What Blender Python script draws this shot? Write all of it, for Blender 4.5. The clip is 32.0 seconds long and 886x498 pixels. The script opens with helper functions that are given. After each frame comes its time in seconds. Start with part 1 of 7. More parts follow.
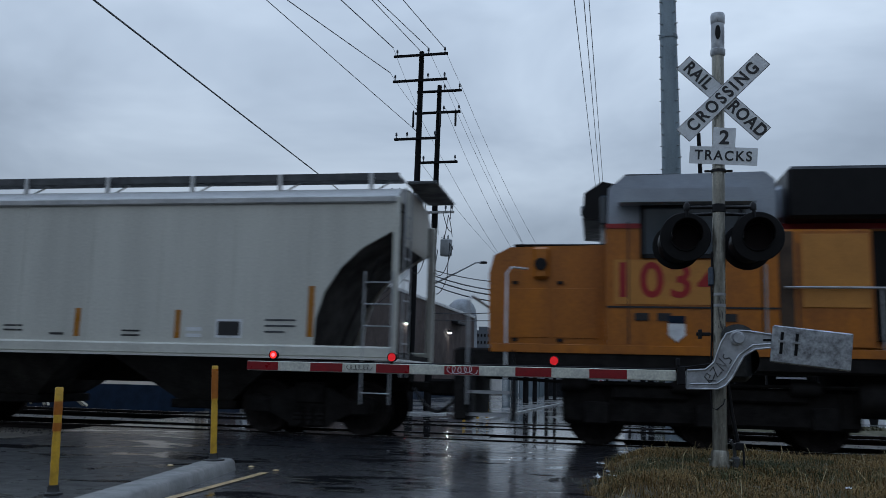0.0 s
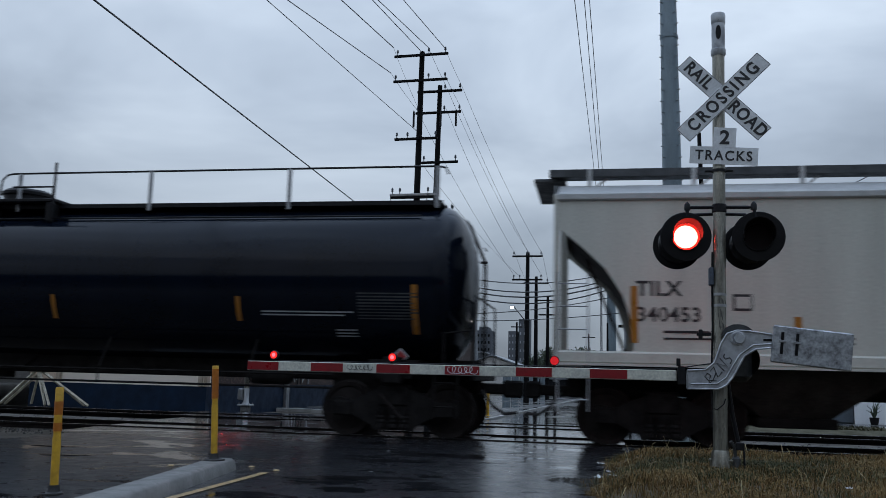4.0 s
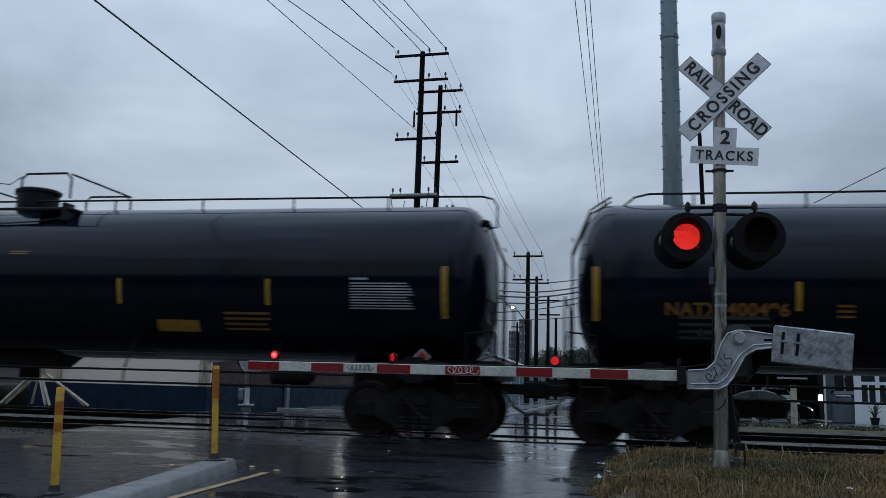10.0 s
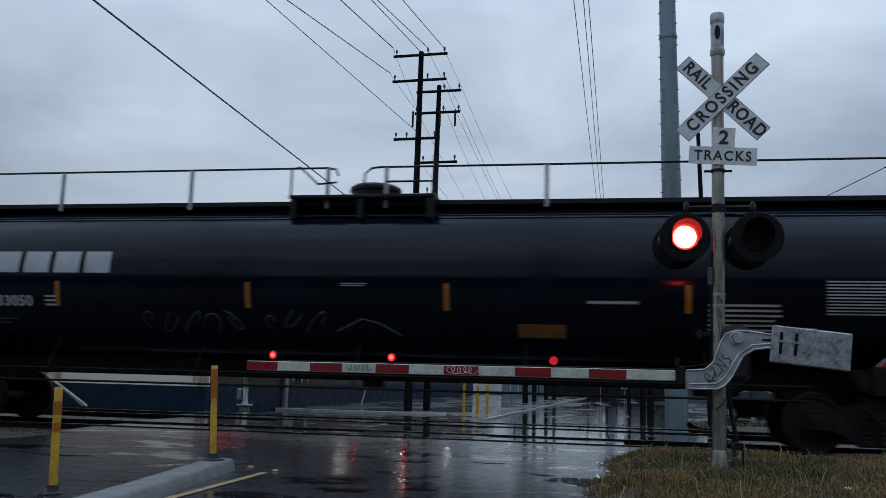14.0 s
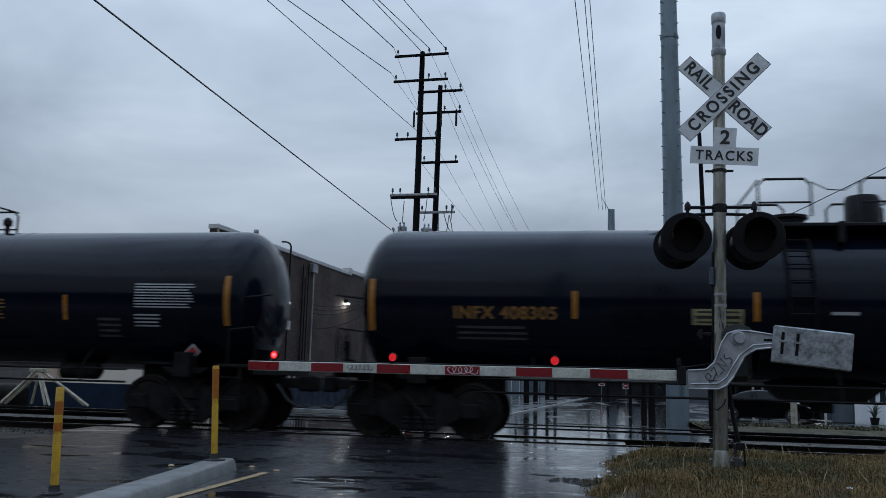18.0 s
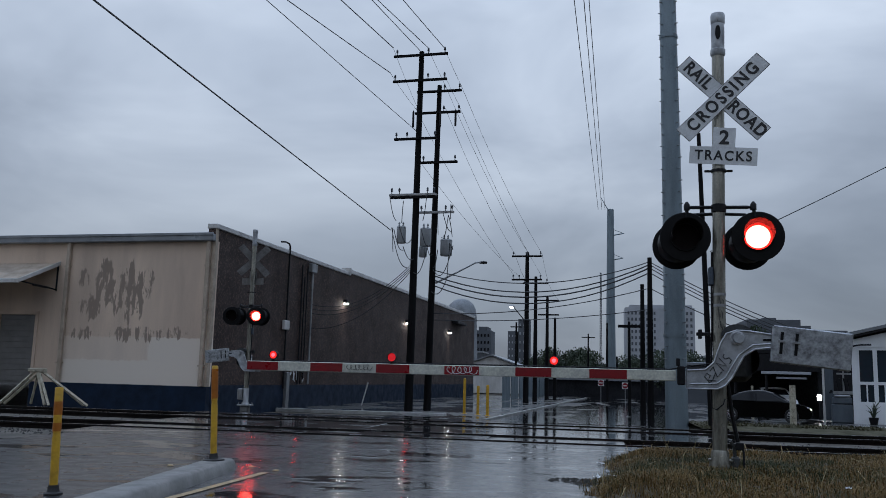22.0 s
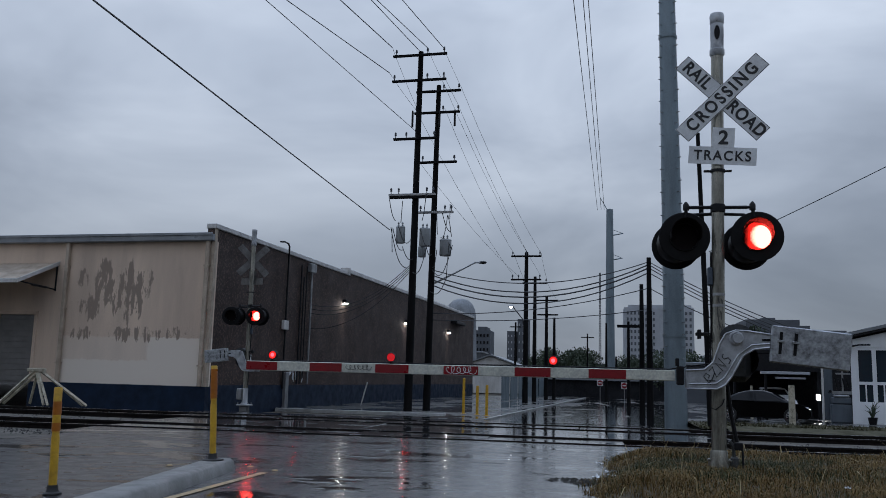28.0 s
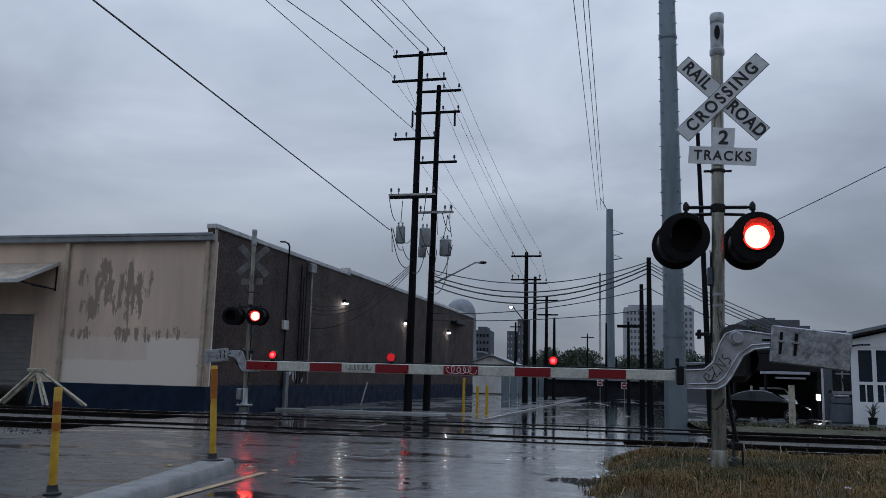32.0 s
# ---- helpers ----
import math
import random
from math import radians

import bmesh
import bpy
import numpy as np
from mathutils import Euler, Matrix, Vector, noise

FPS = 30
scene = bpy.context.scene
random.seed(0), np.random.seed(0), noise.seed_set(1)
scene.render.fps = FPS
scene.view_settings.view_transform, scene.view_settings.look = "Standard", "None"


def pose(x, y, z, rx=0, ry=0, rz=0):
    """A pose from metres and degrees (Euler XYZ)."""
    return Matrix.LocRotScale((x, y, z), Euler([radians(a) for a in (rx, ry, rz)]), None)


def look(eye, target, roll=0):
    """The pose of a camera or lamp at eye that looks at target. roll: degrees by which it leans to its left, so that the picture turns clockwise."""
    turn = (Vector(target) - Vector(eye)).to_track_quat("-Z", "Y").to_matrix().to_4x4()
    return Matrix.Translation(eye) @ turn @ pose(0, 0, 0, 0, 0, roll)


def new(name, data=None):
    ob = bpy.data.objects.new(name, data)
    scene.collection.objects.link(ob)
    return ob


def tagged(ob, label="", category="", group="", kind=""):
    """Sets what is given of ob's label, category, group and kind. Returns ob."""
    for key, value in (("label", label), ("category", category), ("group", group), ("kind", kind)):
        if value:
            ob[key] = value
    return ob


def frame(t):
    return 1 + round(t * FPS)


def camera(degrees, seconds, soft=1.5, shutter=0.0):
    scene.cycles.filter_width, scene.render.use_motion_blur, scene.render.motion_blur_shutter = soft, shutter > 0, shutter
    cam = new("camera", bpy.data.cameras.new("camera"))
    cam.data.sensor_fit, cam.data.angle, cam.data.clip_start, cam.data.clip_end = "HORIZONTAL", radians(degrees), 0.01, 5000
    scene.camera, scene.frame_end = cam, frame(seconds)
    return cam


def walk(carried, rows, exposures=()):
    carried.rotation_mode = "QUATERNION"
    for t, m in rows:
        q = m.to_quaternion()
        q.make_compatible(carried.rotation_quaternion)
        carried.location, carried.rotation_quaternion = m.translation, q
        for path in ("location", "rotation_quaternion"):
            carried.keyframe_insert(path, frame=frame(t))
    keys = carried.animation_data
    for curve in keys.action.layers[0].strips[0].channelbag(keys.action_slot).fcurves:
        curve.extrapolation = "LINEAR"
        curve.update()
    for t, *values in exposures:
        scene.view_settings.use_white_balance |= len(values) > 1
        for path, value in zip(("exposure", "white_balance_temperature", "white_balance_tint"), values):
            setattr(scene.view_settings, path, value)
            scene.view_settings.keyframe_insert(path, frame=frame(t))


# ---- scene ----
DEG = 54.73
cam = camera(DEG, 32.0, soft=.6, shutter=0.36)
EYE = (0.0, 0.0, 1.03)
YAW, PITCH, ROLL = 10.3, 8.56, 1.51
# small sideways sway of the camera: seconds, degrees to the left
SWAY = [(0, .05), (.5, .11), (1, .10), (2, .11), (2.5, .14), (3, .20), (3.5, .16), (4.5, .02), (5.5, .0), (6, .17), (6.5, .34), (7, .37),
        (7.5, .33), (8, .30), (9, .22), (10, .11), (11, .10), (12, .06), (13, .05), (14, .02), (16.5, .0), (17, .02), (18, .10), (19, .05),
        (20, .06), (20.5, .10), (21, .06), (22, .05), (23, .05), (24, .02), (25, .04), (28, .0), (30, .0), (32, .0)]


def aim(sway):
    a, p = radians(YAW + sway), radians(PITCH)
    d = Vector((-math.sin(a) * math.cos(p), math.cos(a) * math.cos(p), math.sin(p)))
    return look(EYE, Vector(EYE) + d * 10, ROLL)


walk(cam, [(t, aim(s)) for t, s in SWAY],
     exposures=[(0, -.02, 6280, 8), (1, .07, 6460, 9), (3, .08, 6500, 9), (6, .10, 6420, 8), (7, .13, 6400, 8), (8, .04, 6350, 8), (9, .01, 6380, 8), (21.2, 0.0, 6380, 8), (22, -.04, 6480, 11), (23, -.08, 6560, 12), (32, -.08, 6560, 12)])

# ---- world: an overcast dusk sky ----
world = bpy.data.worlds.new("overcast")
scene.world = world
world.use_nodes = True
wn, wl = world.node_tree.nodes, world.node_tree.links
wn.clear()
w_out = wn.new("ShaderNodeOutputWorld")
w_bg = wn.new("ShaderNodeBackground")
w_sky = wn.new("ShaderNodeTexSky")
w_sky.sky_type, w_sky.sun_disc = "NISHITA", False
w_sky.sun_elevation, w_sky.sun_rotation = radians(25), radians(200)
w_co = wn.new("ShaderNodeTexCoord")
w_map = wn.new("ShaderNodeMapping")
w_map.inputs["Scale"].default_value = (1.0, 1.0, 2.6)
w_map.inputs["Location"].default_value = (.32, .1, .25)
w_n1 = wn.new("ShaderNodeTexNoise")
w_n1.inputs["Scale"].default_value, w_n1.inputs["Detail"].default_value, w_n1.inputs["Roughness"].default_value = 2.1, 5, .52
w_n1.inputs["Distortion"].default_value = .35
w_r = wn.new("ShaderNodeValToRGB")
w_r.color_ramp.elements[0].position, w_r.color_ramp.elements[0].color = .30, (.255, .305, .385, 1)
w_r.color_ramp.elements[1].position, w_r.color_ramp.elements[1].color = .72, (.60, .685, .80, 1)
w_r.color_ramp.elements.new(.5).color = (.405, .475, .58, 1)
w_sc = wn.new("ShaderNodeVectorMath")
w_sc.operation = "SCALE"
w_sc.inputs["Scale"].default_value = .08
w_mix = wn.new("ShaderNodeMix")
w_mix.data_type = "RGBA"
w_mix.inputs[0].default_value = .92
wl.new(w_co.outputs["Generated"], w_map.inputs["Vector"])
wl.new(w_map.outputs["Vector"], w_n1.inputs["Vector"])
wl.new(w_n1.outputs["Fac"], w_r.inputs["Fac"])
wl.new(w_sky.outputs["Color"], w_sc.inputs[0])
wl.new(w_sc.outputs["Vector"], w_mix.inputs[6])
wl.new(w_r.outputs["Color"], w_mix.inputs[7])
# the dusk sky is brighter towards the side where the sun went down
w_dot = wn.new("ShaderNodeVectorMath")
w_dot.operation = "DOT_PRODUCT"
w_dot.inputs[1].default_value = (-.18, .93, .32)
wl.new(w_co.outputs["Generated"], w_dot.inputs[0])
w_side = wn.new("ShaderNodeMapRange")
w_side.inputs[1].default_value, w_side.inputs[2].default_value = -1, 1
w_side.inputs[3].default_value, w_side.inputs[4].default_value = .64, 1.09
wl.new(w_dot.outputs["Value"], w_side.inputs[0])
# and, under the cloud cover, brighter overhead than low down
w_sep = wn.new("ShaderNodeSeparateXYZ")
wl.new(w_co.outputs["Generated"], w_sep.inputs[0])
w_up = wn.new("ShaderNodeMapRange")
w_up.interpolation_type = "SMOOTHSTEP"
w_up.inputs[1].default_value, w_up.inputs[2].default_value = -.02, .42
w_up.inputs[3].default_value, w_up.inputs[4].default_value = .545, 1.205
wl.new(w_sep.outputs["Z"], w_up.inputs[0])
w_mul = wn.new("ShaderNodeMath")
w_mul.operation = "MULTIPLY"
wl.new(w_side.outputs[0], w_mul.inputs[0])
# an overcast sky grows brighter all the way to the zenith
w_zen = wn.new("ShaderNodeMapRange")
w_zen.inputs[1].default_value, w_zen.inputs[2].default_value = .42, 1.0
w_zen.inputs[3].default_value, w_zen.inputs[4].default_value = 1.0, 1.75
wl.new(w_sep.outputs["Z"], w_zen.inputs[0])
w_all = wn.new("ShaderNodeMath")
w_all.operation = "MULTIPLY"
wl.new(w_up.outputs[0], w_all.inputs[0])
wl.new(w_zen.outputs[0], w_all.inputs[1])
wl.new(w_all.outputs[0], w_mul.inputs[1])
wl.new(w_mul.outputs[0], w_bg.inputs["Strength"])
# and bluer overhead than near the horizon
w_hue = wn.new("ShaderNodeMapRange")
w_hue.inputs[1].default_value, w_hue.inputs[2].default_value = .40, .95
wl.new(w_sep.outputs["Z"], w_hue.inputs[0])
w_blue = wn.new("ShaderNodeMix")
w_blue.data_type, w_blue.blend_type = "RGBA", "MULTIPLY"
w_blue.inputs[7].default_value = (.80, .95, 1.16, 1)
wl.new(w_hue.outputs[0], w_blue.inputs[0])
wl.new(w_mix.outputs[2], w_blue.inputs[6])
wl.new(w_blue.outputs[2], w_bg.inputs["Color"])
wl.new(w_bg.outputs[0], w_out.inputs["Surface"])

sun = new("sun", bpy.data.lights.new("sun", "SUN"))
sun.data.energy, sun.data.angle, sun.data.color = .30, radians(95), (1.0, .98, .96)
sun.matrix_world = look((0, 0, 30), (2, 7, 0))


# ---- materials ----
def mat(name, color, rough=.6, metal=0.0, var=.25, scale=3.0, fine=40.0, bump=.15, color2=None, streak=1.0, rvar=.15, coat=0.0, spec=.5, grain=.35):
    """A painted or raw surface with stains at one scale and grain at another."""
    m = bpy.data.materials.new(name)
    m.use_nodes = True
    n, l = m.node_tree.nodes, m.node_tree.links
    b = n["Principled BSDF"]
    co = n.new("ShaderNodeTexCoord")
    mp = n.new("ShaderNodeMapping")
    mp.inputs["Scale"].default_value = (1, 1, streak)
    l.new(co.outputs["Object"], mp.inputs["Vector"])
    a = n.new("ShaderNodeTexNoise")
    a.inputs["Scale"].default_value, a.inputs["Detail"].default_value, a.inputs["Roughness"].default_value = scale, 6, .6
    f = n.new("ShaderNodeTexNoise")
    f.inputs["Scale"].default_value, f.inputs["Detail"].default_value = fine, 3
    l.new(mp.outputs[0], a.inputs["Vector"])
    l.new(co.outputs["Object"], f.inputs["Vector"])
    mixn = n.new("ShaderNodeMath")
    mixn.operation = "MULTIPLY_ADD"
    mixn.inputs[1].default_value = grain
    l.new(f.outputs["Fac"], mixn.inputs[0])
    half = n.new("ShaderNodeMath")
    half.operation = "MULTIPLY"
    half.inputs[1].default_value = 1 - grain
    l.new(a.outputs["Fac"], half.inputs[0])
    l.new(half.outputs[0], mixn.inputs[2])
    ramp = n.new("ShaderNodeValToRGB")
    c2 = color2 or tuple(c * (1 - var * 1.6) for c in color)
    ramp.color_ramp.elements[0].position, ramp.color_ramp.elements[0].color = .33, (*c2, 1)
    ramp.color_ramp.elements[1].position = .62
    ramp.color_ramp.elements[1].color = (*[min(1, c * (1 + var * .35)) for c in color], 1)
    l.new(mixn.outputs[0], ramp.inputs["Fac"])
    l.new(ramp.outputs["Color"], b.inputs["Base Color"])
    rr = n.new("ShaderNodeMapRange")
    rr.inputs[1].default_value, rr.inputs[2].default_value = .3, .7
    rr.inputs[3].default_value, rr.inputs[4].default_value = min(1, rough + rvar), max(.03, rough - rvar)
    l.new(a.outputs["Fac"], rr.inputs[0])
    l.new(rr.outputs[0], b.inputs["Roughness"])
    b.inputs["Metallic"].default_value = metal
    b.inputs["Coat Weight"].default_value = coat
    b.inputs["Specular IOR Level"].default_value = spec
    if bump:
        bp = n.new("ShaderNodeBump")
        bp.inputs["Strength"].default_value, bp.inputs["Distance"].default_value = bump, .01
        l.new(mixn.outputs[0], bp.inputs["Height"])
        l.new(bp.outputs[0], b.inputs["Normal"])
    return m


def glow(name, color, strength):
    m = bpy.data.materials.new(name)
    m.use_nodes = True
    b = m.node_tree.nodes["Principled BSDF"]
    b.inputs["Base Color"].default_value = (*color, 1)
    b.inputs["Emission Color"].default_value = (*color, 1)
    b.inputs["Emission Strength"].default_value = strength
    return m


def wet_asphalt(name, color, puddle, dry=.42, wet=.06, film=.6, least=.7, grain=(.5, 1.0), edge=.035, ripple=.14, sheen=.07):
    """Rain-wet asphalt: stone grain, patches of standing water, cracks of slightly different tone."""
    m = bpy.data.materials.new(name)
    m.use_nodes = True
    n, l = m.node_tree.nodes, m.node_tree.links
    b = n["Principled BSDF"]
    co = n.new("ShaderNodeTexCoord")
    big = n.new("ShaderNodeTexNoise")
    big.inputs["Scale"].default_value, big.inputs["Detail"].default_value, big.inputs["Roughness"].default_value = 1.15, 7, .62
    big.inputs["Distortion"].default_value = .5
    mp = n.new("ShaderNodeMapping")
    mp.inputs["Scale"].default_value = (*grain, 1.0)
    l.new(co.outputs["Object"], mp.inputs["Vector"])
    l.new(mp.outputs[0], big.inputs["Vector"])
    fine = n.new("ShaderNodeTexNoise")
    fine.inputs["Scale"].default_value, fine.inputs["Detail"].default_value = 55, 4
    l.new(co.outputs["Object"], fine.inputs["Vector"])
    mid = n.new("ShaderNodeTexNoise")
    mid.inputs["Scale"].default_value, mid.inputs["Detail"].default_value = 4.5, 5
    l.new(co.outputs["Object"], mid.inputs["Vector"])
    wetness = n.new("ShaderNodeMapRange")
    wetness.interpolation_type = "SMOOTHSTEP"
    wetness.inputs[1].default_value, wetness.inputs[2].default_value = puddle - edge, puddle + edge
    l.new(big.outputs["Fac"], wetness.inputs[0])
    ramp = n.new("ShaderNodeValToRGB")
    ramp.color_ramp.elements[0].position, ramp.color_ramp.elements[0].color = .3, (*[c * .40 for c in color], 1)
    ramp.color_ramp.elements[1].position, ramp.color_ramp.elements[1].color = .7, (*[c * 1.6 for c in color], 1)
    add = n.new("ShaderNodeMath")
    add.operation = "MULTIPLY_ADD"
    add.inputs[1].default_value = .5
    hm = n.new("ShaderNodeMath")
    hm.operation = "MULTIPLY"
    hm.inputs[1].default_value = .5
    l.new(fine.outputs["Fac"], hm.inputs[0])
    l.new(mid.outputs["Fac"], add.inputs[0])
    l.new(hm.outputs[0], add.inputs[2])
    l.new(add.outputs[0], ramp.inputs["Fac"])
    l.new(ramp.outputs["Color"], b.inputs["Base Color"])
    rr = n.new("ShaderNodeMapRange")
    rr.inputs[4].default_value = wet
    damp = n.new("ShaderNodeMapRange")
    damp.inputs[1].default_value, damp.inputs[2].default_value = .3, .7
    damp.inputs[3].default_value, damp.inputs[4].default_value = dry + .10, dry - .10
    l.new(mid.outputs["Fac"], damp.inputs[0])
    l.new(damp.outputs[0], rr.inputs[3])
    l.new(wetness.outputs[0], rr.inputs[0])
    l.new(rr.outputs[0], b.inputs["Roughness"])
    b.inputs["IOR"].default_value = 1.34
    # a thin film of rain lies over the whole surface
    b.inputs["Coat IOR"].default_value = 1.33
    slick = n.new("ShaderNodeMapRange")
    slick.inputs[3].default_value, slick.inputs[4].default_value = sheen, min(sheen, .045)
    l.new(wetness.outputs[0], slick.inputs[0])
    l.new(slick.outputs[0], b.inputs["Coat Roughness"])
    cover = n.new("ShaderNodeMapRange")
    cover.inputs[3].default_value, cover.inputs[4].default_value = film * least, film
    l.new(wetness.outputs[0], cover.inputs[0])
    l.new(cover.outputs[0], b.inputs["Coat Weight"])
    gloss = n.new("ShaderNodeMapRange")
    gloss.inputs[3].default_value, gloss.inputs[4].default_value = .2 + .3 * least, .5
    l.new(wetness.outputs[0], gloss.inputs[0])
    l.new(gloss.outputs[0], b.inputs["Specular IOR Level"])
    rip = n.new("ShaderNodeTexNoise")
    rip.inputs["Scale"].default_value, rip.inputs["Detail"].default_value = 16, 3
    l.new(co.outputs["Object"], rip.inputs["Vector"])
    cb = n.new("ShaderNodeBump")
    cb.inputs["Strength"].default_value, cb.inputs["Distance"].default_value = ripple, .012
    l.new(rip.outputs["Fac"], cb.inputs["Height"])
    l.new(cb.outputs[0], b.inputs["Coat Normal"])
    flat = n.new("ShaderNodeMapRange")
    flat.inputs[3].default_value, flat.inputs[4].default_value = .75, .10
    l.new(wetness.outputs[0], flat.inputs[0])
    bp = n.new("ShaderNodeBump")
    bp.inputs["Distance"].default_value = .012
    l.new(flat.outputs[0], bp.inputs["Strength"])
    l.new(add.outputs[0], bp.inputs["Height"])
    l.new(bp.outputs[0], b.inputs["Normal"])
    return m


ASPHALT = wet_asphalt("wet asphalt", (.021, .022, .026), .585, .34, .04, 1.0, .95, ripple=.16, sheen=.15)
ASPHALT_LOT = wet_asphalt("wet lot asphalt", (.018, .019, .022), .56, .34, .04, .82, .80, sheen=.16)
ASPHALT_FAR = wet_asphalt("soaked street asphalt", (.020, .021, .025), .425, .45, .03, 1.0, .35, (.42, .16), .035, .22, .11)
PANEL = wet_asphalt("wet crossing panel", (.05, .05, .052), .43, .36, .03, 1.0, .6, (.35, .9), .03, .08)
PAVE = wet_asphalt("wet worn pavement", (.085, .085, .083), .50, .45, .03, .9, .3, (.5, .3), .04, .06)
DIRT = mat("wet ground", (.075, .062, .045), .75, var=.4, scale=1.2, fine=25, bump=.6, color2=(.035, .032, .025))
GRAVEL = mat("ballast", (.060, .057, .055), .75, var=.5, scale=9, fine=28, bump=1.0, color2=(.010, .009, .009), spec=.15)
SOIL = mat("soil under grass", (.105, .080, .044), .85, var=.4, scale=4, fine=40, bump=.7)
def blades(name, c1, c2, c3):
    """Dead grass in which each blade has its own tone."""
    m = mat(name, c1, .8, var=.3, scale=1.6, fine=30, bump=0, spec=.2)
    n, l = m.node_tree.nodes, m.node_tree.links
    geo, rp, mx = n.new("ShaderNodeNewGeometry"), n.new("ShaderNodeValToRGB"), n.new("ShaderNodeMix")
    rp.color_ramp.elements[0].position, rp.color_ramp.elements[0].color = .1, (*c2, 1)
    rp.color_ramp.elements[1].position, rp.color_ramp.elements[1].color = .95, (*c3, 1)
    rp.color_ramp.elements.new(.55).color = (*c1, 1)
    mx.data_type = "RGBA"
    mx.inputs[0].default_value = .6
    base = [x for x in n if x.type == "VALTORGB" and x != rp][0]
    l.new(geo.outputs["Random Per Island"], rp.inputs["Fac"])
    l.new(base.outputs[0], mx.inputs[6])
    l.new(rp.outputs[0], mx.inputs[7])
    l.new(mx.outputs[2], n["Principled BSDF"].inputs["Base Color"])
    return m


GRASS_DRY = blades("dry grass", (.192, .120, .044), (.060, .040, .016), (.285, .20, .083))
STRAW = blades("pale straw", (.33, .265, .14), (.20, .15, .07), (.46, .39, .23))
GRASS_GREEN = mat("green grass", (.072, .074, .030), .7, var=.5, scale=2.0, fine=30, bump=0, color2=(.026, .030, .014), spec=.2)
STEEL = mat("galvanised steel", (.36, .37, .38), .42, .7, var=.3, scale=4, fine=60, bump=.05, streak=.3, grain=.1)
ALU = mat("weathered aluminium", (.43, .45, .47), .42, .45, var=.35, scale=6, fine=60, bump=.05, color2=(.20, .205, .22), grain=.12)
CWEIGHT = mat("stained counterweight plate", (.40, .42, .44), .45, .4, var=.4, scale=11, fine=40, bump=.06, color2=(.085, .085, .088), grain=.22)
GEARM = mat("dull dark casting", (.055, .058, .060), .55, .2, var=.3, scale=7, bump=.1)
MASTM = mat("scuffed mast paint", (.26, .25, .21), .30, .55, var=.4, scale=9, fine=35, bump=.08, streak=.16, color2=(.055, .05, .038), grain=.12, rvar=.1)
DARKST = mat("dark steel", (.014, .014, .016), .5, .1, var=.3, scale=5, bump=.1, spec=.2)
RAILM = mat("rail steel", (.014, .011, .010), .7, .0, var=.4, scale=6, fine=60, bump=.15, spec=.1)
RAILTOP = mat("polished rail head", (.45, .45, .46), .22, 1.0, var=.15, scale=3, bump=0)
TIE = mat("creosoted timber", (.018, .015, .013), .8, var=.45, scale=3, fine=50, bump=.5, spec=.15)
POLEW = mat("dark creosoted pole", (.008, .0078, .0085), .8, var=.4, scale=3, fine=45, bump=.4, streak=.15, spec=.12)
WIRE = mat("wire", (.05, .052, .056), .5, .2, var=.1, bump=0)
WHITE = mat("white sheeting", (.72, .74, .75), .40, var=.12, scale=5, fine=50, bump=.03, color2=(.52, .53, .54))
BLACK = mat("black paint", (.005, .005, .006), .45, var=.3, scale=4, bump=.05, spec=.2)
BLACKL = mat("black letters", (.015, .015, .017), .5, var=.1, bump=0)
RED = mat("red sheeting", (.235, .008, .012), .38, var=.18, scale=6, bump=.03)
ARMW = mat("dirty white sheeting", (.60, .60, .51), .42, var=.22, scale=5, fine=40, bump=.03, color2=(.36, .36, .33))
YELLOW = mat("yellow plastic", (.62, .36, .025), .42, var=.18, scale=9, bump=.05, color2=(.40, .22, .02))
ORANGE = mat("orange band", (.42, .13, .012), .35, var=.15, scale=9, bump=0)
RUBBER = mat("black rubber", (.018, .018, .018), .6, var=.2, bump=.15)
KERB = mat("worn concrete kerb", (.185, .182, .172), .5, var=.35, scale=3.5, fine=40, bump=.35, color2=(.13, .13, .12))
KERB_PALE = mat("pale wet kerb", (.34, .34, .33), .4, var=.3, scale=2.5, fine=30, bump=.2, color2=(.20, .20, .19))
CONC = mat("wet concrete", (.12, .12, .118), .40, var=.4, scale=1.6, fine=35, bump=.25, color2=(.06, .06, .06))
LINEY = mat("worn yellow road paint", (.46, .32, .15), .4, var=.4, scale=7, bump=.1)
BLUEB = mat("blue base paint", (.006, .018, .042), .5, var=.35, scale=2, bump=.08, spec=.2)
WHITEW = mat("off-white paint", (.62, .61, .59), .55, var=.15, scale=1.5, fine=30, bump=.08, streak=.25, color2=(.38, .37, .35))
ROOFM = mat("grey roof metal", (.26, .28, .30), .4, .3, var=.2, scale=2, bump=.05)
CREAM = mat("dirty cream canopy paint", (.47, .385, .30), .7, var=.3, scale=2, bump=.05, color2=(.27, .215, .165))
DOORM = mat("roll door slat", (.17, .165, .16), .5, .1, var=.15, scale=2, bump=.05)
TIMBERW = mat("weathered white timber", (.48, .44, .34), .7, var=.5, scale=5, fine=40, bump=.3, color2=(.16, .14, .10))
TOWERM = mat("grey tower steel", (.20, .25, .28), .5, .45, var=.22, scale=1.5, fine=30, bump=.06, streak=.2)
TRANSF = mat("transformer paint", (.34, .36, .37), .45, .1, var=.15, scale=4, bump=.05)
GLASSD = mat("dark window glass", (.022, .034, .046), .06, 0, var=.1, bump=0, spec=.7)
# distance haze is mixed into these two bluish greys
HAZEBLD = mat("hazed distant concrete", (.40, .42, .45), .8, var=.12, scale=.3, bump=0)
HAZEDK = mat("hazed distant dark facade", (.10, .11, .125), .8, var=.15, scale=.3, bump=0)
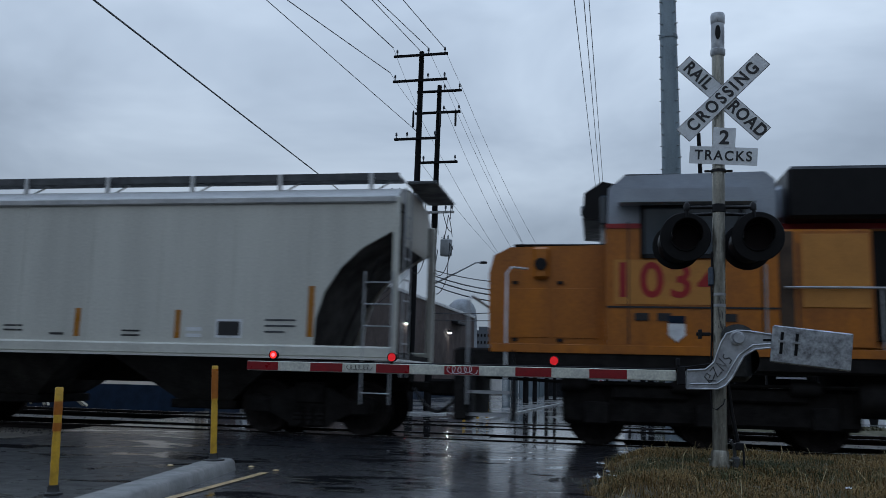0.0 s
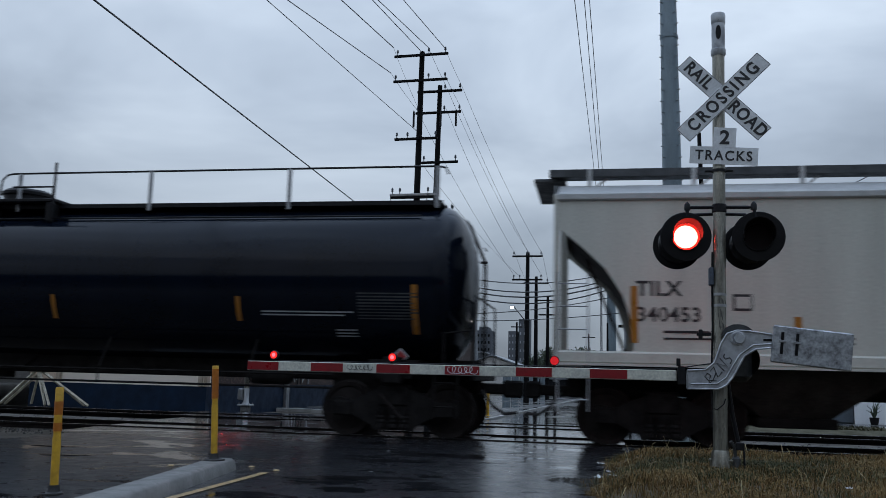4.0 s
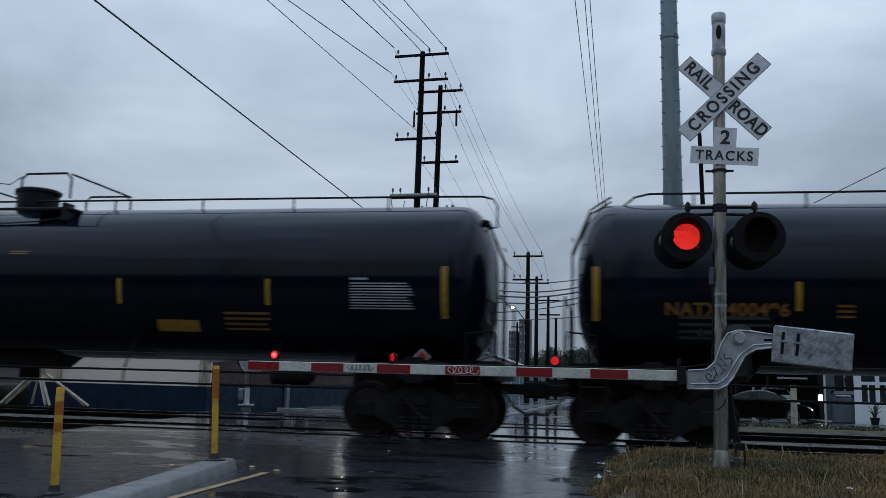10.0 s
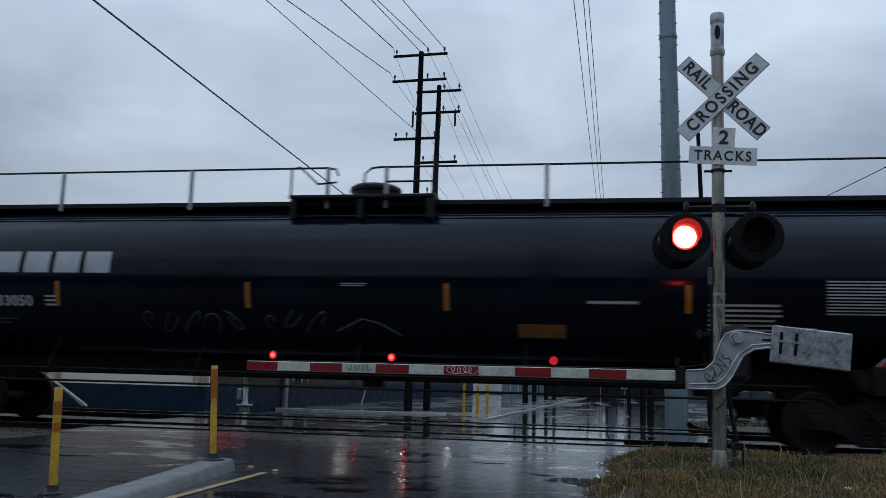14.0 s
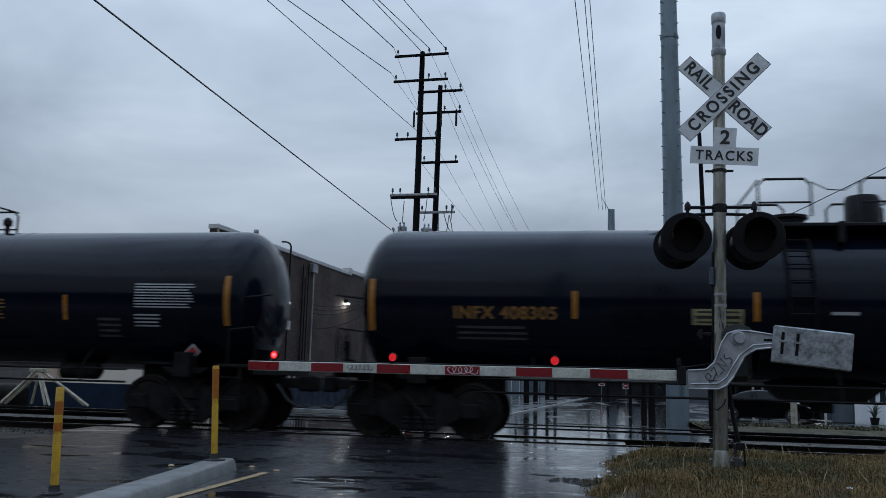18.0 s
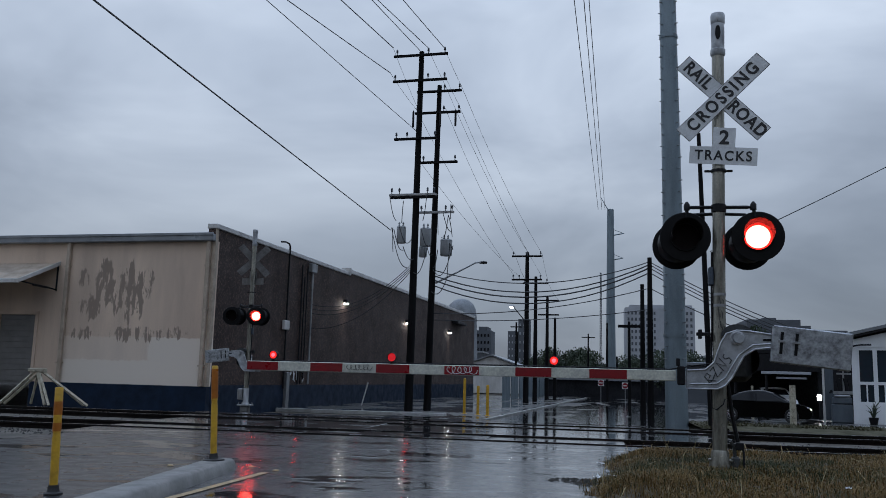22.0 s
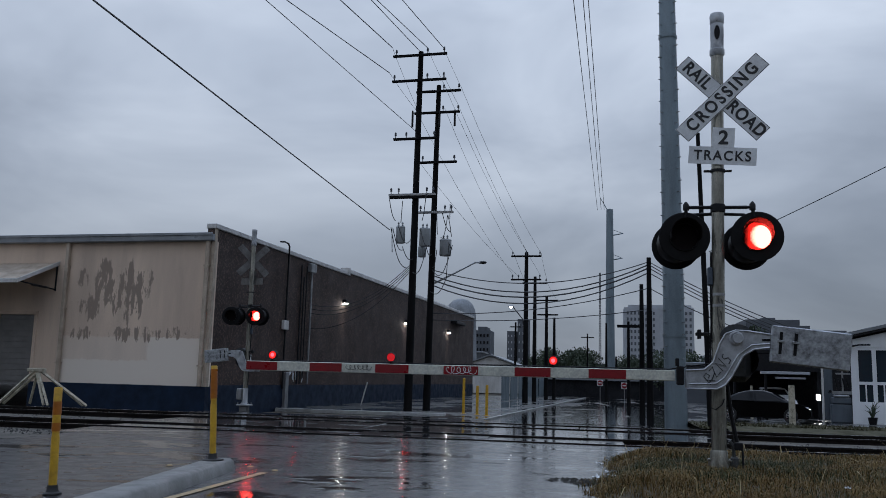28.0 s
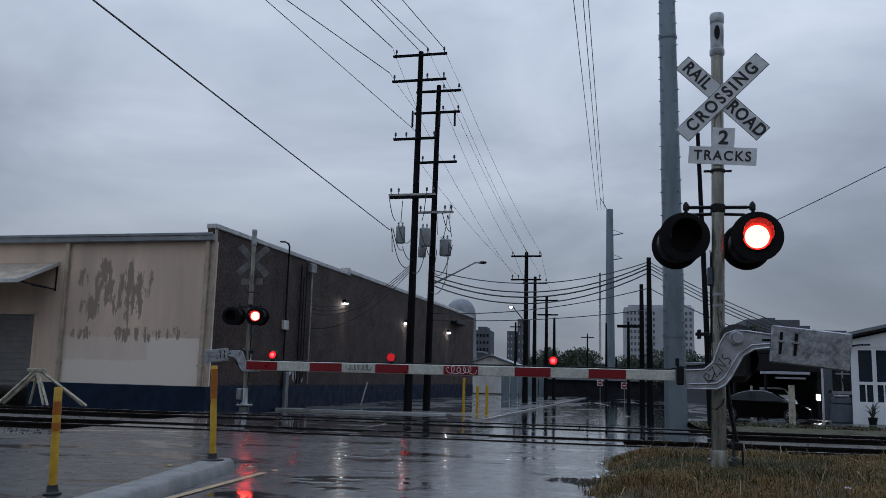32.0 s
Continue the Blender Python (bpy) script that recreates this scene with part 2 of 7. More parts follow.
LEAF = mat("dark foliage", (.05, .07, .04), .7, var=.4, scale=.8, fine=8, bump=0)
CARPAINT = mat("black car paint", (.002, .002, .0025), .16, var=.1, scale=3, bump=0, spec=.16, rvar=.03)
WHITECAR = mat("white car paint", (.62, .64, .66), .25, var=.05, scale=3, bump=0)
CARGLASS = mat("tinted car glass", (.006, .007, .009), .08, var=.1, bump=0, spec=.22, rvar=.02)
PUDDLE = mat("standing water", (.010, .011, .012), .02, var=.2, scale=9, fine=30, bump=.35, rvar=.01)
TYRE = mat("tyre", (.02, .02, .02), .7, var=.2, bump=.2)
RIM = mat("alloy rim", (.5, .5, .52), .3, .8, var=.1, bump=0)
LED_ON = glow("lit red lamp", (1.0, .046, .034), 30.0)
LED_DIM = glow("fading red lamp", (1.0, .032, .022), .75)
dn, dl = LED_DIM.node_tree.nodes, LED_DIM.node_tree.links
d_co, d_vo, d_rp = dn.new("ShaderNodeTexCoord"), dn.new("ShaderNodeTexVoronoi"), dn.new("ShaderNodeMapRange")
d_vo.inputs["Scale"].default_value = 85
d_rp.inputs[1].default_value, d_rp.inputs[2].default_value, d_rp.inputs[3].default_value, d_rp.inputs[4].default_value = .15, .7, 1.5, .10
dl.new(d_co.outputs["Object"], d_vo.inputs["Vector"])
dl.new(d_vo.outputs["Distance"], d_rp.inputs[0])
dl.new(d_rp.outputs[0], dn["Principled BSDF"].inputs["Emission Strength"])
VISORM = mat("matt black visor", (.012, .010, .010), .8, var=.3, scale=6, bump=.05, spec=.06, rvar=.03)
LED_EDGE = glow("lit red lamp edge", (1.0, .012, .008), 3.2)
LED_OFF = mat("unlit red lens", (.010, .004, .005), .4, var=.2, bump=0, spec=.12)
ARM_ON = glow("lit gate lamp", (1.0, .009, .013), 26.0)
ARM_DIM = glow("dim gate lamp", (.55, .01, .015), .7)
LAMPS = glow("lit street lamp", (.95, .97, 1.0), 9.0)
LAMPW = glow("lit wall lamp", (1.0, .96, .90), 45.0)


# ---- mesh helpers ----
class Solid:
    """Collects boxes, tubes, prisms and turned forms into one mesh."""

    def __init__(self):
        self.v, self.f = [], []

    def add(self, verts, faces, m=None):
        k = len(self.v)
        self.v += [tuple(m @ Vector(p)) for p in verts] if m else [tuple(p) for p in verts]
        self.f += [tuple(i + k for i in q) for q in faces]
        return self

    def box(self, x0, x1, y0, y1, z0, z1, b=0.0, m=None):
        if b <= 0:
            vs = [(x, y, z) for x in (x0, x1) for y in (y0, y1) for z in (z0, z1)]
            fs = [(0, 1, 3, 2), (4, 6, 7, 5), (0, 4, 5, 1), (2, 3, 7, 6), (0, 2, 6, 4), (1, 5, 7, 3)]
            return self.add(vs, fs, m)
        b = min(b, (x1 - x0) * .45, (y1 - y0) * .45, (z1 - z0) * .45)
        vs, ix = [], {}
        for sx in (0, 1):
            for sy in (0, 1):
                for sz in (0, 1):
                    c = ((x0, x1)[sx], (y0, y1)[sy], (z0, z1)[sz])
                    i = (b, -b)[sx], (b, -b)[sy], (b, -b)[sz]
                    for k in range(3):
                        p = [c[j] + (0 if j == k else i[j]) for j in range(3)]
                        ix[sx, sy, sz, k] = len(vs)
                        vs.append(p)
        fs = []
        for k in range(3):
            a, c = [j for j in range(3) if j != k]
            for s in (0, 1):
                q = []
                for u, w in ((0, 0), (1, 0), (1, 1), (0, 1)):
                    key = [0, 0, 0]
                    key[k], key[a], key[c] = s, u, w
                    q.append(ix[(*key, k)])
                fs.append(q)
            for u in (0, 1):
                for w in (0, 1):
                    k0, k1 = [0, 0, 0], [0, 0, 0]
                    k0[a] = k1[a] = u
                    k0[c] = k1[c] = w
                    k1[k] = 1
                    fs.append((ix[(*k0, a)], ix[(*k1, a)], ix[(*k1, c)], ix[(*k0, c)]))
        for sx in (0, 1):
            for sy in (0, 1):
                for sz in (0, 1):
                    fs.append(tuple(ix[sx, sy, sz, k] for k in range(3)))
        return self.add(vs, fs, m)

    def tube(self, pts, r, seg=8, r1=None, caps=True):
        pts = [Vector(p) for p in pts]
        n, vs, fs = len(pts), [], []
        up = None
        for i, p in enumerate(pts):
            d = (pts[min(i + 1, n - 1)] - pts[max(i - 1, 0)]).normalized()
            if up is None:
                up = Vector((0, 0, 1)) if abs(d.z) < .9 else Vector((1, 0, 0))
            s = d.cross(up).normalized()
            up = s.cross(d).normalized()
            rad = r if r1 is None else r + (r1 - r) * i / (n - 1)
            for k in range(seg):
                a = 2 * math.pi * k / seg
                vs.append(p + s * rad * math.cos(a) + up * rad * math.sin(a))
        for i in range(n - 1):
            for k in range(seg):
                a, b = i * seg + k, i * seg + (k + 1) % seg
                fs.append((a, b, b + seg, a + seg))
        if caps:
            fs += [tuple(range(seg))[::-1], tuple(range((n - 1) * seg, n * seg))]
        return self.add(vs, fs)

    def turn(self, prof, axis="z", seg=24, m=None, arc=2 * math.pi, start=0.0):
        """Turns a profile of (radius, height) round an axis."""
        vs, fs, n = [], [], len(prof)
        full = arc > 6.28
        cols = seg if full else seg + 1
        for k in range(cols):
            a = start + arc * k / seg
            for r, h in prof:
                x, y = r * math.cos(a), r * math.sin(a)
                vs.append({"z": (x, y, h), "x": (h, x, y), "y": (x, h, y)}[axis])
        for k in range(seg):
            for i in range(n - 1):
                a, b = k * n + i, ((k + 1) % cols) * n + i
                fs.append((a, b, b + 1, a + 1))
        return self.add(vs, fs, m)

    def prism(self, poly, y0, y1, m=None):
        """A polygon in x, z drawn out from y0 to y1."""
        n = len(poly)
        vs = [(x, y0, z) for x, z in poly] + [(x, y1, z) for x, z in poly]
        fs = [(i, (i + 1) % n, (i + 1) % n + n, i + n) for i in range(n)]
        fs += [tuple(range(n))[::-1], tuple(range(n, 2 * n))]
        return self.add(vs, fs, m)

    def mesh(self, name, material, smooth=35):
        me = bpy.data.meshes.new(name)
        me.from_pydata(self.v, [], self.f)
        bm = bmesh.new()
        bm.from_mesh(me)
        bmesh.ops.recalc_face_normals(bm, faces=bm.faces)
        bm.to_mesh(me)
        bm.free()
        me.materials.append(material)
        if smooth:
            me.shade_smooth()
            me.set_sharp_from_angle(angle=radians(smooth))
        return me


def thing(name, m, label, category, group="", kind=""):
    ob = new(name)
    ob.empty_display_size = .2
    ob.matrix_world = m
    return tagged(ob, label, category, group, kind)


def part(name, body, material, parent, label="", at=None, smooth=35):
    """One mesh object under a thing or a part; body is a Solid or a ready mesh."""
    me = body if isinstance(body, bpy.types.Mesh) else body.mesh(name, material, smooth)
    ob = new(name, me)
    ob.parent = parent
    if at is not None:
        ob.matrix_local = at
    return tagged(ob, label)


def single(name, body, material, label, category, group="", kind="", m=None, smooth=35):
    """A thing of one mesh."""
    me = body if isinstance(body, bpy.types.Mesh) else body.mesh(name, material, smooth)
    ob = new(name, me)
    if m is not None:
        ob.matrix_world = m
    return tagged(ob, label, category, group, kind)


def letters(name, text, size, material, parent, at, label="", spacing=1.0, depth=.002, squeeze=1.0, bold=0.0):
    """Writing as a flat mesh; it lies in x, z and is read from -y."""
    cu = bpy.data.curves.new(name, "FONT")
    cu.body, cu.size, cu.extrude, cu.space_character, cu.offset = text, size, depth, spacing, bold
    cu.align_x, cu.align_y = "CENTER", "CENTER"
    tmp = bpy.data.objects.new(name, cu)
    scene.collection.objects.link(tmp)
    me = bpy.data.meshes.new_from_object(tmp.evaluated_get(bpy.context.evaluated_depsgraph_get()))
    bpy.data.objects.remove(tmp)
    me.materials.clear()
    me.materials.append(material)
    me.transform(Matrix.Rotation(radians(90), 4, "X") @ Matrix.Diagonal((squeeze, 1, 1, 1)))
    return part(name, me, material, parent, label, at)


def arc(cx, cz, r, a0, a1, n):
    return [(cx + r * math.cos(radians(a0 + (a1 - a0) * i / n)), cz + r * math.sin(radians(a0 + (a1 - a0) * i / n))) for i in range(n + 1)]


# ---- large structure ----
ROAD_A = -3.5                                     # the street runs 3.5 degrees off the square to the tracks
RAIL_Y = [14.75, 16.185, 19.05, 20.485]           # the four rails, along x
LOW = -.45                                        # the street beyond the tracks lies lower


def gz(y):
    t = min(1, max(0, (y - 21.2) / 8.5))
    return LOW * t * t * (3 - 2 * t)


def sheet(xs, ys, lift, name, material, label, category):
    """A strip of ground over x from xs(y)[0] to xs(y)[1]."""
    s = Solid()
    n = 14
    for y in ys:
        a, b = xs(y)
        for i in range(n + 1):
            s.v.append((a + (b - a) * i / n, y, gz(y) + lift))
    for j in range(len(ys) - 1):
        for i in range(n):
            k = j * (n + 1) + i
            s.f.append((k, k + 1, k + n + 2, k + n + 1))
    return single(name, s, material, label, category, kind="structure", smooth=60)


YS = [-60, -20, 0, 4, 8, 12, 16, 20, 21.2, 22, 23, 24, 25, 26, 27, 28, 29, 30, 34, 40, 60, 100, 200, 500, 1500, 3000]
sheet(lambda y: (-1500, 1500), YS, -.10, "ground", DIRT, "bare wet earth ground around the crossing", "ground")


def road_mid(y):
    return -1.6 + (y - 10) * math.tan(radians(3.5))


sheet(lambda y: (-3.95 if y < 13 else -8.9 - max(0, y - 14) * .22, .9 if y < 13.6 else 1.0 + (y - 13.6) * .10), [-30, -10, 0, 4, 8, 10, 12, 12.9, 13.05, 13.7, 14.60],
      -.004, "road", ASPHALT, "rain-wet dark asphalt road up to the tracks", "road")
sheet(lambda y: (-40 if y < 8 else max(-40, -8.45 - max(0, 11.4 - y) * 4), -3.93), [-30, -10, 0, 4, 8, 10, 11.4, 13.0], -.006, "car_park", ASPHALT_LOT,
      "rain-wet asphalt lot beside the road", "pavement")
sheet(lambda y: (-10.3 - (y - 20) * .05, 1.7 + (y - 20) * .06), [20.66, 21.2, 22, 23, 24, 25, 26, 27, 28, 29, 30], -.004, "road_far_apron", ASPHALT_FAR,
      "rain-wet asphalt apron beyond the tracks", "road")
sheet(lambda y: (road_mid(y) - 3.6, road_mid(y) + 3.4), [30, 34, 40, 50, 60, 80, 100, 140, 200, 300], -.002, "street", ASPHALT_FAR,
      "rain-wet city street running into the distance", "road")
sheet(lambda y: (road_mid(y) - 7.6, road_mid(y) - 3.75), [31, 34, 40, 50, 60, 80, 100], .02, "pavement_west", PAVE, "wet concrete pavement beside the warehouse", "pavement")
sheet(lambda y: (-13.3 + (y - 34.6) * .061, road_mid(y) - 7.62), [34.62, 38, 42, 50, 60, 76], .022, "pavement_wall", PAVE, "wet concrete strip along the warehouse wall", "pavement")
sheet(lambda y: (road_mid(y) + 3.5, road_mid(y) + 16), [36, 40, 50, 60, 80, 100], .0, "pavement_east", PAVE, "wet concrete yard beside the street", "pavement")

# kerb along the far pavement
s = Solid()
for y0, y1 in [(31, 36), (36, 42), (42, 50), (50, 60), (60, 80)]:
    for a, b in ((y0, y1 - .03),):
        xa, xb = road_mid(a) - 3.75, road_mid(b) - 3.75
        s.add([(xa, a, LOW - .1), (xa + .12, a, LOW - .1), (xa + .12, a, LOW + .06), (xa, a, LOW + .06),
               (xb, b, LOW - .1), (xb + .12, b, LOW - .1), (xb + .12, b, LOW + .06), (xb, b, LOW + .06)],
              [(0, 1, 2, 3), (4, 7, 6, 5), (0, 4, 5, 1), (1, 5, 6, 2), (2, 6, 7, 3), (3, 7, 4, 0)])
s.box(-13.2, -6.0, 34.45, 34.63, LOW - .1, LOW + .07, .02)
single("kerb_far", s, KERB_PALE, "pale concrete kerb along the far pavement", "kerb", kind="structure")

# ---- tracks ----
def bed(name, xa, xb):
    s = Solid()
    rnd = random.Random(3)
    nx = int((xb - xa) / .5)
    prof = [(13.3, -.12), (13.9, -.10), (14.6, -.13), (15.47, -.12), (16.3, -.13), (17.2, -.16), (18.2, -.15), (19.8, -.12), (20.8, -.13), (21.6, -.16), (22.6, -.25)]
    for i in range(nx + 1):
        for y, z in prof:
            s.v.append((xa + (xb - xa) * i / nx, y + rnd.uniform(-.05, .05), z + rnd.uniform(-.02, .02)))
    k = len(prof)
    for i in range(nx):
        for j in range(k - 1):
            a = i * k + j
            s.f.append((a, a + k, a + k + 1, a + 1))
    return single(name, s, GRAVEL, "grey crushed-stone ballast under the tracks", "ballast", kind="stuff", smooth=60)


bed("ballast", -90, -8.7)
bed("ballast", 1.0, 90)


def stones(name, xa, xb, n, seed):
    """Loose stones strewn on the ballast."""
    s, rnd = Solid(), random.Random(seed)
    for i in range(n):
        x, y, r = rnd.uniform(xa, xb), rnd.choice([rnd.uniform(13.3, 14.6), rnd.uniform(13.3, 22.4)]), rnd.uniform(.018, .05)
        vs = [(x + r * rnd.uniform(.7, 1.2) * dx, y + r * rnd.uniform(.7, 1.2) * dy, -.115 + r * rnd.uniform(.6, 1) * dz) for dx, dy, dz in
              ((1, 0, 0), (0, 1, 0), (-1, 0, 0), (0, -1, 0), (0, 0, 1))]
        s.add(vs, [(0, 1, 4), (1, 2, 4), (2, 3, 4), (3, 0, 4)])
    return single(name, s, GRAVEL, "loose grey track stones", "stones", kind="stuff", smooth=0)


stones("track_stones", -24, -8.8, 5200, 5)
stones("track_stones", 1.2, 13, 4200, 6)

rail_prof = [(-.07, -.175), (.07, -.175), (.07, -.16), (.012, -.145), (.012, -.045), (.036, -.035), (.036, -.004), (.028, 0), (-.028, 0), (-.036, -.004), (-.036, -.035), (-.012, -.045), (-.012, -.145), (-.07, -.16)]


def rail_mesh():
    s = Solid()
    n = len(rail_prof)
    s.v = [(x, y, z) for x in (-120, 120) for y, z in rail_prof]
    s.f = [(i, (i + 1) % n, (i + 1) % n + n, i + n) for i in range(n)] + [tuple(range(n)), tuple(range(n, 2 * n))]
    return s.mesh("rail", RAILM, 30)


RAIL_ME = rail_mesh()
head = Solid().box(-120, 120, -.03, .03, -.001, .003).mesh("running_surface", RAILTOP, 0)
tie_me = Solid().box(-.115, .115, -1.3, 1.3, -.30, -.135, .012).mesh("sleeper", TIE)
for k in (0, 1):
    yc = (RAIL_Y[2 * k] + RAIL_Y[2 * k + 1]) / 2
    track = thing("railway_track", pose(0, yc, 0), "steel railway track on timber sleepers and ballast", "railway track", "tracks at the crossing", "structure")
    for sy in (-.7175, .7175):
        r = part("rail", RAIL_ME, RAILM, track, "dark rusty steel rail", pose(0, sy, .012))
        part("running_surface", head, RAILTOP, r, "polished rail head")
    rnd = random.Random(11 + k)
    for x0, n in ((-9.2, 46), (1.9, 34)):
        for i in range(n):
            x = x0 - i * .56 if x0 < 0 else x0 + i * .56
            part("sleeper", tie_me, TIE, track, "", pose(x, rnd.uniform(-.05, .05), rnd.uniform(-.012, .0), 0, 0, rnd.uniform(-2, 2)))

# crossing surface between and beside the rails: concrete panels, with flangeways left open
panel_cache = {}


def panel(w, d):
    key = (round(w, 2), round(d, 2))
    if key not in panel_cache:
        panel_cache[key] = Solid().box(-w / 2, w / 2, -d / 2, d / 2, -.20, 0, .012).mesh("panel", PANEL)
    return panel_cache[key]


deck = thing("crossing_deck", pose(0, 0, 0), "wet concrete panel deck between the rails at the crossing", "crossing deck", "", "structure")
rnd = random.Random(4)
for ya, yb in [(14.88, 16.05), (16.28, 18.95), (19.18, 20.35), (20.58, 20.68)]:
    x0 = -8.95 - (ya - 14) * .2
    while x0 < .4:
        w = 2.4
        part("panel", panel(w - .02, yb - ya), PANEL, deck, "", pose(x0 + w / 2, (ya + yb) / 2, -.008 + rnd.uniform(-.006, .004), rnd.uniform(-.25, .25), rnd.uniform(-.15, .15), 0))
        x0 += w

# ---- traffic island kerb, line and studs ----
s = Solid()
n = 60
for i in range(n + 1):
    y = -6.0 + 15.15 * i / n
    k = 1.0 if y < 8.85 else math.sqrt(max(0, 1 - ((y - 8.85) / .31) ** 2))
    xm = -3.60 - .13 * (y - 6) + .008 * math.sin(y * 2)
    for dx, z in ((-.17, -.02), (-.145, .09), (-.11, .115), (.11, .115), (.145, .09), (.17, -.02)):
        s.v.append((xm + dx * max(.12, k), y, z if z < 0 else z * (.55 + .45 * k)))
for i in range(n):
    for j in range(5):
        a = i * 6 + j
        s.f.append((a, a + 1, a + 7, a + 6))
s.f += [tuple(range(n * 6, n * 6 + 6)), tuple(range(6))]
kerb = single("kerb_island", s, KERB, "worn pale concrete kerb with a rounded end on wet asphalt", "kerb", kind="structure", smooth=50)


def strip(name, pts, w, z, material, label):
    s = Solid()
    for (xa, ya), (xb, yb) in zip(pts, pts[1:]):
        d = Vector((xb - xa, yb - ya)).normalized()
        nx, ny = -d.y * w / 2, d.x * w / 2
        s.add([(xa + nx, ya + ny, z), (xa - nx, ya - ny, z), (xb - nx, yb - ny, z), (xb + nx, yb + ny, z)], [(0, 1, 2, 3)])
    return single(name, s, material, label, "road marking", kind="structure", smooth=0)


strip("road_line", [(-3.50, -6.0), (-3.44, 6.0), (-3.43, 8.75)], .085, .003, LINEY, "worn yellow painted line along the kerb")
stud_me = Solid().turn([(.036, 0), (.034, .006), (.022, .012), (0, .014)], seg=12).mesh("road_stud", LINEY)
for x, y in ((-3.78, 9.22), (-3.40, 8.98), (-4.62, 8.98)):
    single("road_stud", stud_me, LINEY, "small round yellow road stud on wet asphalt", "road stud", "road studs", m=pose(x, y, 0))


# ---- yellow posts ----
def delineator(x, y, z, h, bands, group, r=.034, lean=0.0, wide=.075):
    t = thing("marker_post", pose(x, y, z, 0, lean, 0), "yellow plastic marker post with faded orange bands, rubber base", "post", group)
    part("base", Solid().turn([(wide, 0), (wide - .002, .012), (.052, .022), (.046, .035), (.043, .075), (0, .075)], seg=20), RUBBER, t, "black rubber base")
    part("tube", Solid().turn([(r, .07), (r, h - .42), (r * .91, h - .40), (r * .89, h - .37), (r, h - .34), (r, h - .01), (r * .85, h), (0, h)], seg=16), YELLOW, t)
    for a, b in bands:
        part("band", Solid().turn([(r + .0015, a), (r + .0015, b)], seg=16), ORANGE, t, "faded orange band")
    return t


delineator(-4.43, 6.62, -.004, .875, [(.645, .755), (.51, .58)], "marker posts at the kerb", .034, -2.0)
delineator(-3.955, 8.62, .112, .985, [(.64, .95)], "marker posts at the kerb", .034, -2.9, .115)
for x, y, h in ((-5.53, 36.24, 1.5), (-4.86, 35.58, 1.2), (-4.37, 34.82, 1.25)):
    t = thing("steel_bollard", pose(x, y, LOW), "thin yellow steel bollard on the far pavement", "bollard", "bollards on the far pavement")
    part("tube", Solid().turn([(.06, 0), (.06, h - .03), (.03, h), (0, h)], seg=12), YELLOW, t)
    part("flange", Solid().turn([(.11, 0), (.11, .03), (.06, .04)], seg=12), YELLOW, t)

# ---- grass verge ----
s, rnd = Solid(), random.Random(8)
NX, NY = 40, 30


def verge_edge(y):
    return .02 + .16 * math.sin(y * 1.9 + .6) + .10 * noise.noise(Vector((3, y * 2.3, 1))) + max(0, y - 10.7) ** 2 * .17


def verge_z(x, y):
    e = min(1, max(0, (x - verge_edge(y)) / .55)) * min(1, max(0, (13.0 - y) / .9))
    e = e * e * (3 - 2 * e)
    return -.025 + e * (.155 + .05 * noise.noise(Vector((x * .9, y * .9, 0))))


for i in range(NX + 1):
    for j in range(NY + 1):
        x, y = -.28 + 14 * (i / NX) ** 1.5, -6 + 19.3 * j / NY
        s.v.append((x, y, verge_z(x, y)))
for i in range(NX):
    for j in range(NY):
        a = i * (NY + 1) + j
        s.f.append((a, a + NY + 1, a + NY + 2, a + 1))
single("verge", s, SOIL, "low bank of soil and dead grass beside the road", "verge", kind="structure", smooth=60)


def grass(name, material, n, seed, lo, hi, label, green):
    s, rnd = Solid(), random.Random(seed)
    k = 0
    while k < n:
        x, y = -.25 + rnd.random() ** 1.25 * 7.8, rnd.uniform(6.8, 12.6 + .35 * noise.noise(Vector((rnd.random() * 8, 0, 3))))
        z = verge_z(x, y)
        c = noise.noise(Vector((x * 1.4, y * 1.4, seed)))
        if x < verge_edge(y) - .16 * max(0, noise.noise(Vector((x * 4, y * 4, 7)))) or z < -.03 and rnd.random() < .55 or rnd.random() > (.55 + c * 1.2) * min(1, .12 + (x - verge_edge(y) + .1) / .5):
            continue
        near = math.exp(-((x - 1.5) ** 2 + (y - 9.9) ** 2) / .9)
        if green and rnd.random() > .09 + near:
            continue
        k += 1
        h, a, lean = rnd.uniform(lo, hi) * (1 + .4 * c), rnd.uniform(0, 6.28), rnd.uniform(.5, 1.6)
        w = rnd.uniform(.002, .004)
        dx, dy = math.cos(a), math.sin(a)
        tip = (x + dx * h * lean, y + dy * h * lean, z + h * (1.05 - .45 * lean))
        mid = (x + dx * h * lean * .3, y + dy * h * lean * .3, z + h * .6)
        s.add([(x - dy * w, y + dx * w, z - .01), (x + dy * w, y - dx * w, z - .01), (mid[0] + dy * w, mid[1] - dx * w, mid[2]), (mid[0] - dy * w, mid[1] + dx * w, mid[2]), tip],
              [(0, 1, 2, 3), (3, 2, 4)])
    me = bpy.data.meshes.new(name)
    me.from_pydata(s.v, [], s.f)
    me.materials.append(material)
    return single(name, me, material, label, "grass", kind="stuff")


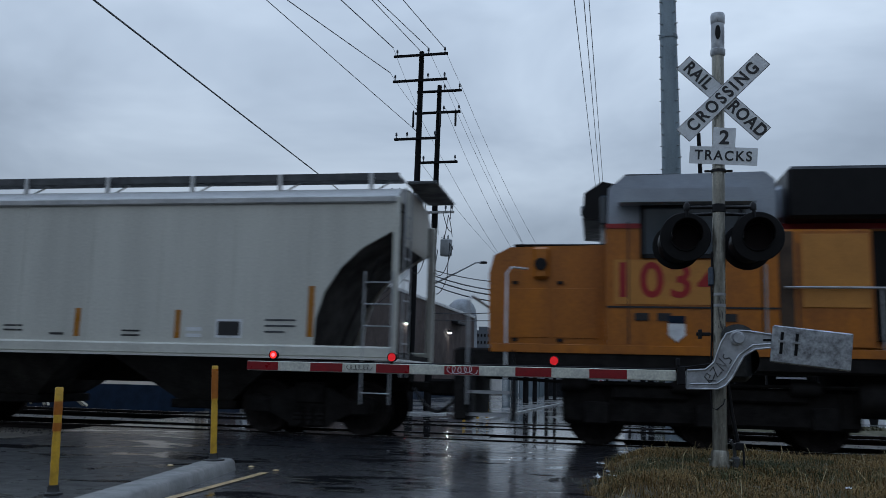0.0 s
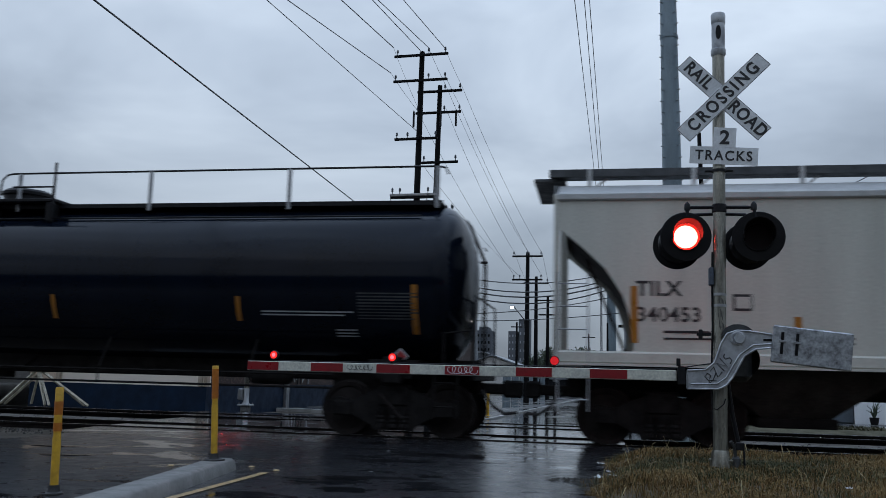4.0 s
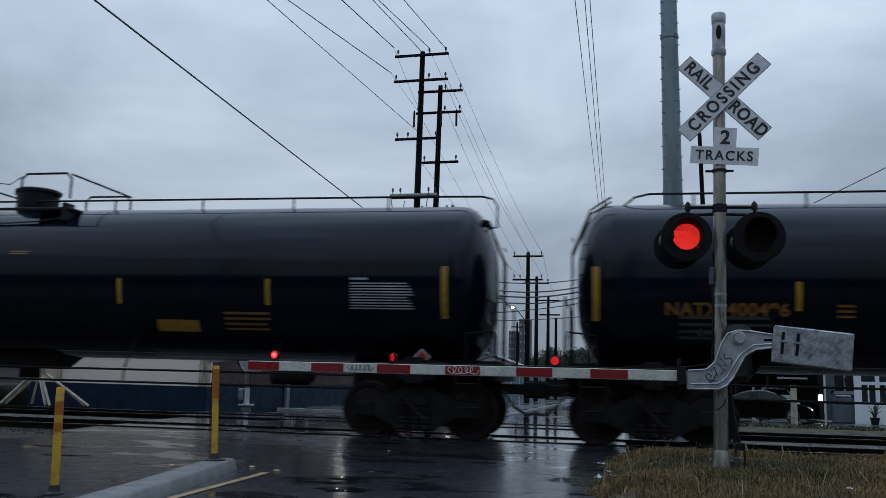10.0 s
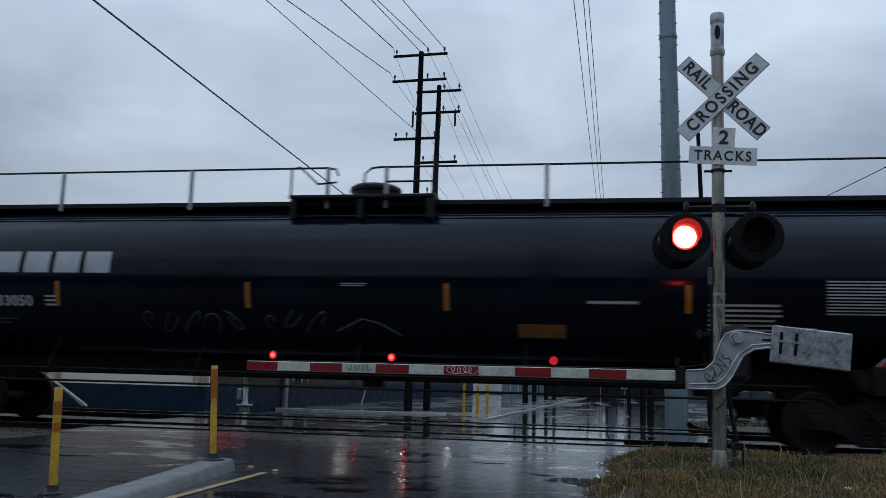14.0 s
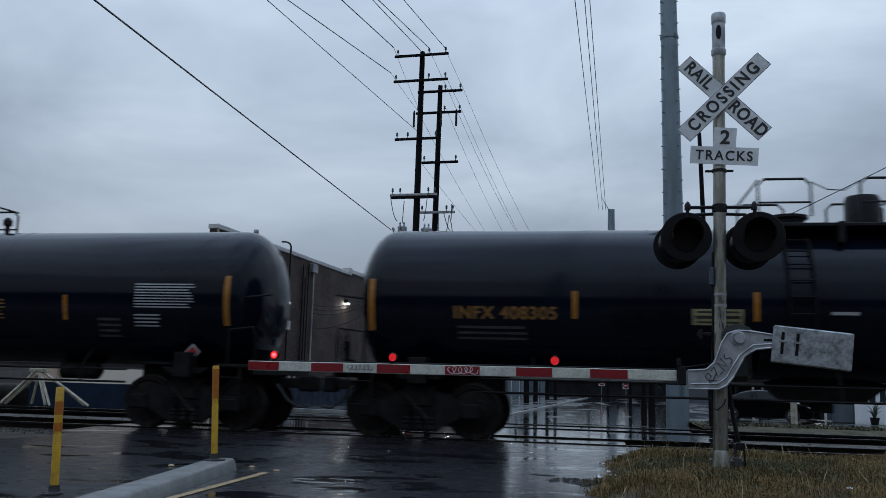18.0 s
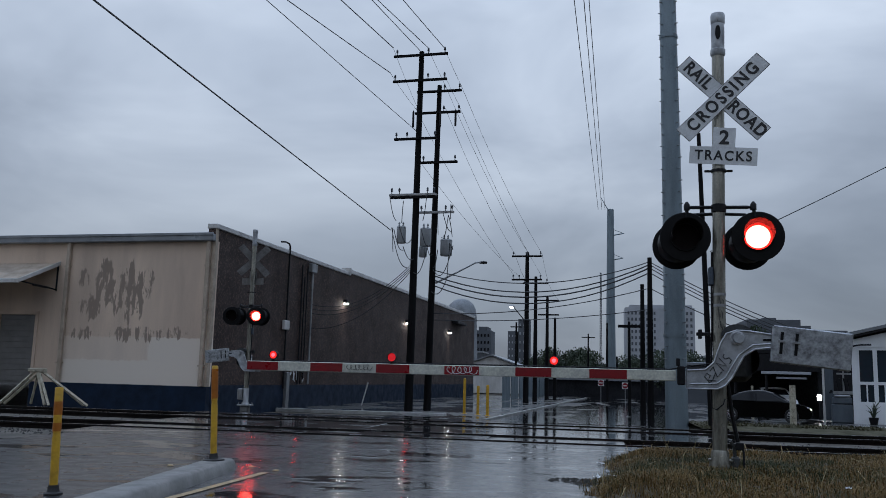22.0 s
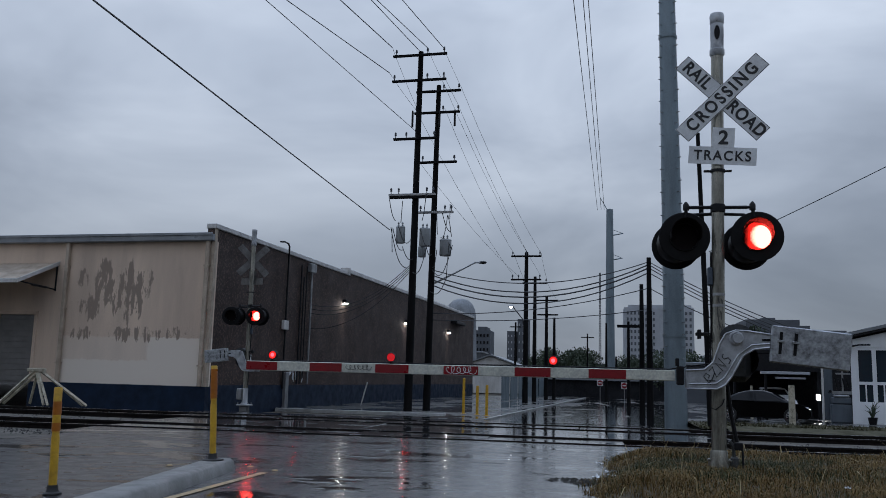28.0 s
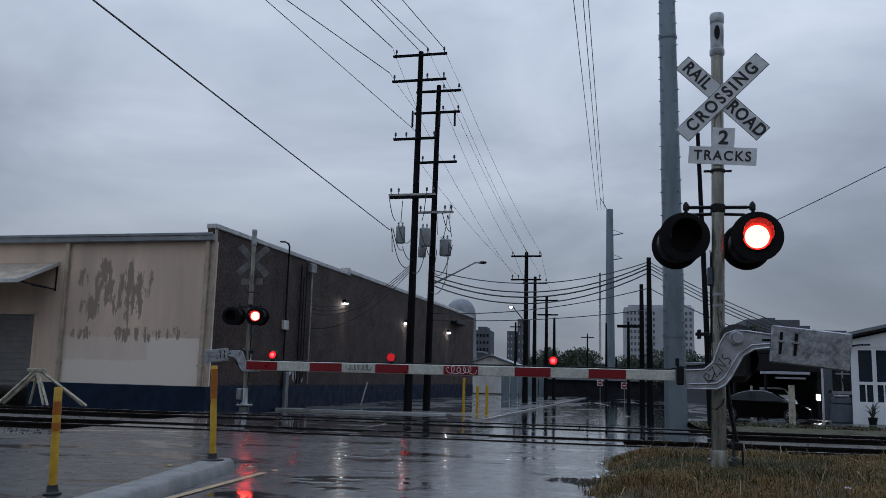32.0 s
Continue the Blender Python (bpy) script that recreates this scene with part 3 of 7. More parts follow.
grass("dry_grass", GRASS_DRY, 66000, 21, .025, .10, "short dead brown grass on the verge", False)
grass("green_grass", GRASS_GREEN, 17000, 22, .03, .12, "patchy green grass on the verge", True)
grass("tall_grass", GRASS_DRY, 4500, 24, .06, .14, "taller tufts of dead grass", False)
grass("grass_stalks", STRAW, 240, 23, .18, .36, "long bent pale grass stalks", False)

FARV = mat("grass bank beyond the tracks", (.085, .075, .045), .85, var=.5, scale=2.5, fine=22, bump=.8, color2=(.035, .035, .018), spec=.15)
FARBLADE = mat("dull far grass", (.070, .064, .036), .85, var=.5, scale=1.6, fine=30, bump=0, color2=(.03, .03, .016), spec=.15)
s = Solid()
n, k = 60, 8
for i in range(n + 1):
    for j in range(k + 1):
        x, y = 3.3 + 40 * (i / n) ** 1.4, 22.4 + 13.0 * j / k
        s.v.append((x, y, gz(y) + (.10 if 0 < j < k else -.12) + .05 * noise.noise(Vector((x, y, 2)))))
s.f = [(i * (k + 1) + j, (i + 1) * (k + 1) + j, (i + 1) * (k + 1) + j + 1, i * (k + 1) + j + 1) for i in range(n) for j in range(k)]
single("verge_far", s, FARV, "dull brown-green grass strip beyond the tracks", "verge", kind="structure", smooth=60)
s, rnd = Solid(), random.Random(31)
for i in range(9000):
    x, y = 3.3 + 14 * rnd.random(), rnd.uniform(22.8, 34.5)
    z, h, a = gz(y) + .08, rnd.uniform(.03, .10), rnd.uniform(0, 6.28)
    dx, dy = math.cos(a) * .03, math.sin(a) * .03
    s.add([(x - dx, y - dy, z), (x + dx, y + dy, z), (x + dy * 2, y - dx * 2, z + h)], [(0, 1, 2)])
me = bpy.data.meshes.new("far_grass")
me.from_pydata(s.v, [], s.f)
me.materials.append(FARBLADE)
single("far_grass", me, FARBLADE, "short dull grass beyond the tracks", "grass", kind="stuff")


def litter(x, y, z, w, seed, label):
    """A crumpled scrap of paper or plastic."""
    s, rnd = Solid(), random.Random(seed)
    n = 5
    s.v = [(w * (i / n - .5), w * .7 * (j / n - .5), abs(rnd.gauss(0, .09)) * w) for i in range(n + 1) for j in range(n + 1)]
    s.f = [(i * (n + 1) + j, (i + 1) * (n + 1) + j, (i + 1) * (n + 1) + j + 1, i * (n + 1) + j + 1) for i in range(n) for j in range(n)]
    single("litter_scrap", s, WHITE, label, "litter", "scraps along the verge", m=pose(x, y, z, 0, 0, seed * 50), smooth=0)


for i, (x, y, w) in enumerate(((.03, 11.25, .10), (.0, 9.75, .12), (.16, 9.5, .09), (.62, 10.6, .10), (2.15, 8.2, .08), (.12, 10.3, .06), (-.95, 12.6, .05), (-2.9, 12.0, .04), (.55, 12.9, .12))):
    litter(x, y, max(0, verge_z(x, y) + .04) if x > 0 else .0, w, i + 1, "small crumpled white scrap at the road edge")
CLOD = mat("dark clod", (.03, .026, .02), .8, var=.4, scale=20, bump=.8)
for x, y, w in ((-.22, 9.35, .34), (-.05, 9.15, .22)):
    s, rnd = Solid(), random.Random(int(w * 100))
    for k in range(60):
        a, r = rnd.uniform(0, 6.28), rnd.random() ** .5
        px, py, q = r * w * math.cos(a), r * w * .5 * math.sin(a), rnd.uniform(.012, .035)
        s.add([(px + q, py, 0), (px, py + q, 0), (px - q, py, 0), (px, py - q, 0), (px, py, q * (1.3 - r))], [(0, 1, 4), (1, 2, 4), (2, 3, 4), (3, 0, 4)])
    single("soil_clods", s, CLOD, "dark crumbs of soil washed onto the asphalt", "soil", kind="stuff", m=pose(x, y, 0), smooth=0)

# ---- standing water ----
def puddle(x, y, w, d, seed):
    s, n = Solid(), 44
    for ring in (1.0, .72):
        for k in range(n):
            a = 2 * math.pi * k / n
            q = ring * (1 + .55 * noise.noise(Vector((math.cos(a) * 2.2, math.sin(a) * 2.2, seed * 3.1))) + .25 * noise.noise(Vector((math.cos(a) * 7, math.sin(a) * 7, seed))))
            s.v.append((w * q * math.cos(a), d * q * math.sin(a), -.002 if ring == 1.0 else .0015))
    s.f = [(k, (k + 1) % n, (k + 1) % n + n, k + n) for k in range(n)] + [tuple(range(n, 2 * n))]
    single("puddle", s, PUDDLE, "shallow dark puddle on the wet asphalt", "puddle", "puddles on the road", m=pose(x, y, 0, 0, 0, seed * 7 % 20 - 10), smooth=60)


for i, (x, y, w, d) in enumerate(((-2.50, 8.62, .22, .16), (-2.63, 8.25, .30, .10), (-2.95, 8.45, .20, .07), (-2.35, 9.35, .22, .08), (-1.75, 9.1, .12, .12), (-3.0, 11.0, .30, .10), (-2.2, 10.6, .24, .09),
                                  (-1.35, 10.9, .22, .10), (-1.6, 8.1, .14, .10), (-3.2, 12.2, .5, .10), (-1.2, 12.5, .5, .12), (-.6, 9.8, .16, .10), (-2.32, 7.80, .28, .17), (-6.3, 9.6, .3, .09), (-7.2, 10.6, .4, .1))):
    puddle(x, y, w, d, i + 1)

# ---- crossing signals and gates ----
BLUEST = mat("blue sticker", (.03, .08, .22), .4, var=.3, scale=20, bump=0)
BACKM = mat("bare weathered sign back", (.17, .165, .16), .5, .3, var=.5, scale=4, bump=.05, color2=(.06, .052, .046))
BOXM = mat("dull blue-grey paint", (.06, .08, .11), .5, var=.3, scale=12, bump=.05)
LENSES = []                                       # (object, pose, which beat)


def two_faced(name, r, bulge, lit, unlit):
    """An added turning insert that imitates flashing: lit lens on one face, dark lens on the other."""
    s = Solid()
    s.turn([(0, -bulge), (r * .5, -bulge * .8), (r * .82, -bulge * .40), (r, -.004)], axis="y", seg=28)
    s.turn([(r, -.004), (r, .004)], axis="y", seg=28)
    s.turn([(0, bulge), (r * .5, bulge * .8), (r * .85, bulge * .35), (r, .004)], axis="y", seg=28)
    me = s.mesh(name, lit)
    me.materials.append(unlit)
    me.materials.append(LED_EDGE)
    for p in me.polygons:
        c = p.center
        p.material_index = 1 if c.y > -.0035 else (2 if math.hypot(c.x, c.z) > r * (.8 if r > .1 else .5) else 0)
    return me


def lens_drum(r):
    """A three-sided drum added behind the lamp's round opening to imitate flashing: a lit, a fading and a dark lens."""
    n, me = 32, bpy.data.meshes.new("lens")
    vs, fs, mi = [], [], []
    back = r / math.sqrt(3)
    for k in range(3):
        turn, base = Matrix.Rotation(radians(120 * k), 4, "Z"), len(vs)
        for i in range(n):
            a = 2 * math.pi * (i + .5) / n
            c, d = math.cos(a), math.sin(a)
            q = r / max(abs(c), abs(d))
            vs += [turn @ Vector((c * r * .87, -back, d * r * .87)), turn @ Vector((c * q, -back, d * q))]
        fs.append(tuple(base + 2 * i for i in range(n)))
        mi.append((0, 3, 2)[k])
        for i in range(n):
            a, b = base + 2 * i, base + 2 * ((i + 1) % n)
            fs.append((a, a + 1, b + 1, b))
            mi.append((1, 3, 2)[k])
    for z in (-r, r):
        base = len(vs)
        vs += [Vector((2 * back * math.cos(radians(a)), 2 * back * math.sin(radians(a)), z * .998)) for a in (-30, 90, 210)]
        fs.append((base, base + 1, base + 2))
        mi.append(4)
    me.from_pydata([tuple(v) for v in vs], [], fs)
    for m in (LED_ON, LED_EDGE, LED_DIM, LED_OFF, BLACK):
        me.materials.append(m)
    for p, i in zip(me.polygons, mi):
        p.material_index = i
    return me


LENS_ME = lens_drum(.147)
ARM_LENS_ME = two_faced("lens", .046, .006, ARM_ON, ARM_DIM)
PLATE_ME = Solid().turn([(.146, .0), (.268, .0), (.276, .006), (.268, .012), (.146, .012), (.146, .0)], axis="y", seg=36).mesh("backing_plate", BLACK)
HOUSE_ME = Solid().turn([(.212, .012), (.212, .20), (.17, .29), (.06, .32), (0, .32)], axis="y", seg=28).mesh("housing", BLACK)
hood = Solid()
hood.turn([(.158, -.02), (.160, -.06), (.164, -.30)], axis="y", seg=24, arc=radians(215), start=radians(-17))
hood.turn([(.164, -.30), (.156, -.30), (.152, -.02)], axis="y", seg=24, arc=radians(215), start=radians(-17))
HOOD_ME = hood.mesh("visor", VISORM)
RIM_ME = Solid().turn([(.160, -.012), (.160, -.03), (.150, -.03), (.148, -.012)], axis="y", seg=28).mesh("rim", BLACK)


def lamp(parent, x, y, z, rz, beat, tilt=0):
    """One flashing lamp: backing plate, housing, visor, and an added drum whose turning imitates the flashing."""
    c = part("lamp", HOUSE_ME, BLACK, parent, "black round flashing-light housing", pose(x, y, z, tilt, 0, rz))
    plate = part("backing_plate", PLATE_ME, BLACK, c, "black backing plate")
    part("visor", HOOD_ME, VISORM, c)
    part("rim", RIM_ME, BLACK, c)
    m = pose(0, .105, 0)
    ln = part("lens", LENS_ME, LED_ON, c, "round red signal lens", m)
    LENSES.append((ln, m, beat, True))
    return c


def crossing_signal(m, label, near):
    face = WHITE if near else BACKM
    up = .09 if near else .20                       # the far mast is taller
    t = thing("crossing_signal", m, label, "crossing signal", "signals at the crossing")
    part("foundation", Solid().box(-.12, .12, -.12, .12, -.40, -.02 if near else -.22, .02), CONC, t, "concrete foot")
    if near:
        part("mast_base", Solid().turn([(.115, -.25), (.11, .04), (.095, .09), (.09, .16), (.078, .18)], seg=20).box(-.12, .20, -.05, .05, .06, .085, .006), MASTM, t, "stained cast mast foot")
        part("base_cover", Solid().box(.115, .20, -.06, .07, -.25, .12, .02).tube([(.15, -.02, .10), (.14, -.03, .22), (.10, -.05, .28)], .02, 6), GEARM, t, "dark cable entry at the base")
    else:
        base = Solid().box(-.20, .20, -.16, .16, -.22, -.17, .01).turn([(.13, -.17), (.085, -.10), (.082, .30), (.066, .33)], seg=16)
        for sx in (-1, 1):
            base.turn([(.02, -.17), (.02, -.12), (0, -.12)], seg=6, m=pose(sx * .16, .12, 0)).turn([(.02, -.17), (.02, -.12), (0, -.12)], seg=6, m=pose(sx * .16, -.12, 0))
        part("mast_base", base, STEEL, t, "bolted flared mast base")
        part("relay_box", Solid().box(.08, .24, -.12, .12, -.04, .30, .03), STEEL, t, "grey relay box")
        part("sticker", Solid().turn([(.0655, 1.62), (.0655, 1.76)], seg=16), BLUEST, t, "blue sticker round the mast")
    part("mast", Solid().turn([(.076, .0), (.076, .86), (.068, .90), (.067, 4.55 + up), (.065, 4.56 + up), (0, 4.56 + up)], seg=24), MASTM, t, "grey mast with scuffed and stained paint")
    cap = Solid()
    cap.turn([(.070, 4.46), (.082, 4.48), (.082, 4.535), (.072, 4.545), (.072, 4.60)], seg=20)
    cap.turn([(.072, 4.60), (.074, 4.72), (.072, 4.84)], seg=20)
    part("bell_opening", Solid().prism([(-.004 + .030 * math.cos(k * .4488), 4.72 + .085 * math.sin(k * .4488)) for k in range(14)], -.082, -.055), BLACK, t, "dark oval opening", pose(0, 0, up))
    cap.turn([(.072, 4.84), (.078, 4.85), (.081, 4.94), (.074, 4.965), (0, 4.97)], seg=20)
    part("bell", cap, ALU, t, "grey bell housing with open slots", pose(0, 0, up))
    clamp = Solid().turn([(.064, 3.20), (.08, 3.20), (.08, 3.23), (.064, 3.23)], seg=16).box(-.15, .15, -.02, .02, 3.205, 3.225, .004)
    part("clamp", clamp, DARKST, t)
    # crossbuck
    for nm, th, y, words in (("crossbuck_blade", 45, -.085, (("RAIL", -.375), ("ROAD", .36))), ("crossbuck_blade", -45, -.100, (("CROSSING", 0),))):
        bl = part(nm, Solid().box(-.61, .61, -.0035, .0035, -.102, .102, .002), face, t, "white crossbuck blade with black capital letters", pose(.045 if near else .03, y, 4.035 if near else 4.21, 0, 0, 0 if near else 32) @ pose(0, 0, 0, 0, th, 0))
        rimm = Solid()
        for za, zb in ((-.100, -.095), (.095, .100)):
            rimm.box(-.608, .608, -.0045, -.0036, za, zb)
        for xa, xb in ((-.608, -.603), (.603, .608)):
            rimm.box(xa, xb, -.0045, -.0036, -.095, .095)
        if near:
            part("border", rimm, BLACKL, bl, "thin black border line")
        for w, dx in words:
            letters("lettering", w, .192, BLACKL, bl, pose(dx, -.0055, 0), "black capital letters", 1.12 if len(w) < 5 else 1.36, squeeze=.86, bold=.0055)
    sg = part("track_count_sign", Solid().box(-.36, .36, -.003, .003, -.10, .10, .002).box(-.12, .12, -.003, .003, .09, .32, .002), face, t, "white track-count sign", pose(.045 if near else .03, -.08, 3.37 if near else 3.56, 0, 3.5 if near else 0, 0))
    letters("lettering", "TRACKS", .155, BLACKL, sg, pose(0, -.0052, -.005), "black capital letters", 1.22, squeeze=.92, bold=.003)
    letters("lettering", "2", .215, BLACKL, sg, pose(0, -.0052, .20), "black numeral", bold=.006)
    # lamps
    bar = Solid().tube([(-.34, -.02, 2.66), (-.34, -.02, 2.79), (-.30, -.02, 2.80), (.30, -.02, 2.80), (.36, -.02, 2.80), (.38, -.02, 2.66)], .020, 8)
    bar.turn([(.066, 2.74), (.080, 2.75), (.080, 2.83), (.066, 2.84)], seg=14)
    bar.tube([(-.30, .25, 2.55), (-.30, .1, 2.74), (0, .05, 2.74), (.28, .1, 2.74), (.28, .25, 2.55)], .02, 8)
    for x in (-.34, .36):
        bar.turn([(.034, 2.77), (.034, 2.83), (.015, 2.86), (0, 2.87)], seg=10, m=pose(x, -.02, 0))
    part("cross_arm", bar, DARKST, t, "black lamp cross-arm pipe")
    lamp(t, -.355, -.03, 2.47, 3, "L")
    lamp(t, .405, -.03, 2.475, -3, "R")
    lamp(t, -.435, .52, 2.45, 178 if near else 199, "R")
    lamp(t, .345, .52, 2.45, 182 if near else 201, "L")
    part("junction_box", Solid().box(-.115, -.06, -.06, .04, 1.93, 2.13, .012), BOXM, t, "dull blue-grey junction box")
    cab = Solid().tube([(-.075, -.02, 2.3), (-.08, -.02, 1.9), (-.075, -.01, 1.5), (-.085, .0, 1.1), (-.075, .02, .4)], .012, 6)
    part("conduit", cab, DARKST, t)
    if near:
        for z in (.9, 1.7, 1.82):
            part("strap", Solid().turn([(.064, z), (.072, z), (.072, z + .03), (.064, z + .03)], seg=16), STEEL, t)
        part("brace", Solid().tube([(.07, .06, 1.0), (.13, .07, .55), (.20, .06, .19)], .024, 7), DARKST, t, "dark brace pipe down to the base")
        part("ground_cable", Solid().tube([(.20, -.02, .24), (.235, -.04, .18), (.24, -.04, -.02)], .012, 5).box(.15, .24, -.06, .0, .19, .27, .01), DARKST, t, "cable clamp and lead")
        part("loose_cable", Solid().tube([(-.10, -.03, .85), (-.085, -.05, .62), (-.04, -.085, .60), (.03, -.085, .66), (.05, -.08, .72)], .007, 5), DARKST, t)
        for k, (zz, hh) in enumerate(((1.62, .09), (1.50, .07), (1.76, .05))):
            smear = Solid()
            for j in range(4):
                a = radians(-105 + 12 * j + 5 * k)
                smear.tube([(.0645 * math.cos(a), .0645 * math.sin(a), zz - hh * (.4 + .3 * (j % 2))), (.0645 * math.cos(a + .1), .0645 * math.sin(a + .1), zz + hh * (.8 - .2 * j))], .006, 4)
            part("paint_smear", smear, BLACKL, t, "black paint smear on the mast")
    return t


def crossing_gate(m, label, near):
    """A gate drive, its cast arms with the counterweight, and the striped boom with three lamps. Local x points along the boom's weight."""
    t = thing("crossing_gate", m, label, "level crossing gate", "gates at the crossing")
    drive = Solid().box(.02, .36, .10, .42, .90, 1.34, .06)
    drive.turn([(.20, .0), (.20, .32), (.17, .34), (0, .34)], axis="y", seg=18, m=pose(.24, .09, 1.14))
    part("drive_housing", drive, GEARM, t, "dark gate motor housing")
    # casting: an S-shaped arm
    out = [(-.33, 1.005), (-.14, 1.02), (-.05, 1.10), (.02, 1.30), (.08, 1.40), (.18, 1.435), (.30, 1.43), (.54, 1.395), (.54, 1.265), (.36, 1.24), (.25, 1.17),
           (.13, .95), (.06, .86), (-.02, .82), (-.33, .815)]
    front = part("casting", Solid().prism(out, -.205, -.16), ALU, t, "grey cast-aluminium gate arm")
    loop = [(x, -.207, z) for x, z in out]
    part("raised_edge", Solid().tube(loop + loop[:1], .012, 6), ALU, front)
    part("rib", Solid().tube([(-.30, -.207, .865), (-.03, -.207, .875), (.06, -.207, .94), (.20, -.207, 1.18), (.34, -.207, 1.285), (.52, -.207, 1.30)], .009, 5), ALU, front)
    part("slot", Solid().box(.44, .525, -.2075, -.204, 1.325, 1.35), BLACK, front, "dark bolt slot")
    part("boss", Solid().turn([(.075, -.205), (.075, -.225), (.06, -.23), (.045, -.222), (0, -.222)], axis="y", seg=20, m=pose(.185, 0, 1.355)), ALU, front)
    part("rear_casting", Solid().prism(out, .17, .215), ALU, t, "second cast arm behind the mast")
    cover = Solid()
    for k in range(13):
        a = radians(180 - 15 * k)
        for yy in (-.10, .16):
            cover.v.append((.20 + .17 * math.cos(a), yy, 1.38 + .13 * math.sin(a)))
    cover.f = [(2 * k, 2 * k + 1, 2 * k + 3, 2 * k + 2) for k in range(12)] + [tuple(range(0, 26, 2)), tuple(range(1, 26, 2))]
    part("drive_cover", cover, GEARM, t, "dark rounded drive cover")
    part("stop_bracket", Solid().box(-.22, -.07, -.06, .02, 1.385, 1.42, .006).box(-.20, -.16, -.08, .04, 1.35, 1.45, .006), DARKST, t)
    part("pivot", Solid().turn([(0, -.26), (.05, -.26), (.055, -.22), (.055, .12)], axis="y", seg=16, m=pose(.20, 0, 1.35)), ALU, t)
    part("counterweight", Solid().box(-.385, .385, -.27, -.19, -.192, .192, .012, m=pose(.905, 0, 1.262, 0, 6.2, 0)), CWEIGHT, t, "scratched grey steel counterweight plate")
    for x in (.597, .742):
        part("bolt_slot", Solid().box(x - .905, x - .875, -.276, -.268, -.10, .13, .004, m=pose(.905, 0, 1.262, 0, 6.2, 0)), BLACK, t)
        part("bolt", Solid().box(x - .925, x - .855, -.285, -.268, .02, .045, .003, m=pose(.905, 0, 1.262, 0, 6.2, 0)), STEEL, t)
    part("hinge_bracket", Solid().box(-.43, -.35, -.24, -.13, .85, 1.05, .012).box(-.44, -.40, -.26, -.10, 1.05, 1.13, .005), DARKST, t, "dark boom bracket with bolts")
    # boom
    z0, z1 = .892, 1.005
    tip = -5.42
    boom = part("boom", Solid().box(tip, -.44, -.205, -.165, z0, z1, .006), ARMW, t, "long boom with red and white stripes")
    for i in range(0, 12, 2):
        a = tip + i * .4064
        part("stripe", Solid().box(a + .002, a + .402, -.2085, -.2055, z0 + .008, z1 - .008), RED, boom, "red reflective stripe")
    if near:
        # scribbled paint marks on the boom and casting
        def scribble(x, z, ang, h, loops, seed, material, y, r=.0045):
            """One looping sprayed line with a tail."""
            rr, c, s_ = random.Random(seed), math.cos(radians(ang)), math.sin(radians(ang))
            pts, a_ = [], 0.0
            for j in range(loops * 9):
                if j % 9 == 0:
                    amp, wid = rr.uniform(.32, .5), rr.uniform(.18, .42)
                a_ += .7
                u, v = j / 9 * .72 + wid * math.cos(a_), .5 + amp * math.sin(a_ + .4 * math.sin(j))
                pts.append((x + (u * c - v * s_) * h, y, z + (u * s_ + v * c) * h))
            part("paint_mark", Solid().tube(pts, r, 4), material, boom, "scribbled paint mark")
        scribble(tip + 3.12 * .4064, .915, 1, .07, 6, 3, BLACKL, -.2075, .0025)
        scribble(tip + 6.10 * .4064, .902, 1, .09, 5, 5, WHITE, -.2105, .004)
        strokes = (((.05, 0), (.22, 1), (.62, 1.05), (.66, .65), (.20, .5), (.62, -.08)), ((.95, .95), (1.5, 1.0), (.98, .05), (1.62, .08)),
                   ((1.85, 0), (1.95, 1.0), (2.38, .05), (2.52, 1.08)), ((3.15, 1.0), (2.85, .9), (2.80, .62), (3.15, .42), (3.12, .10), (2.72, .0)), ((-.15, .35), (.4, .2), (1.2, .45)))
        c, s_ = math.cos(radians(50)), math.sin(radians(50))
        for st in strokes:
            part("paint_mark", Solid().tube([(-.085 + (u * c - v * s_) * .108, -.2085, .858 + (u * s_ + v * c) * .108) for u, v in st], .0055, 5), BLACKL, front, "sprayed black letter stroke")
    for dx, beat in ((.33, "on"), (1.81, "L"), (3.68, "R")):
        c = part("boom_lamp", Solid().turn([(.052, -.02), (.055, .0), (.05, .05), (.02, .07), (0, .07)], axis="y", seg=16).box(-.012, .012, -.01, .02, -.09, -.04), DARKST, boom, "small red boom lamp", pose(tip + dx, -.19, z1 + .075))
        mm = pose(0, -.008, 0)
        ln = part("lens", ARM_LENS_ME, ARM_ON, c, "red lamp lens", mm)
        LENSES.append((ln, mm, beat, False))
    part("boom_cable", Solid().tube([(tip + .3, -.185, z1 + .008), (-2.4, -.185, z1 + .012), (-.5, -.185, z1 + .01), (-.3, -.1, 1.05), (0, .0, 1.1)], .007, 5), DARKST, t)
    return t


NEAR = (1.275, 9.68, .17)
crossing_signal(pose(*NEAR, 0, .9, ROAD_A), "railroad crossing mast with crossbuck, track sign and red lamps", True)
crossing_gate(pose(*NEAR, 0, 0, ROAD_A), "lowered red and white striped gate with grey counterweight", True)
FAR = (-10.45, 24.75, .26)
crossing_signal(pose(*FAR, 0, 0, 180 + ROAD_A), "far crossing mast seen from behind, crossbuck and red lamps", False)
crossing_gate(pose(*FAR, 0, 0, 180 + ROAD_A) @ Matrix.Diagonal((1, -1, 1, 1)), "far lowered striped gate with small counterweight", False)


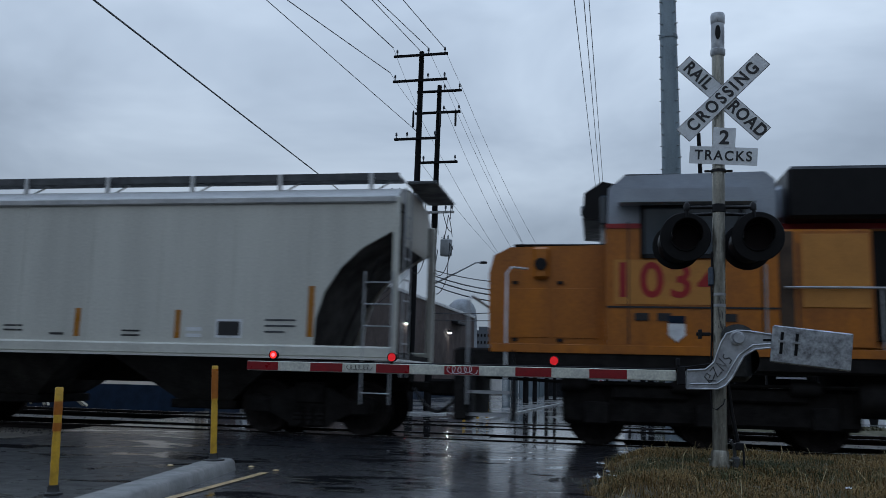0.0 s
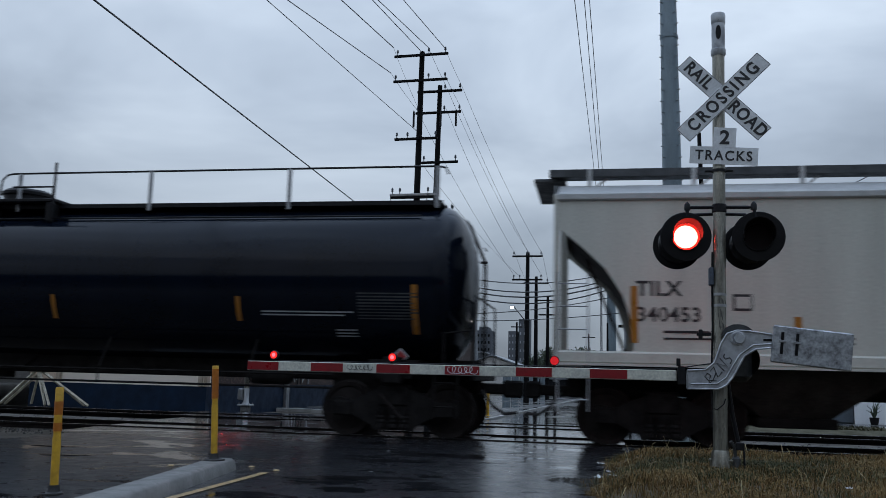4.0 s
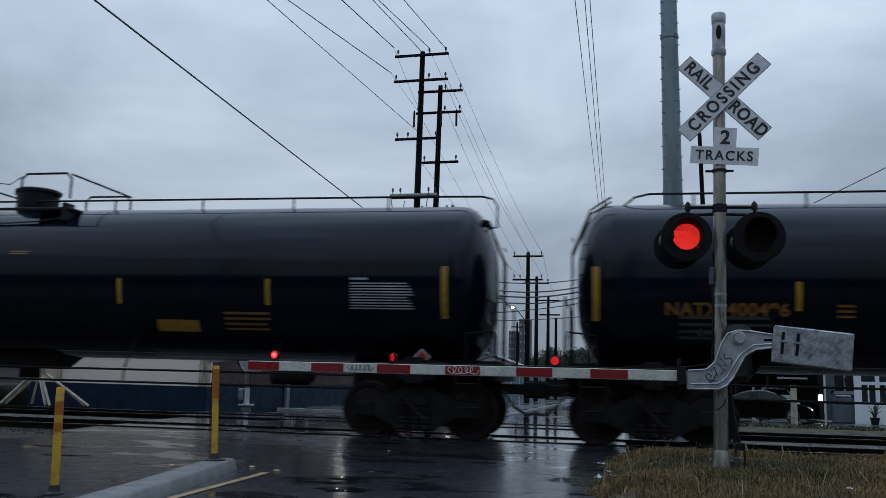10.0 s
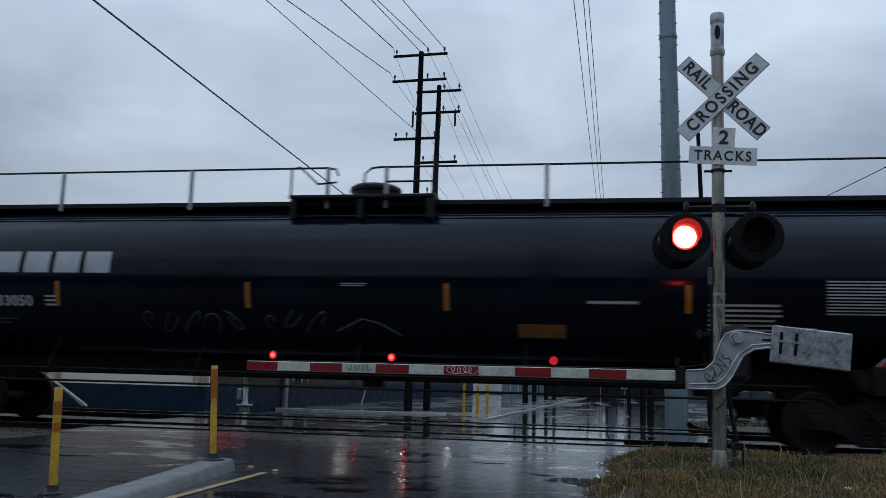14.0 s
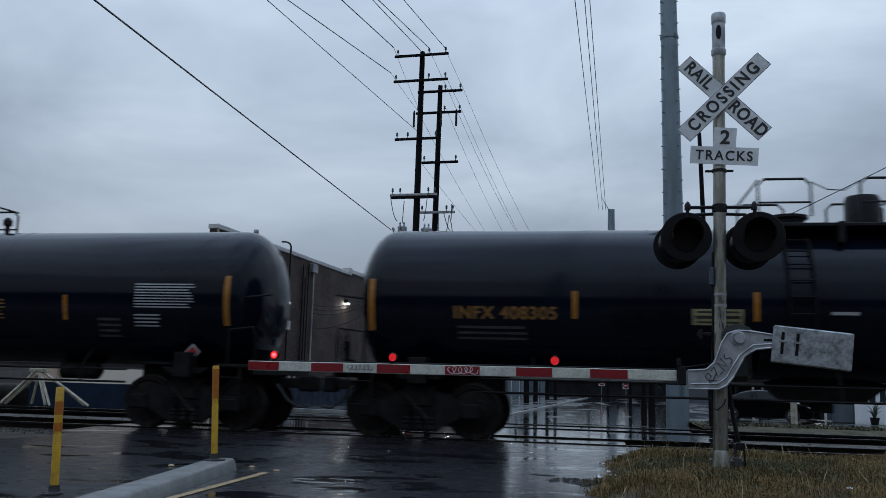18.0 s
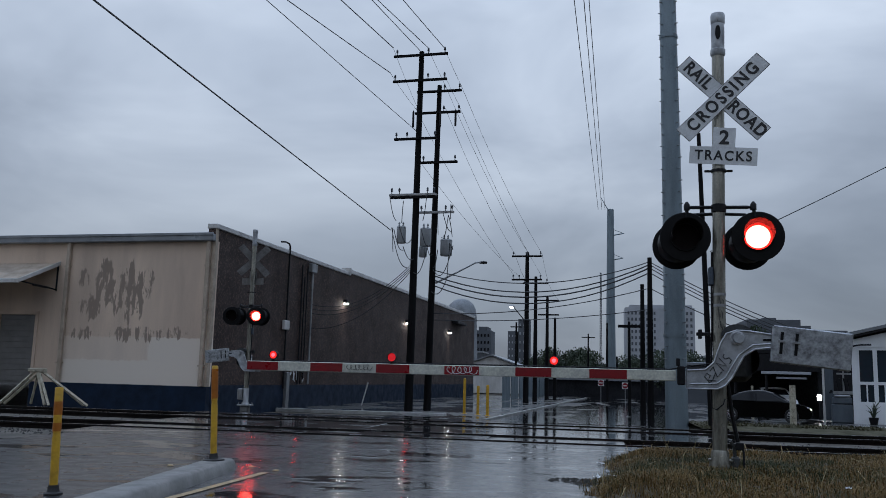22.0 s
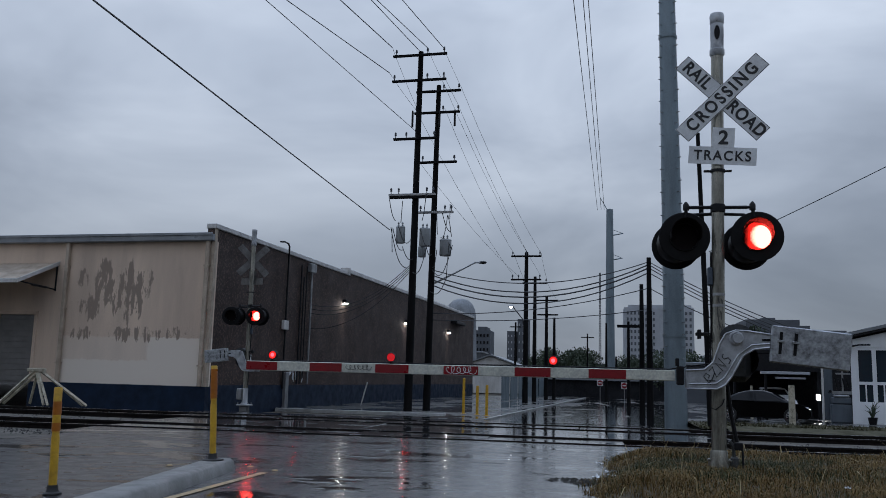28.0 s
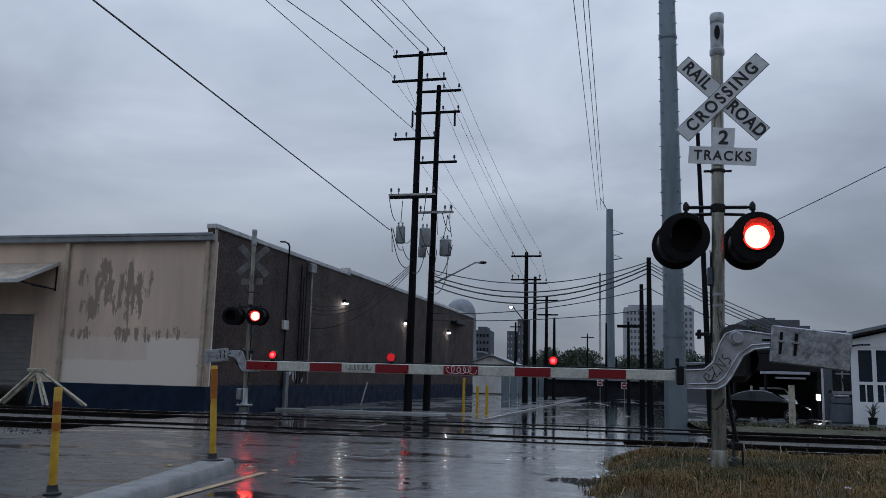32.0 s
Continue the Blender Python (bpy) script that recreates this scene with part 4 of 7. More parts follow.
# ---- warehouse ----
def peeling_wall():
    """Cream stucco over grey render: flaked patches, a repainted lower part, stains running down."""
    m = mat("peeling cream stucco", (.65, .505, .385), .7, var=.26, scale=.9, fine=25, bump=.15, streak=.2, color2=(.46, .355, .28))
    n, l = m.node_tree.nodes, m.node_tree.links
    b = n["Principled BSDF"]
    base = [x for x in n if x.type == "VALTORGB"][0]
    co = n.new("ShaderNodeTexCoord")
    sep = n.new("ShaderNodeSeparateXYZ")
    l.new(co.outputs["Object"], sep.inputs[0])

    def step(src, a, c):
        r = n.new("ShaderNodeMapRange")
        r.interpolation_type = "SMOOTHSTEP"
        r.inputs[1].default_value, r.inputs[2].default_value = a, c
        l.new(src, r.inputs[0])
        return r.outputs[0]

    def op(kind, p, q):
        r = n.new("ShaderNodeMath")
        r.operation = kind
        for i, v in enumerate((p, q)):
            if isinstance(v, (int, float)):
                r.inputs[i].default_value = v
            else:
                l.new(v, r.inputs[i])
        return r.outputs[0]

    mp = n.new("ShaderNodeMapping")
    mp.inputs["Scale"].default_value = (1.5, 1, .38)
    l.new(co.outputs["Object"], mp.inputs["Vector"])
    fl = n.new("ShaderNodeTexNoise")
    fl.inputs["Scale"].default_value, fl.inputs["Detail"].default_value, fl.inputs["Roughness"].default_value = 2.9, 8, .66
    l.new(mp.outputs[0], fl.inputs["Vector"])
    # flaking is worst in two ragged fields
    x, z = sep.outputs["X"], sep.outputs["Z"]
    def spot(cx, cz, rx, rz, k):
        dx, dz = op("MULTIPLY", op("SUBTRACT", x, cx), 1 / rx), op("MULTIPLY", op("SUBTRACT", z, cz), 1 / rz)
        d2 = op("ADD", op("MULTIPLY", dx, dx), op("MULTIPLY", dz, dz))
        return op("MULTIPLY", step(d2, 1.5, .25), k)

    field = None
    for q in ((-4.42, 4.15, .55, 1.05, 1.0), (-3.36, 3.85, .68, 1.25, 1.0), (-5.35, 4.35, .35, .5, .8), (-5.0, 3.3, .55, .55, .8), (-2.62, 4.15, .3, .7, .8), (-3.6, 2.30, .65, .34, .9), (-2.6, 2.30, .7, .32, .9), (-5.1, 2.32, .7, .26, .75), (-1.35, 2.38, .5, .26, .6)):
        field = spot(*q) if field is None else op("MAXIMUM", field, spot(*q))
    mask = step(op("ADD", fl.outputs["Fac"], op("MULTIPLY", field, .165)), .618, .655)
    mask = op("MULTIPLY", mask, step(field, .05, .25))
    # the lower part was repainted paler
    wob = op("ADD", z, op("MULTIPLY", fl.outputs["Fac"], .25))
    pale = op("MULTIPLY", step(wob, 2.36, 2.30), step(x, -6.25, -6.05))
    patch = op("MULTIPLY", op("MULTIPLY", step(x, -6.0, -5.9), step(op("ADD", x, op("MULTIPLY", fl.outputs["Fac"], .8)), -1.9, -2.1)), step(wob, 1.46, 1.52))
    mix0 = n.new("ShaderNodeMix")
    mix0.data_type = "RGBA"
    mix0.inputs[7].default_value = (.74, .655, .56, 1)
    l.new(op("MULTIPLY", pale, op("SUBTRACT", 1.0, op("MULTIPLY", patch, .55))), mix0.inputs[0])
    l.new(base.outputs[0], mix0.inputs[6])
    mix1 = n.new("ShaderNodeMix")
    mix1.data_type = "RGBA"
    mix1.inputs[7].default_value = (.29, .222, .175, 1)
    l.new(mask, mix1.inputs[0])
    l.new(mix0.outputs[2], mix1.inputs[6])
    l.new(mix1.outputs[2], b.inputs["Base Color"])
    return m


def pebble_wall(name, c1, c2, c3):
    """Dark exposed-aggregate wall: grains of several browns."""
    m = mat(name, c1, .75, var=.3, scale=.7, fine=30, bump=.4)
    n, l = m.node_tree.nodes, m.node_tree.links
    b = n["Principled BSDF"]
    base = [x for x in n if x.type == "VALTORGB"][0]
    co = n.new("ShaderNodeTexCoord")
    vo = n.new("ShaderNodeTexVoronoi")
    vo.inputs["Scale"].default_value = 22
    l.new(co.outputs["Object"], vo.inputs["Vector"])
    r = n.new("ShaderNodeValToRGB")
    r.color_ramp.elements[0].position, r.color_ramp.elements[0].color = .62, (*c2, 1)
    r.color_ramp.elements[1].position, r.color_ramp.elements[1].color = .98, (*c3, 1)
    sp = n.new("ShaderNodeSeparateColor")
    l.new(vo.outputs["Color"], sp.inputs[0])
    l.new(sp.outputs[0], r.inputs[0])
    mx = n.new("ShaderNodeMix")
    mx.data_type = "RGBA"
    mx.inputs[0].default_value = .6
    l.new(base.outputs[0], mx.inputs[6])
    l.new(r.outputs[0], mx.inputs[7])
    l.new(mx.outputs[2], b.inputs["Base Color"])
    return m


STUCCO = peeling_wall()
PEBBLE = pebble_wall("brown pebble-dash", (.057, .033, .026), (.018, .010, .008), (.15, .095, .073))

wh = thing("warehouse", pose(-13.67, 28.79, 0, 0, 0, ROAD_A), "warehouse with peeling cream front and dark brown pebble-dash side", "warehouse")
L, DEP = -46, 47
part("front_wall", Solid().box(L, -8.9, 0, .3, .5, 5.75).box(-8.9, -7.28, 0, .3, 3.0, 5.75).box(-7.28, 0, 0, .3, .5, 5.75), STUCCO, wh, "cream stucco wall with flaked grey patches")
part("front_base", Solid().box(L, -8.9, -.03, .3, LOW - .3, .5).box(-7.28, .02, -.03, .3, LOW - .3, .5), BLUEB, wh, "dark blue painted base")
part("side_wall", Solid().prism([(.3, .55), (.3, 6.22), (14.2, 6.22), (14.2, 6.34), (DEP, 6.34), (DEP, .55)], 0, .3, m=Matrix.Rotation(radians(90), 4, "Z")), PEBBLE, wh, "dark brown pebble-dash wall")
part("corner_pier", Solid().box(-.3, .0, .0, .3, 5.75, 6.22), PEBBLE, wh)
part("side_base", Solid().box(-.3, .025, .3, DEP, LOW - .3, .55), BLUEB, wh, "dark blue painted base")
part("back_wall", Solid().box(L, -.3, DEP - .3, DEP, LOW - .3, 6.0), PEBBLE, wh)
part("roof", Solid().prism([(L, 5.9), (L / 2, 6.02), (-.3, 5.9), (-.3, 5.8), (L, 5.8)], .3, DEP), ROOFM, wh, "low grey metal roof")
cap = Solid().box(-.34, .07, -.05, 14.0, 6.20, 6.38, .02).box(-.36, .09, 14.0, 14.3, 6.20, 6.60, .02).box(-.34, .07, 14.3, DEP, 6.33, 6.54, .02)
part("parapet_cap", cap, WHITEW, wh, "white metal parapet cap")
part("eaves_gutter", Solid().box(L, .02, -.22, .02, 5.72, 5.98, .03).box(L, .02, -.26, -.2, 5.92, 6.02, .01), ROOFM, wh, "grey metal eaves gutter")
for x in (-6.02, -.20):
    dp = Solid().box(x - .07, x + .07, -.16, -.02, .5, 5.8, .02)
    for z in (1.2, 3.2, 4.8):
        dp.box(x - .10, x + .10, -.17, -.0, z, z + .05)
    part("downpipe", dp, CREAM, wh, "grimy cream downpipe")
door = part("roller_door", Solid().box(-12.0, -7.28, .10, .16, .4, 3.0), DOORM, wh, "grey roller door")
for i in range(12):
    part("slat", Solid().box(-8.89, -7.30, .07, .10, .50 + i * .21, .703 + i * .21, .006), DOORM, door)
part("door_frame", Solid().box(-7.30, -7.16, -.04, .12, .5, 3.1, .01).box(-8.9, -7.16, -.04, .12, 3.0, 3.14, .01), STUCCO, wh)
part("corner_board", Solid().box(-.09, .03, -.035, .0, .5, 5.72, .006).box(.0, .03, -.03, .16, .5, 6.2, .006), CREAM, wh, "cream corner boards")
aw = Solid()
aw.v = [(x, y, z) for x in (-14, -6.46) for y, z in ((-2.10, 4.02), (-2.10, 4.08), (0, 4.96), (0, 4.90))]
aw.f = [(0, 1, 2, 3), (4, 7, 6, 5), (0, 4, 5, 1), (1, 5, 6, 2), (2, 6, 7, 3), (3, 7, 4, 0)]
awn = part("canopy", aw, CREAM, wh, "sloping metal door canopy")
ribs = Solid()
for i in range(30):
    x = -13.9 + i * .25
    ribs.add([(x + a, y, z + .03) for a in (0, .05) for y, z in ((-2.10, 4.08), (0, 4.96))], [(0, 1, 3, 2)])
tagged(part("canopy_ribs", ribs, CREAM, awn, "standing seams"), kind="stuff")
part("canopy_edge", Solid().box(-14, -6.42, -2.15, -2.11, 3.98, 4.13, .008).prism([(-2.15, 3.98), (-2.15, 4.13), (0, 5.03), (0, 4.88)], -.02, .02, m=pose(-6.43, 0, 0, 0, 0, 90) @ Matrix.Diagonal((1, -1, 1, 1))), WHITEW, awn, "pale edge trim")
part("canopy_bracket", Solid().tube([(-6.5, -.03, 3.95), (-6.5, -1.95, 4.06)], .028, 6).tube([(-6.5, -.03, 3.9), (-6.5, -.03, 4.9)], .032, 6).tube([(-6.5, -.5, 3.98), (-6.5, -1.3, 4.0)], .045, 6), DARKST, awn)
# conduits, boxes and lamps on the side wall
for y, z0, z1, r in ((6.4, .4, 6.52, .04), (7.9, .6, 5.9, .035), (8.2, .6, 5.4, .03), (8.5, .8, 5.9, .03), (9.1, .6, 5.9, .045)):
    pts = [(.08, y, z0), (.08, y, z1)]
    if z1 > 6.5:
        pts += [(.06, y - .08, z1 + .12), (.0, y - .35, z1 + .16), (.0, y - .75, z1 + .10)]
    part("conduit", Solid().tube(pts, r, 6), DARKST if y != 9.1 else STEEL, wh, "dark wall conduit")
part("meter_box", Solid().box(.02, .22, 8.7, 9.3, 5.7, 6.1, .02), STEEL, wh)
part("switch_box", Solid().box(.02, .16, 6.1, 6.6, 2.9, 3.3, .02), WHITEW, wh)
part("pipe_cover", Solid().box(.02, .18, 6.55, 6.85, LOW, 1.1, .02), STEEL, wh)
part("high_vent", Solid().box(.0, .5, 38, 41.5, 5.3, 5.55, .03), DARKST, wh)
for y, z in ((13.6, 4.72), (25.1, 4.48), (37.0, 4.55)):
    wl_ = part("wall_lamp", Solid().box(.0, .22, y - .16, y + .16, z - .02, z + .16, .03), DARKST, wh, "wall floodlight")
    part("lamp_lens", Solid().box(.03, .24, y - .12, y + .12, z - .10, z - .03, .02), LAMPW, wl_, "lit white lens")
for i, (y, z) in enumerate(((13.6, 4.6), (25.1, 4.36), (37.0, 4.43))):
    sp = new("wall_light", bpy.data.lights.new("wall_light", "SPOT"))
    sp.data.energy, sp.data.spot_size, sp.data.spot_blend, sp.data.color, sp.data.shadow_soft_size = 55, radians(50), .8, (1, .97, .92), .05
    c = Matrix.Translation((-13.67, 28.79, 0)) @ Matrix.Rotation(radians(ROAD_A), 4, "Z")
    sp.matrix_world = look(c @ Vector((.30, y, z)), c @ Vector((.16, y, z - 3)))
s = Solid()
rnd = random.Random(5)
for j in range(5):
    s.tube([(.03, 7.3 + j * .33 + rnd.uniform(-.1, .1), 1.0 + rnd.uniform(-.4, .4)) for k in range(5)], .022, 4)
part("paint_mark", s, WHITE, wh, "scribbled white paint mark")
sp_ = Solid().tube([(0, 0, 0), (.30, 0, 1.15)], .035, 6)
single("leaning_pipe", sp_, WHITEW, "pale pipe leaning against the warehouse base", "pipe", m=pose(-11.6, 42.0, LOW, 0, 0, 0))


# ---- poles and wires ----
def insulator():
    return Solid().turn([(.02, 0), (.02, .10), (.055, .12), (.055, .15), (.03, .16), (.05, .19), (.05, .22), (.02, .27), (0, .27)], seg=10)


INS_ME = insulator().mesh("insulator", HAZEDK)


def utility_pole(x, y, top, r, arms, label, lean=(0, 0), g=LOW):
    """arms: height, left end, right end, posts of the insulators along it."""
    t = thing("utility_pole", pose(x, y, g), label, "utility pole", "utility poles along the street")
    h = top - g
    part("pole", Solid().tube([(0, 0, -.3), (lean[0] * .5, lean[1] * .5, h * .5), (lean[0], lean[1], h)], r, 14, r * .62), POLEW, t, "dark creosoted timber pole")
    for z, a, b, ins, *steel in arms:
        wood = STEEL if steel else POLEW
        k = (z - g) / h
        cx, cy = lean[0] * k, lean[1] * k
        ar = part("crossarm", Solid().box(a, b, -.05, .05, -.055, .055, .012), wood, t, "", pose(cx, cy - r - .02, z - g, 0, 0, ROAD_A))
        for q in ins:
            part("insulator", INS_ME, HAZEDK, ar, "dark grey insulator", pose(q, 0, .055))
    return t


def transformer(parent, x, y, z, r=.27, h=.85):
    c = part("transformer", Solid().turn([(0, 0), (r * .9, 0), (r, .04), (r, h - .06), (r * 1.04, h - .05), (r * .95, h), (0, h + .03)], seg=20), TRANSF, parent, "grey pole transformer can", pose(x, y, z))
    part("bushing", Solid().turn([(.03, 0), (.05, .05), (.03, .10), (.05, .15), (.02, .22), (0, .22)], seg=8), TRANSF, c, "", pose(.08, 0, h))
    part("bushing", Solid().turn([(.03, 0), (.05, .05), (.03, .10), (.05, .15), (.02, .22), (0, .22)], seg=8), TRANSF, c, "", pose(-.1, 0, h))
    return c


PA = utility_pole(-8.02, 36.62, 15.78, .185, [(15.55, -1.27, 1.27, (-1.12, .36, 1.13)), (14.35, -1.27, 1.27, (-1.17, .38, 1.15)), (11.62, -1.10, .9, (-1.0, -.5, .8)), (9.05, -1.2, .95, (-1.1, -.75, .55, .85), "steel"), (8.93, -1.15, .95, ())],
                  "tall dark utility pole with crossarms and grey transformer cans", (.10, .03))
PB = utility_pole(-7.46, 37.91, 14.60, .17, [(14.26, -1.05, 1.10, (.28, 1.0)), (13.23, -1.10, 1.08, (-1.0, .28, 1.0)), (10.85, -.72, 1.02, (-.6, .9)), (8.50, -.7, .95, (-.6, .55, .85), "steel")],
                  "tall dark utility pole with crossarms and a street light arm", (.17, .03))
transformer(PA, -.55, -.1, 7.33, .205, .74)
transformer(PA, .52, .1, 7.22, .25, .80)
transformer(PB, .70, -.1, 6.95, .27, .74)
transformer(PB, -.46, .3, 6.95, .19, .48)
hang = Solid()
for x in (.28, 1.0, -1.0):
    hang.turn([(.05, -.8), (.05, -.1), (.02, 0)], seg=8, m=pose(x, -.2, 13.80))
part("hanging_insulator", hang, DARKST, PB)
for x0, z0, x1, z1, sag in ((-1.1, 9.5, -.75, 8.3, .25), (.6, 9.5, .45, 8.3, .2), (-.95, 8.0, -.2, 6.2, .5), (-.9, 8.0, -.85, 6.9, .1), (.7, 7.2, .1, 6.0, .5), (-.6, 8.05, .0, 7.5, .45), (-.85, 7.95, -.35, 7.0, .35), (.4, 7.9, .8, 7.2, .3), (-.4, 7.15, .1, 6.6, .25), (-.45, 9.2, -.5, 8.2, -.12)):
    part("jumper_wire", Solid().tube([(x0 + (x1 - x0) * k / 8, -.3, z0 + (z1 - z0) * k / 8 - sag * math.sin(math.pi * k / 8)) for k in range(9)], .018, 5), WIRE, PA)
for x0, z0, x1, z1, sag in ((.8, 8.8, .6, 7.7, .2), (.9, 7.5, .8, 5.8, -.1), (.85, 6.0, .1, 5.3, .4), (.3, 8.9, .35, 7.9, .1), (.5, 7.75, 1.05, 7.2, -.15), (1.05, 7.4, .15, 6.3, .75), (.55, 8.9, .95, 8.0, .2), (.80, 8.8, 1.0, 7.8, -.12), (.9, 8.6, .9, 9.3, 0), (.35, 7.2, .15, 6.4, .3), (-.2, 7.6, .12, 7.0, .3)):
    part("jumper_wire", Solid().tube([(x0 + (x1 - x0) * k / 8, -.3, z0 + (z1 - z0) * k / 8 - sag * math.sin(math.pi * k / 8)) for k in range(9)], .018, 5), WIRE, PB)
la = part("lamp_arm", Solid().tube([(.1, 0, 5.65), (1.2, .2, 6.25), (2.0, .32, 6.70), (2.28, .37, 6.72)], .04, 7), STEEL, PB, "street light arm")
part("lamp_head", Solid().turn([(0, -.20), (.05, -.17), (.07, .03), (.05, .17), (0, .2)], axis="x", seg=12, m=pose(2.34, .38, 6.71)), DARKST, la, "small dark street light head")

for x, y, top, r, arms, lab in (
        (-4.57, 56.13, 9.4, .19, [(9.1, -1.0, 1.0, (-.9, 0, .9)), (7.55, -1.0, 1.0, (-.9, -.5, .9))], "dark utility pole with two crossarms further down the street"),
        (-4.36, 61.32, 8.4, .17, [(7.9, -.9, .9, (-.8, .8))], "dark utility pole further down the street"),
        (-3.79, 65.93, 7.4, .16, [(7.1, -.8, .9, ()), (6.0, -.7, .9, ())], "dark utility pole further down the street"),
        (-3.33, 68.71, 6.0, .15, [], "bare dark timber pole by the street"),
        (2.03, 40.38, 5.55, .14, [], "short dark timber pole by the street"),
        (2.17, 36.92, 6.30, .15, [], "short dark timber pole carrying cables"),
        (2.24, 63.25, 5.4, .14, [(5.1, -.8, .8, ()), (5.0, -.8, .8, ())], "dark timber pole with a double crossarm"),
        (-8.38, 89.89, 7.0, .15, [(6.5, -.6, .6, ())], "dark timber pole far down the street"),
        (.85, 80.0, 6.4, .13, [], "dark timber pole far down the street"),
        (-1.0, 95.0, 6.2, .12, [(5.8, -.7, .7, ())], "dark timber pole far down the street"),
        (1.9, 88.0, 3.6, .12, [], "short dark timber pole far down the street")):
    utility_pole(x, y, top, r, arms, lab)


def steel_pole(x, y, h, r0, r1, name, label, arms=(), lean=0.0):
    t = thing(name, pose(x, y, LOW), label, "steel pole")
    part("shaft", Solid().tube([(0, 0, -.3), (lean, 0, h)], r0, 12, r1), TOWERM, t, "grey twelve-sided steel shaft")
    for z, w in arms:
        part("davit_arm", Solid().tube([(0, 0, z), (w, 0, z + .25), (w + .05, 0, z + .25)], .07, 7, .04).tube([(w, 0, z + .25), (.1, 0, z + .75)], .03, 5), TOWERM, t)
    return t


tw = steel_pole(2.88, 33.12, 27.0, .42, .25, "transmission_pole", "tall grey tapered steel transmission pole with step bolts", (), -.22)
step = Solid().tube([(0, 0, 0), (0, -.13, 0)], .022, 6).mesh("step_bolt", STEEL)
for i in range(34):
    z = 2.4 + i * .45
    rr = .42 - .17 * z / 27 - .02
    for a in ((-52, 50) if i % 2 else (-62, 35)):
        part("step_bolt", step, STEEL, tw, "", pose(rr * math.sin(radians(a)) - .22 * z / 27, -rr * math.cos(radians(a)), z, 0, 0, a))
for z in (3.2, 14.9):
    part("splice_band", Solid().turn([(.45 - .17 * z / 27, z), (.45 - .17 * z / 27, z + .12)], seg=12, m=pose(-.22 * z / 27, 0, 0)), TOWERM, tw)
steel_pole(1.39, 93.34, 20.1, .55, .36, "transmission_pole", "grey steel transmission pole far down the street", ((17.2, 1.4), (14.5, 1.3)))
part("shield_wire_arm", Solid().tube([(0, 0, 19.6), (-1.03, 0, 21.46)], .06, 6, .03), TOWERM, bpy.data.objects["transmission_pole.001"])


def sag_wire(a, b, sag, r, n=14):
    a, b = Vector(a), Vector(b)
    return [a.lerp(b, k / n) - Vector((0, 0, sag * 4 * (k / n) * (1 - k / n))) for k in range(n + 1)]


def wire(pts, r, label, group):
    return single("overhead_wire", Solid().tube(pts, r, 5, caps=False), WIRE, label, "wire", group)


def through_air(p, q, far, sag=0.0):
    """From p on through q until y = far."""
    p, q = Vector(p), Vector(q)
    d = q - p
    return sag_wire(p, p + d * ((far - p.y) / d.y), sag, 0)


G1 = "power lines over the crossing"
for p, q, r in (((-9.20, 36.36, 15.92), (-10.13, 31.18, 15.92), .016), ((-9.28, 36.36, 14.71), (-11.30, 28.41, 14.71), .014), ((-8.04, 36.50, 12.0), (-9.68, 22.71, 12.0), .010),
                ((-8.0, 36.6, 15.83), (-8.83, 31.15, 15.83), .013), ((-7.61, 36.6, 15.94), (-8.67, 31.40, 15.94), .013), ((-6.87, 36.87, 15.96), (-7.66, 31.57, 15.96), .013), ((-9.03, 36.38, 7.45), (-8.70, 12.89, 7.43), .014)):
    wire(through_air(p, q, -4), r * 1.35, "thin dark power line running overhead", G1)
for a, b, sag in (((-6.87, 36.87, 15.9), (-6.28, 38.0, 14.6), .03), ((-6.87, 36.87, 14.7), (-6.30, 38.0, 13.55), .03), ((-7.61, 36.6, 15.9), (-7.02, 38.0, 14.6), .03), ((-9.20, 36.4, 15.9), (-8.35, 38.0, 13.6), .06),
                  ((-9.28, 36.4, 14.7), (-8.40, 38.0, 13.5), .05), ((-6.28, 38.0, 14.6), (-3.6, 56.1, 9.3), .45), ((-6.30, 38.0, 13.5), (-3.6, 56.1, 7.8), .4), ((-7.02, 38.0, 14.6), (-4.57, 56.1, 9.45), .45), ((-7.0, 38.0, 13.5), (-5.4, 56.1, 9.3), .4),
                  ((-8.4, 38.0, 13.5), (-5.4, 56.1, 7.8), .4), ((-8.1, 38.0, 10.9), (-5.1, 56.1, 7.8), .3), ((-3.6, 56.1, 9.3), (-3.5, 61.3, 8.1), .1), ((-5.4, 56.1, 9.3), (-5.1, 61.3, 8.1), .1), ((-3.5, 61.3, 8.0), (-3.0, 66, 7.2), .1)):
    wire(sag_wire(a, b, sag, 0), .008, "thin dark power line between poles", G1)
G2 = "communication cables across the street"
for za, zb, sag, r in ((5.85, 6.12, .75, .022), (5.6, 6.0, .95, .028), (5.4, 5.86, 1.0, .032), (5.15, 5.66, 1.05, .028), (3.9, 5.0, .35, .02), (3.6, 4.1, .2, .018)):
    wire(sag_wire((-7.3, 37.9, za), (2.17, 36.92, zb), sag, 0), r, "dark sagging cable across the street", G2)
for za, zb, yb, sag in ((6.12, 2.9, 37.6, .25), (6.0, 2.75, 37.6, .3), (5.86, 2.6, 37.6, .3), (5.66, 2.5, 37.6, .3), (5.0, 2.3, 38, .3)):
    wire(sag_wire((2.17, 36.92, za), (9.6, yb, zb), sag, 0), .02, "dark cable down to the low building", G2)
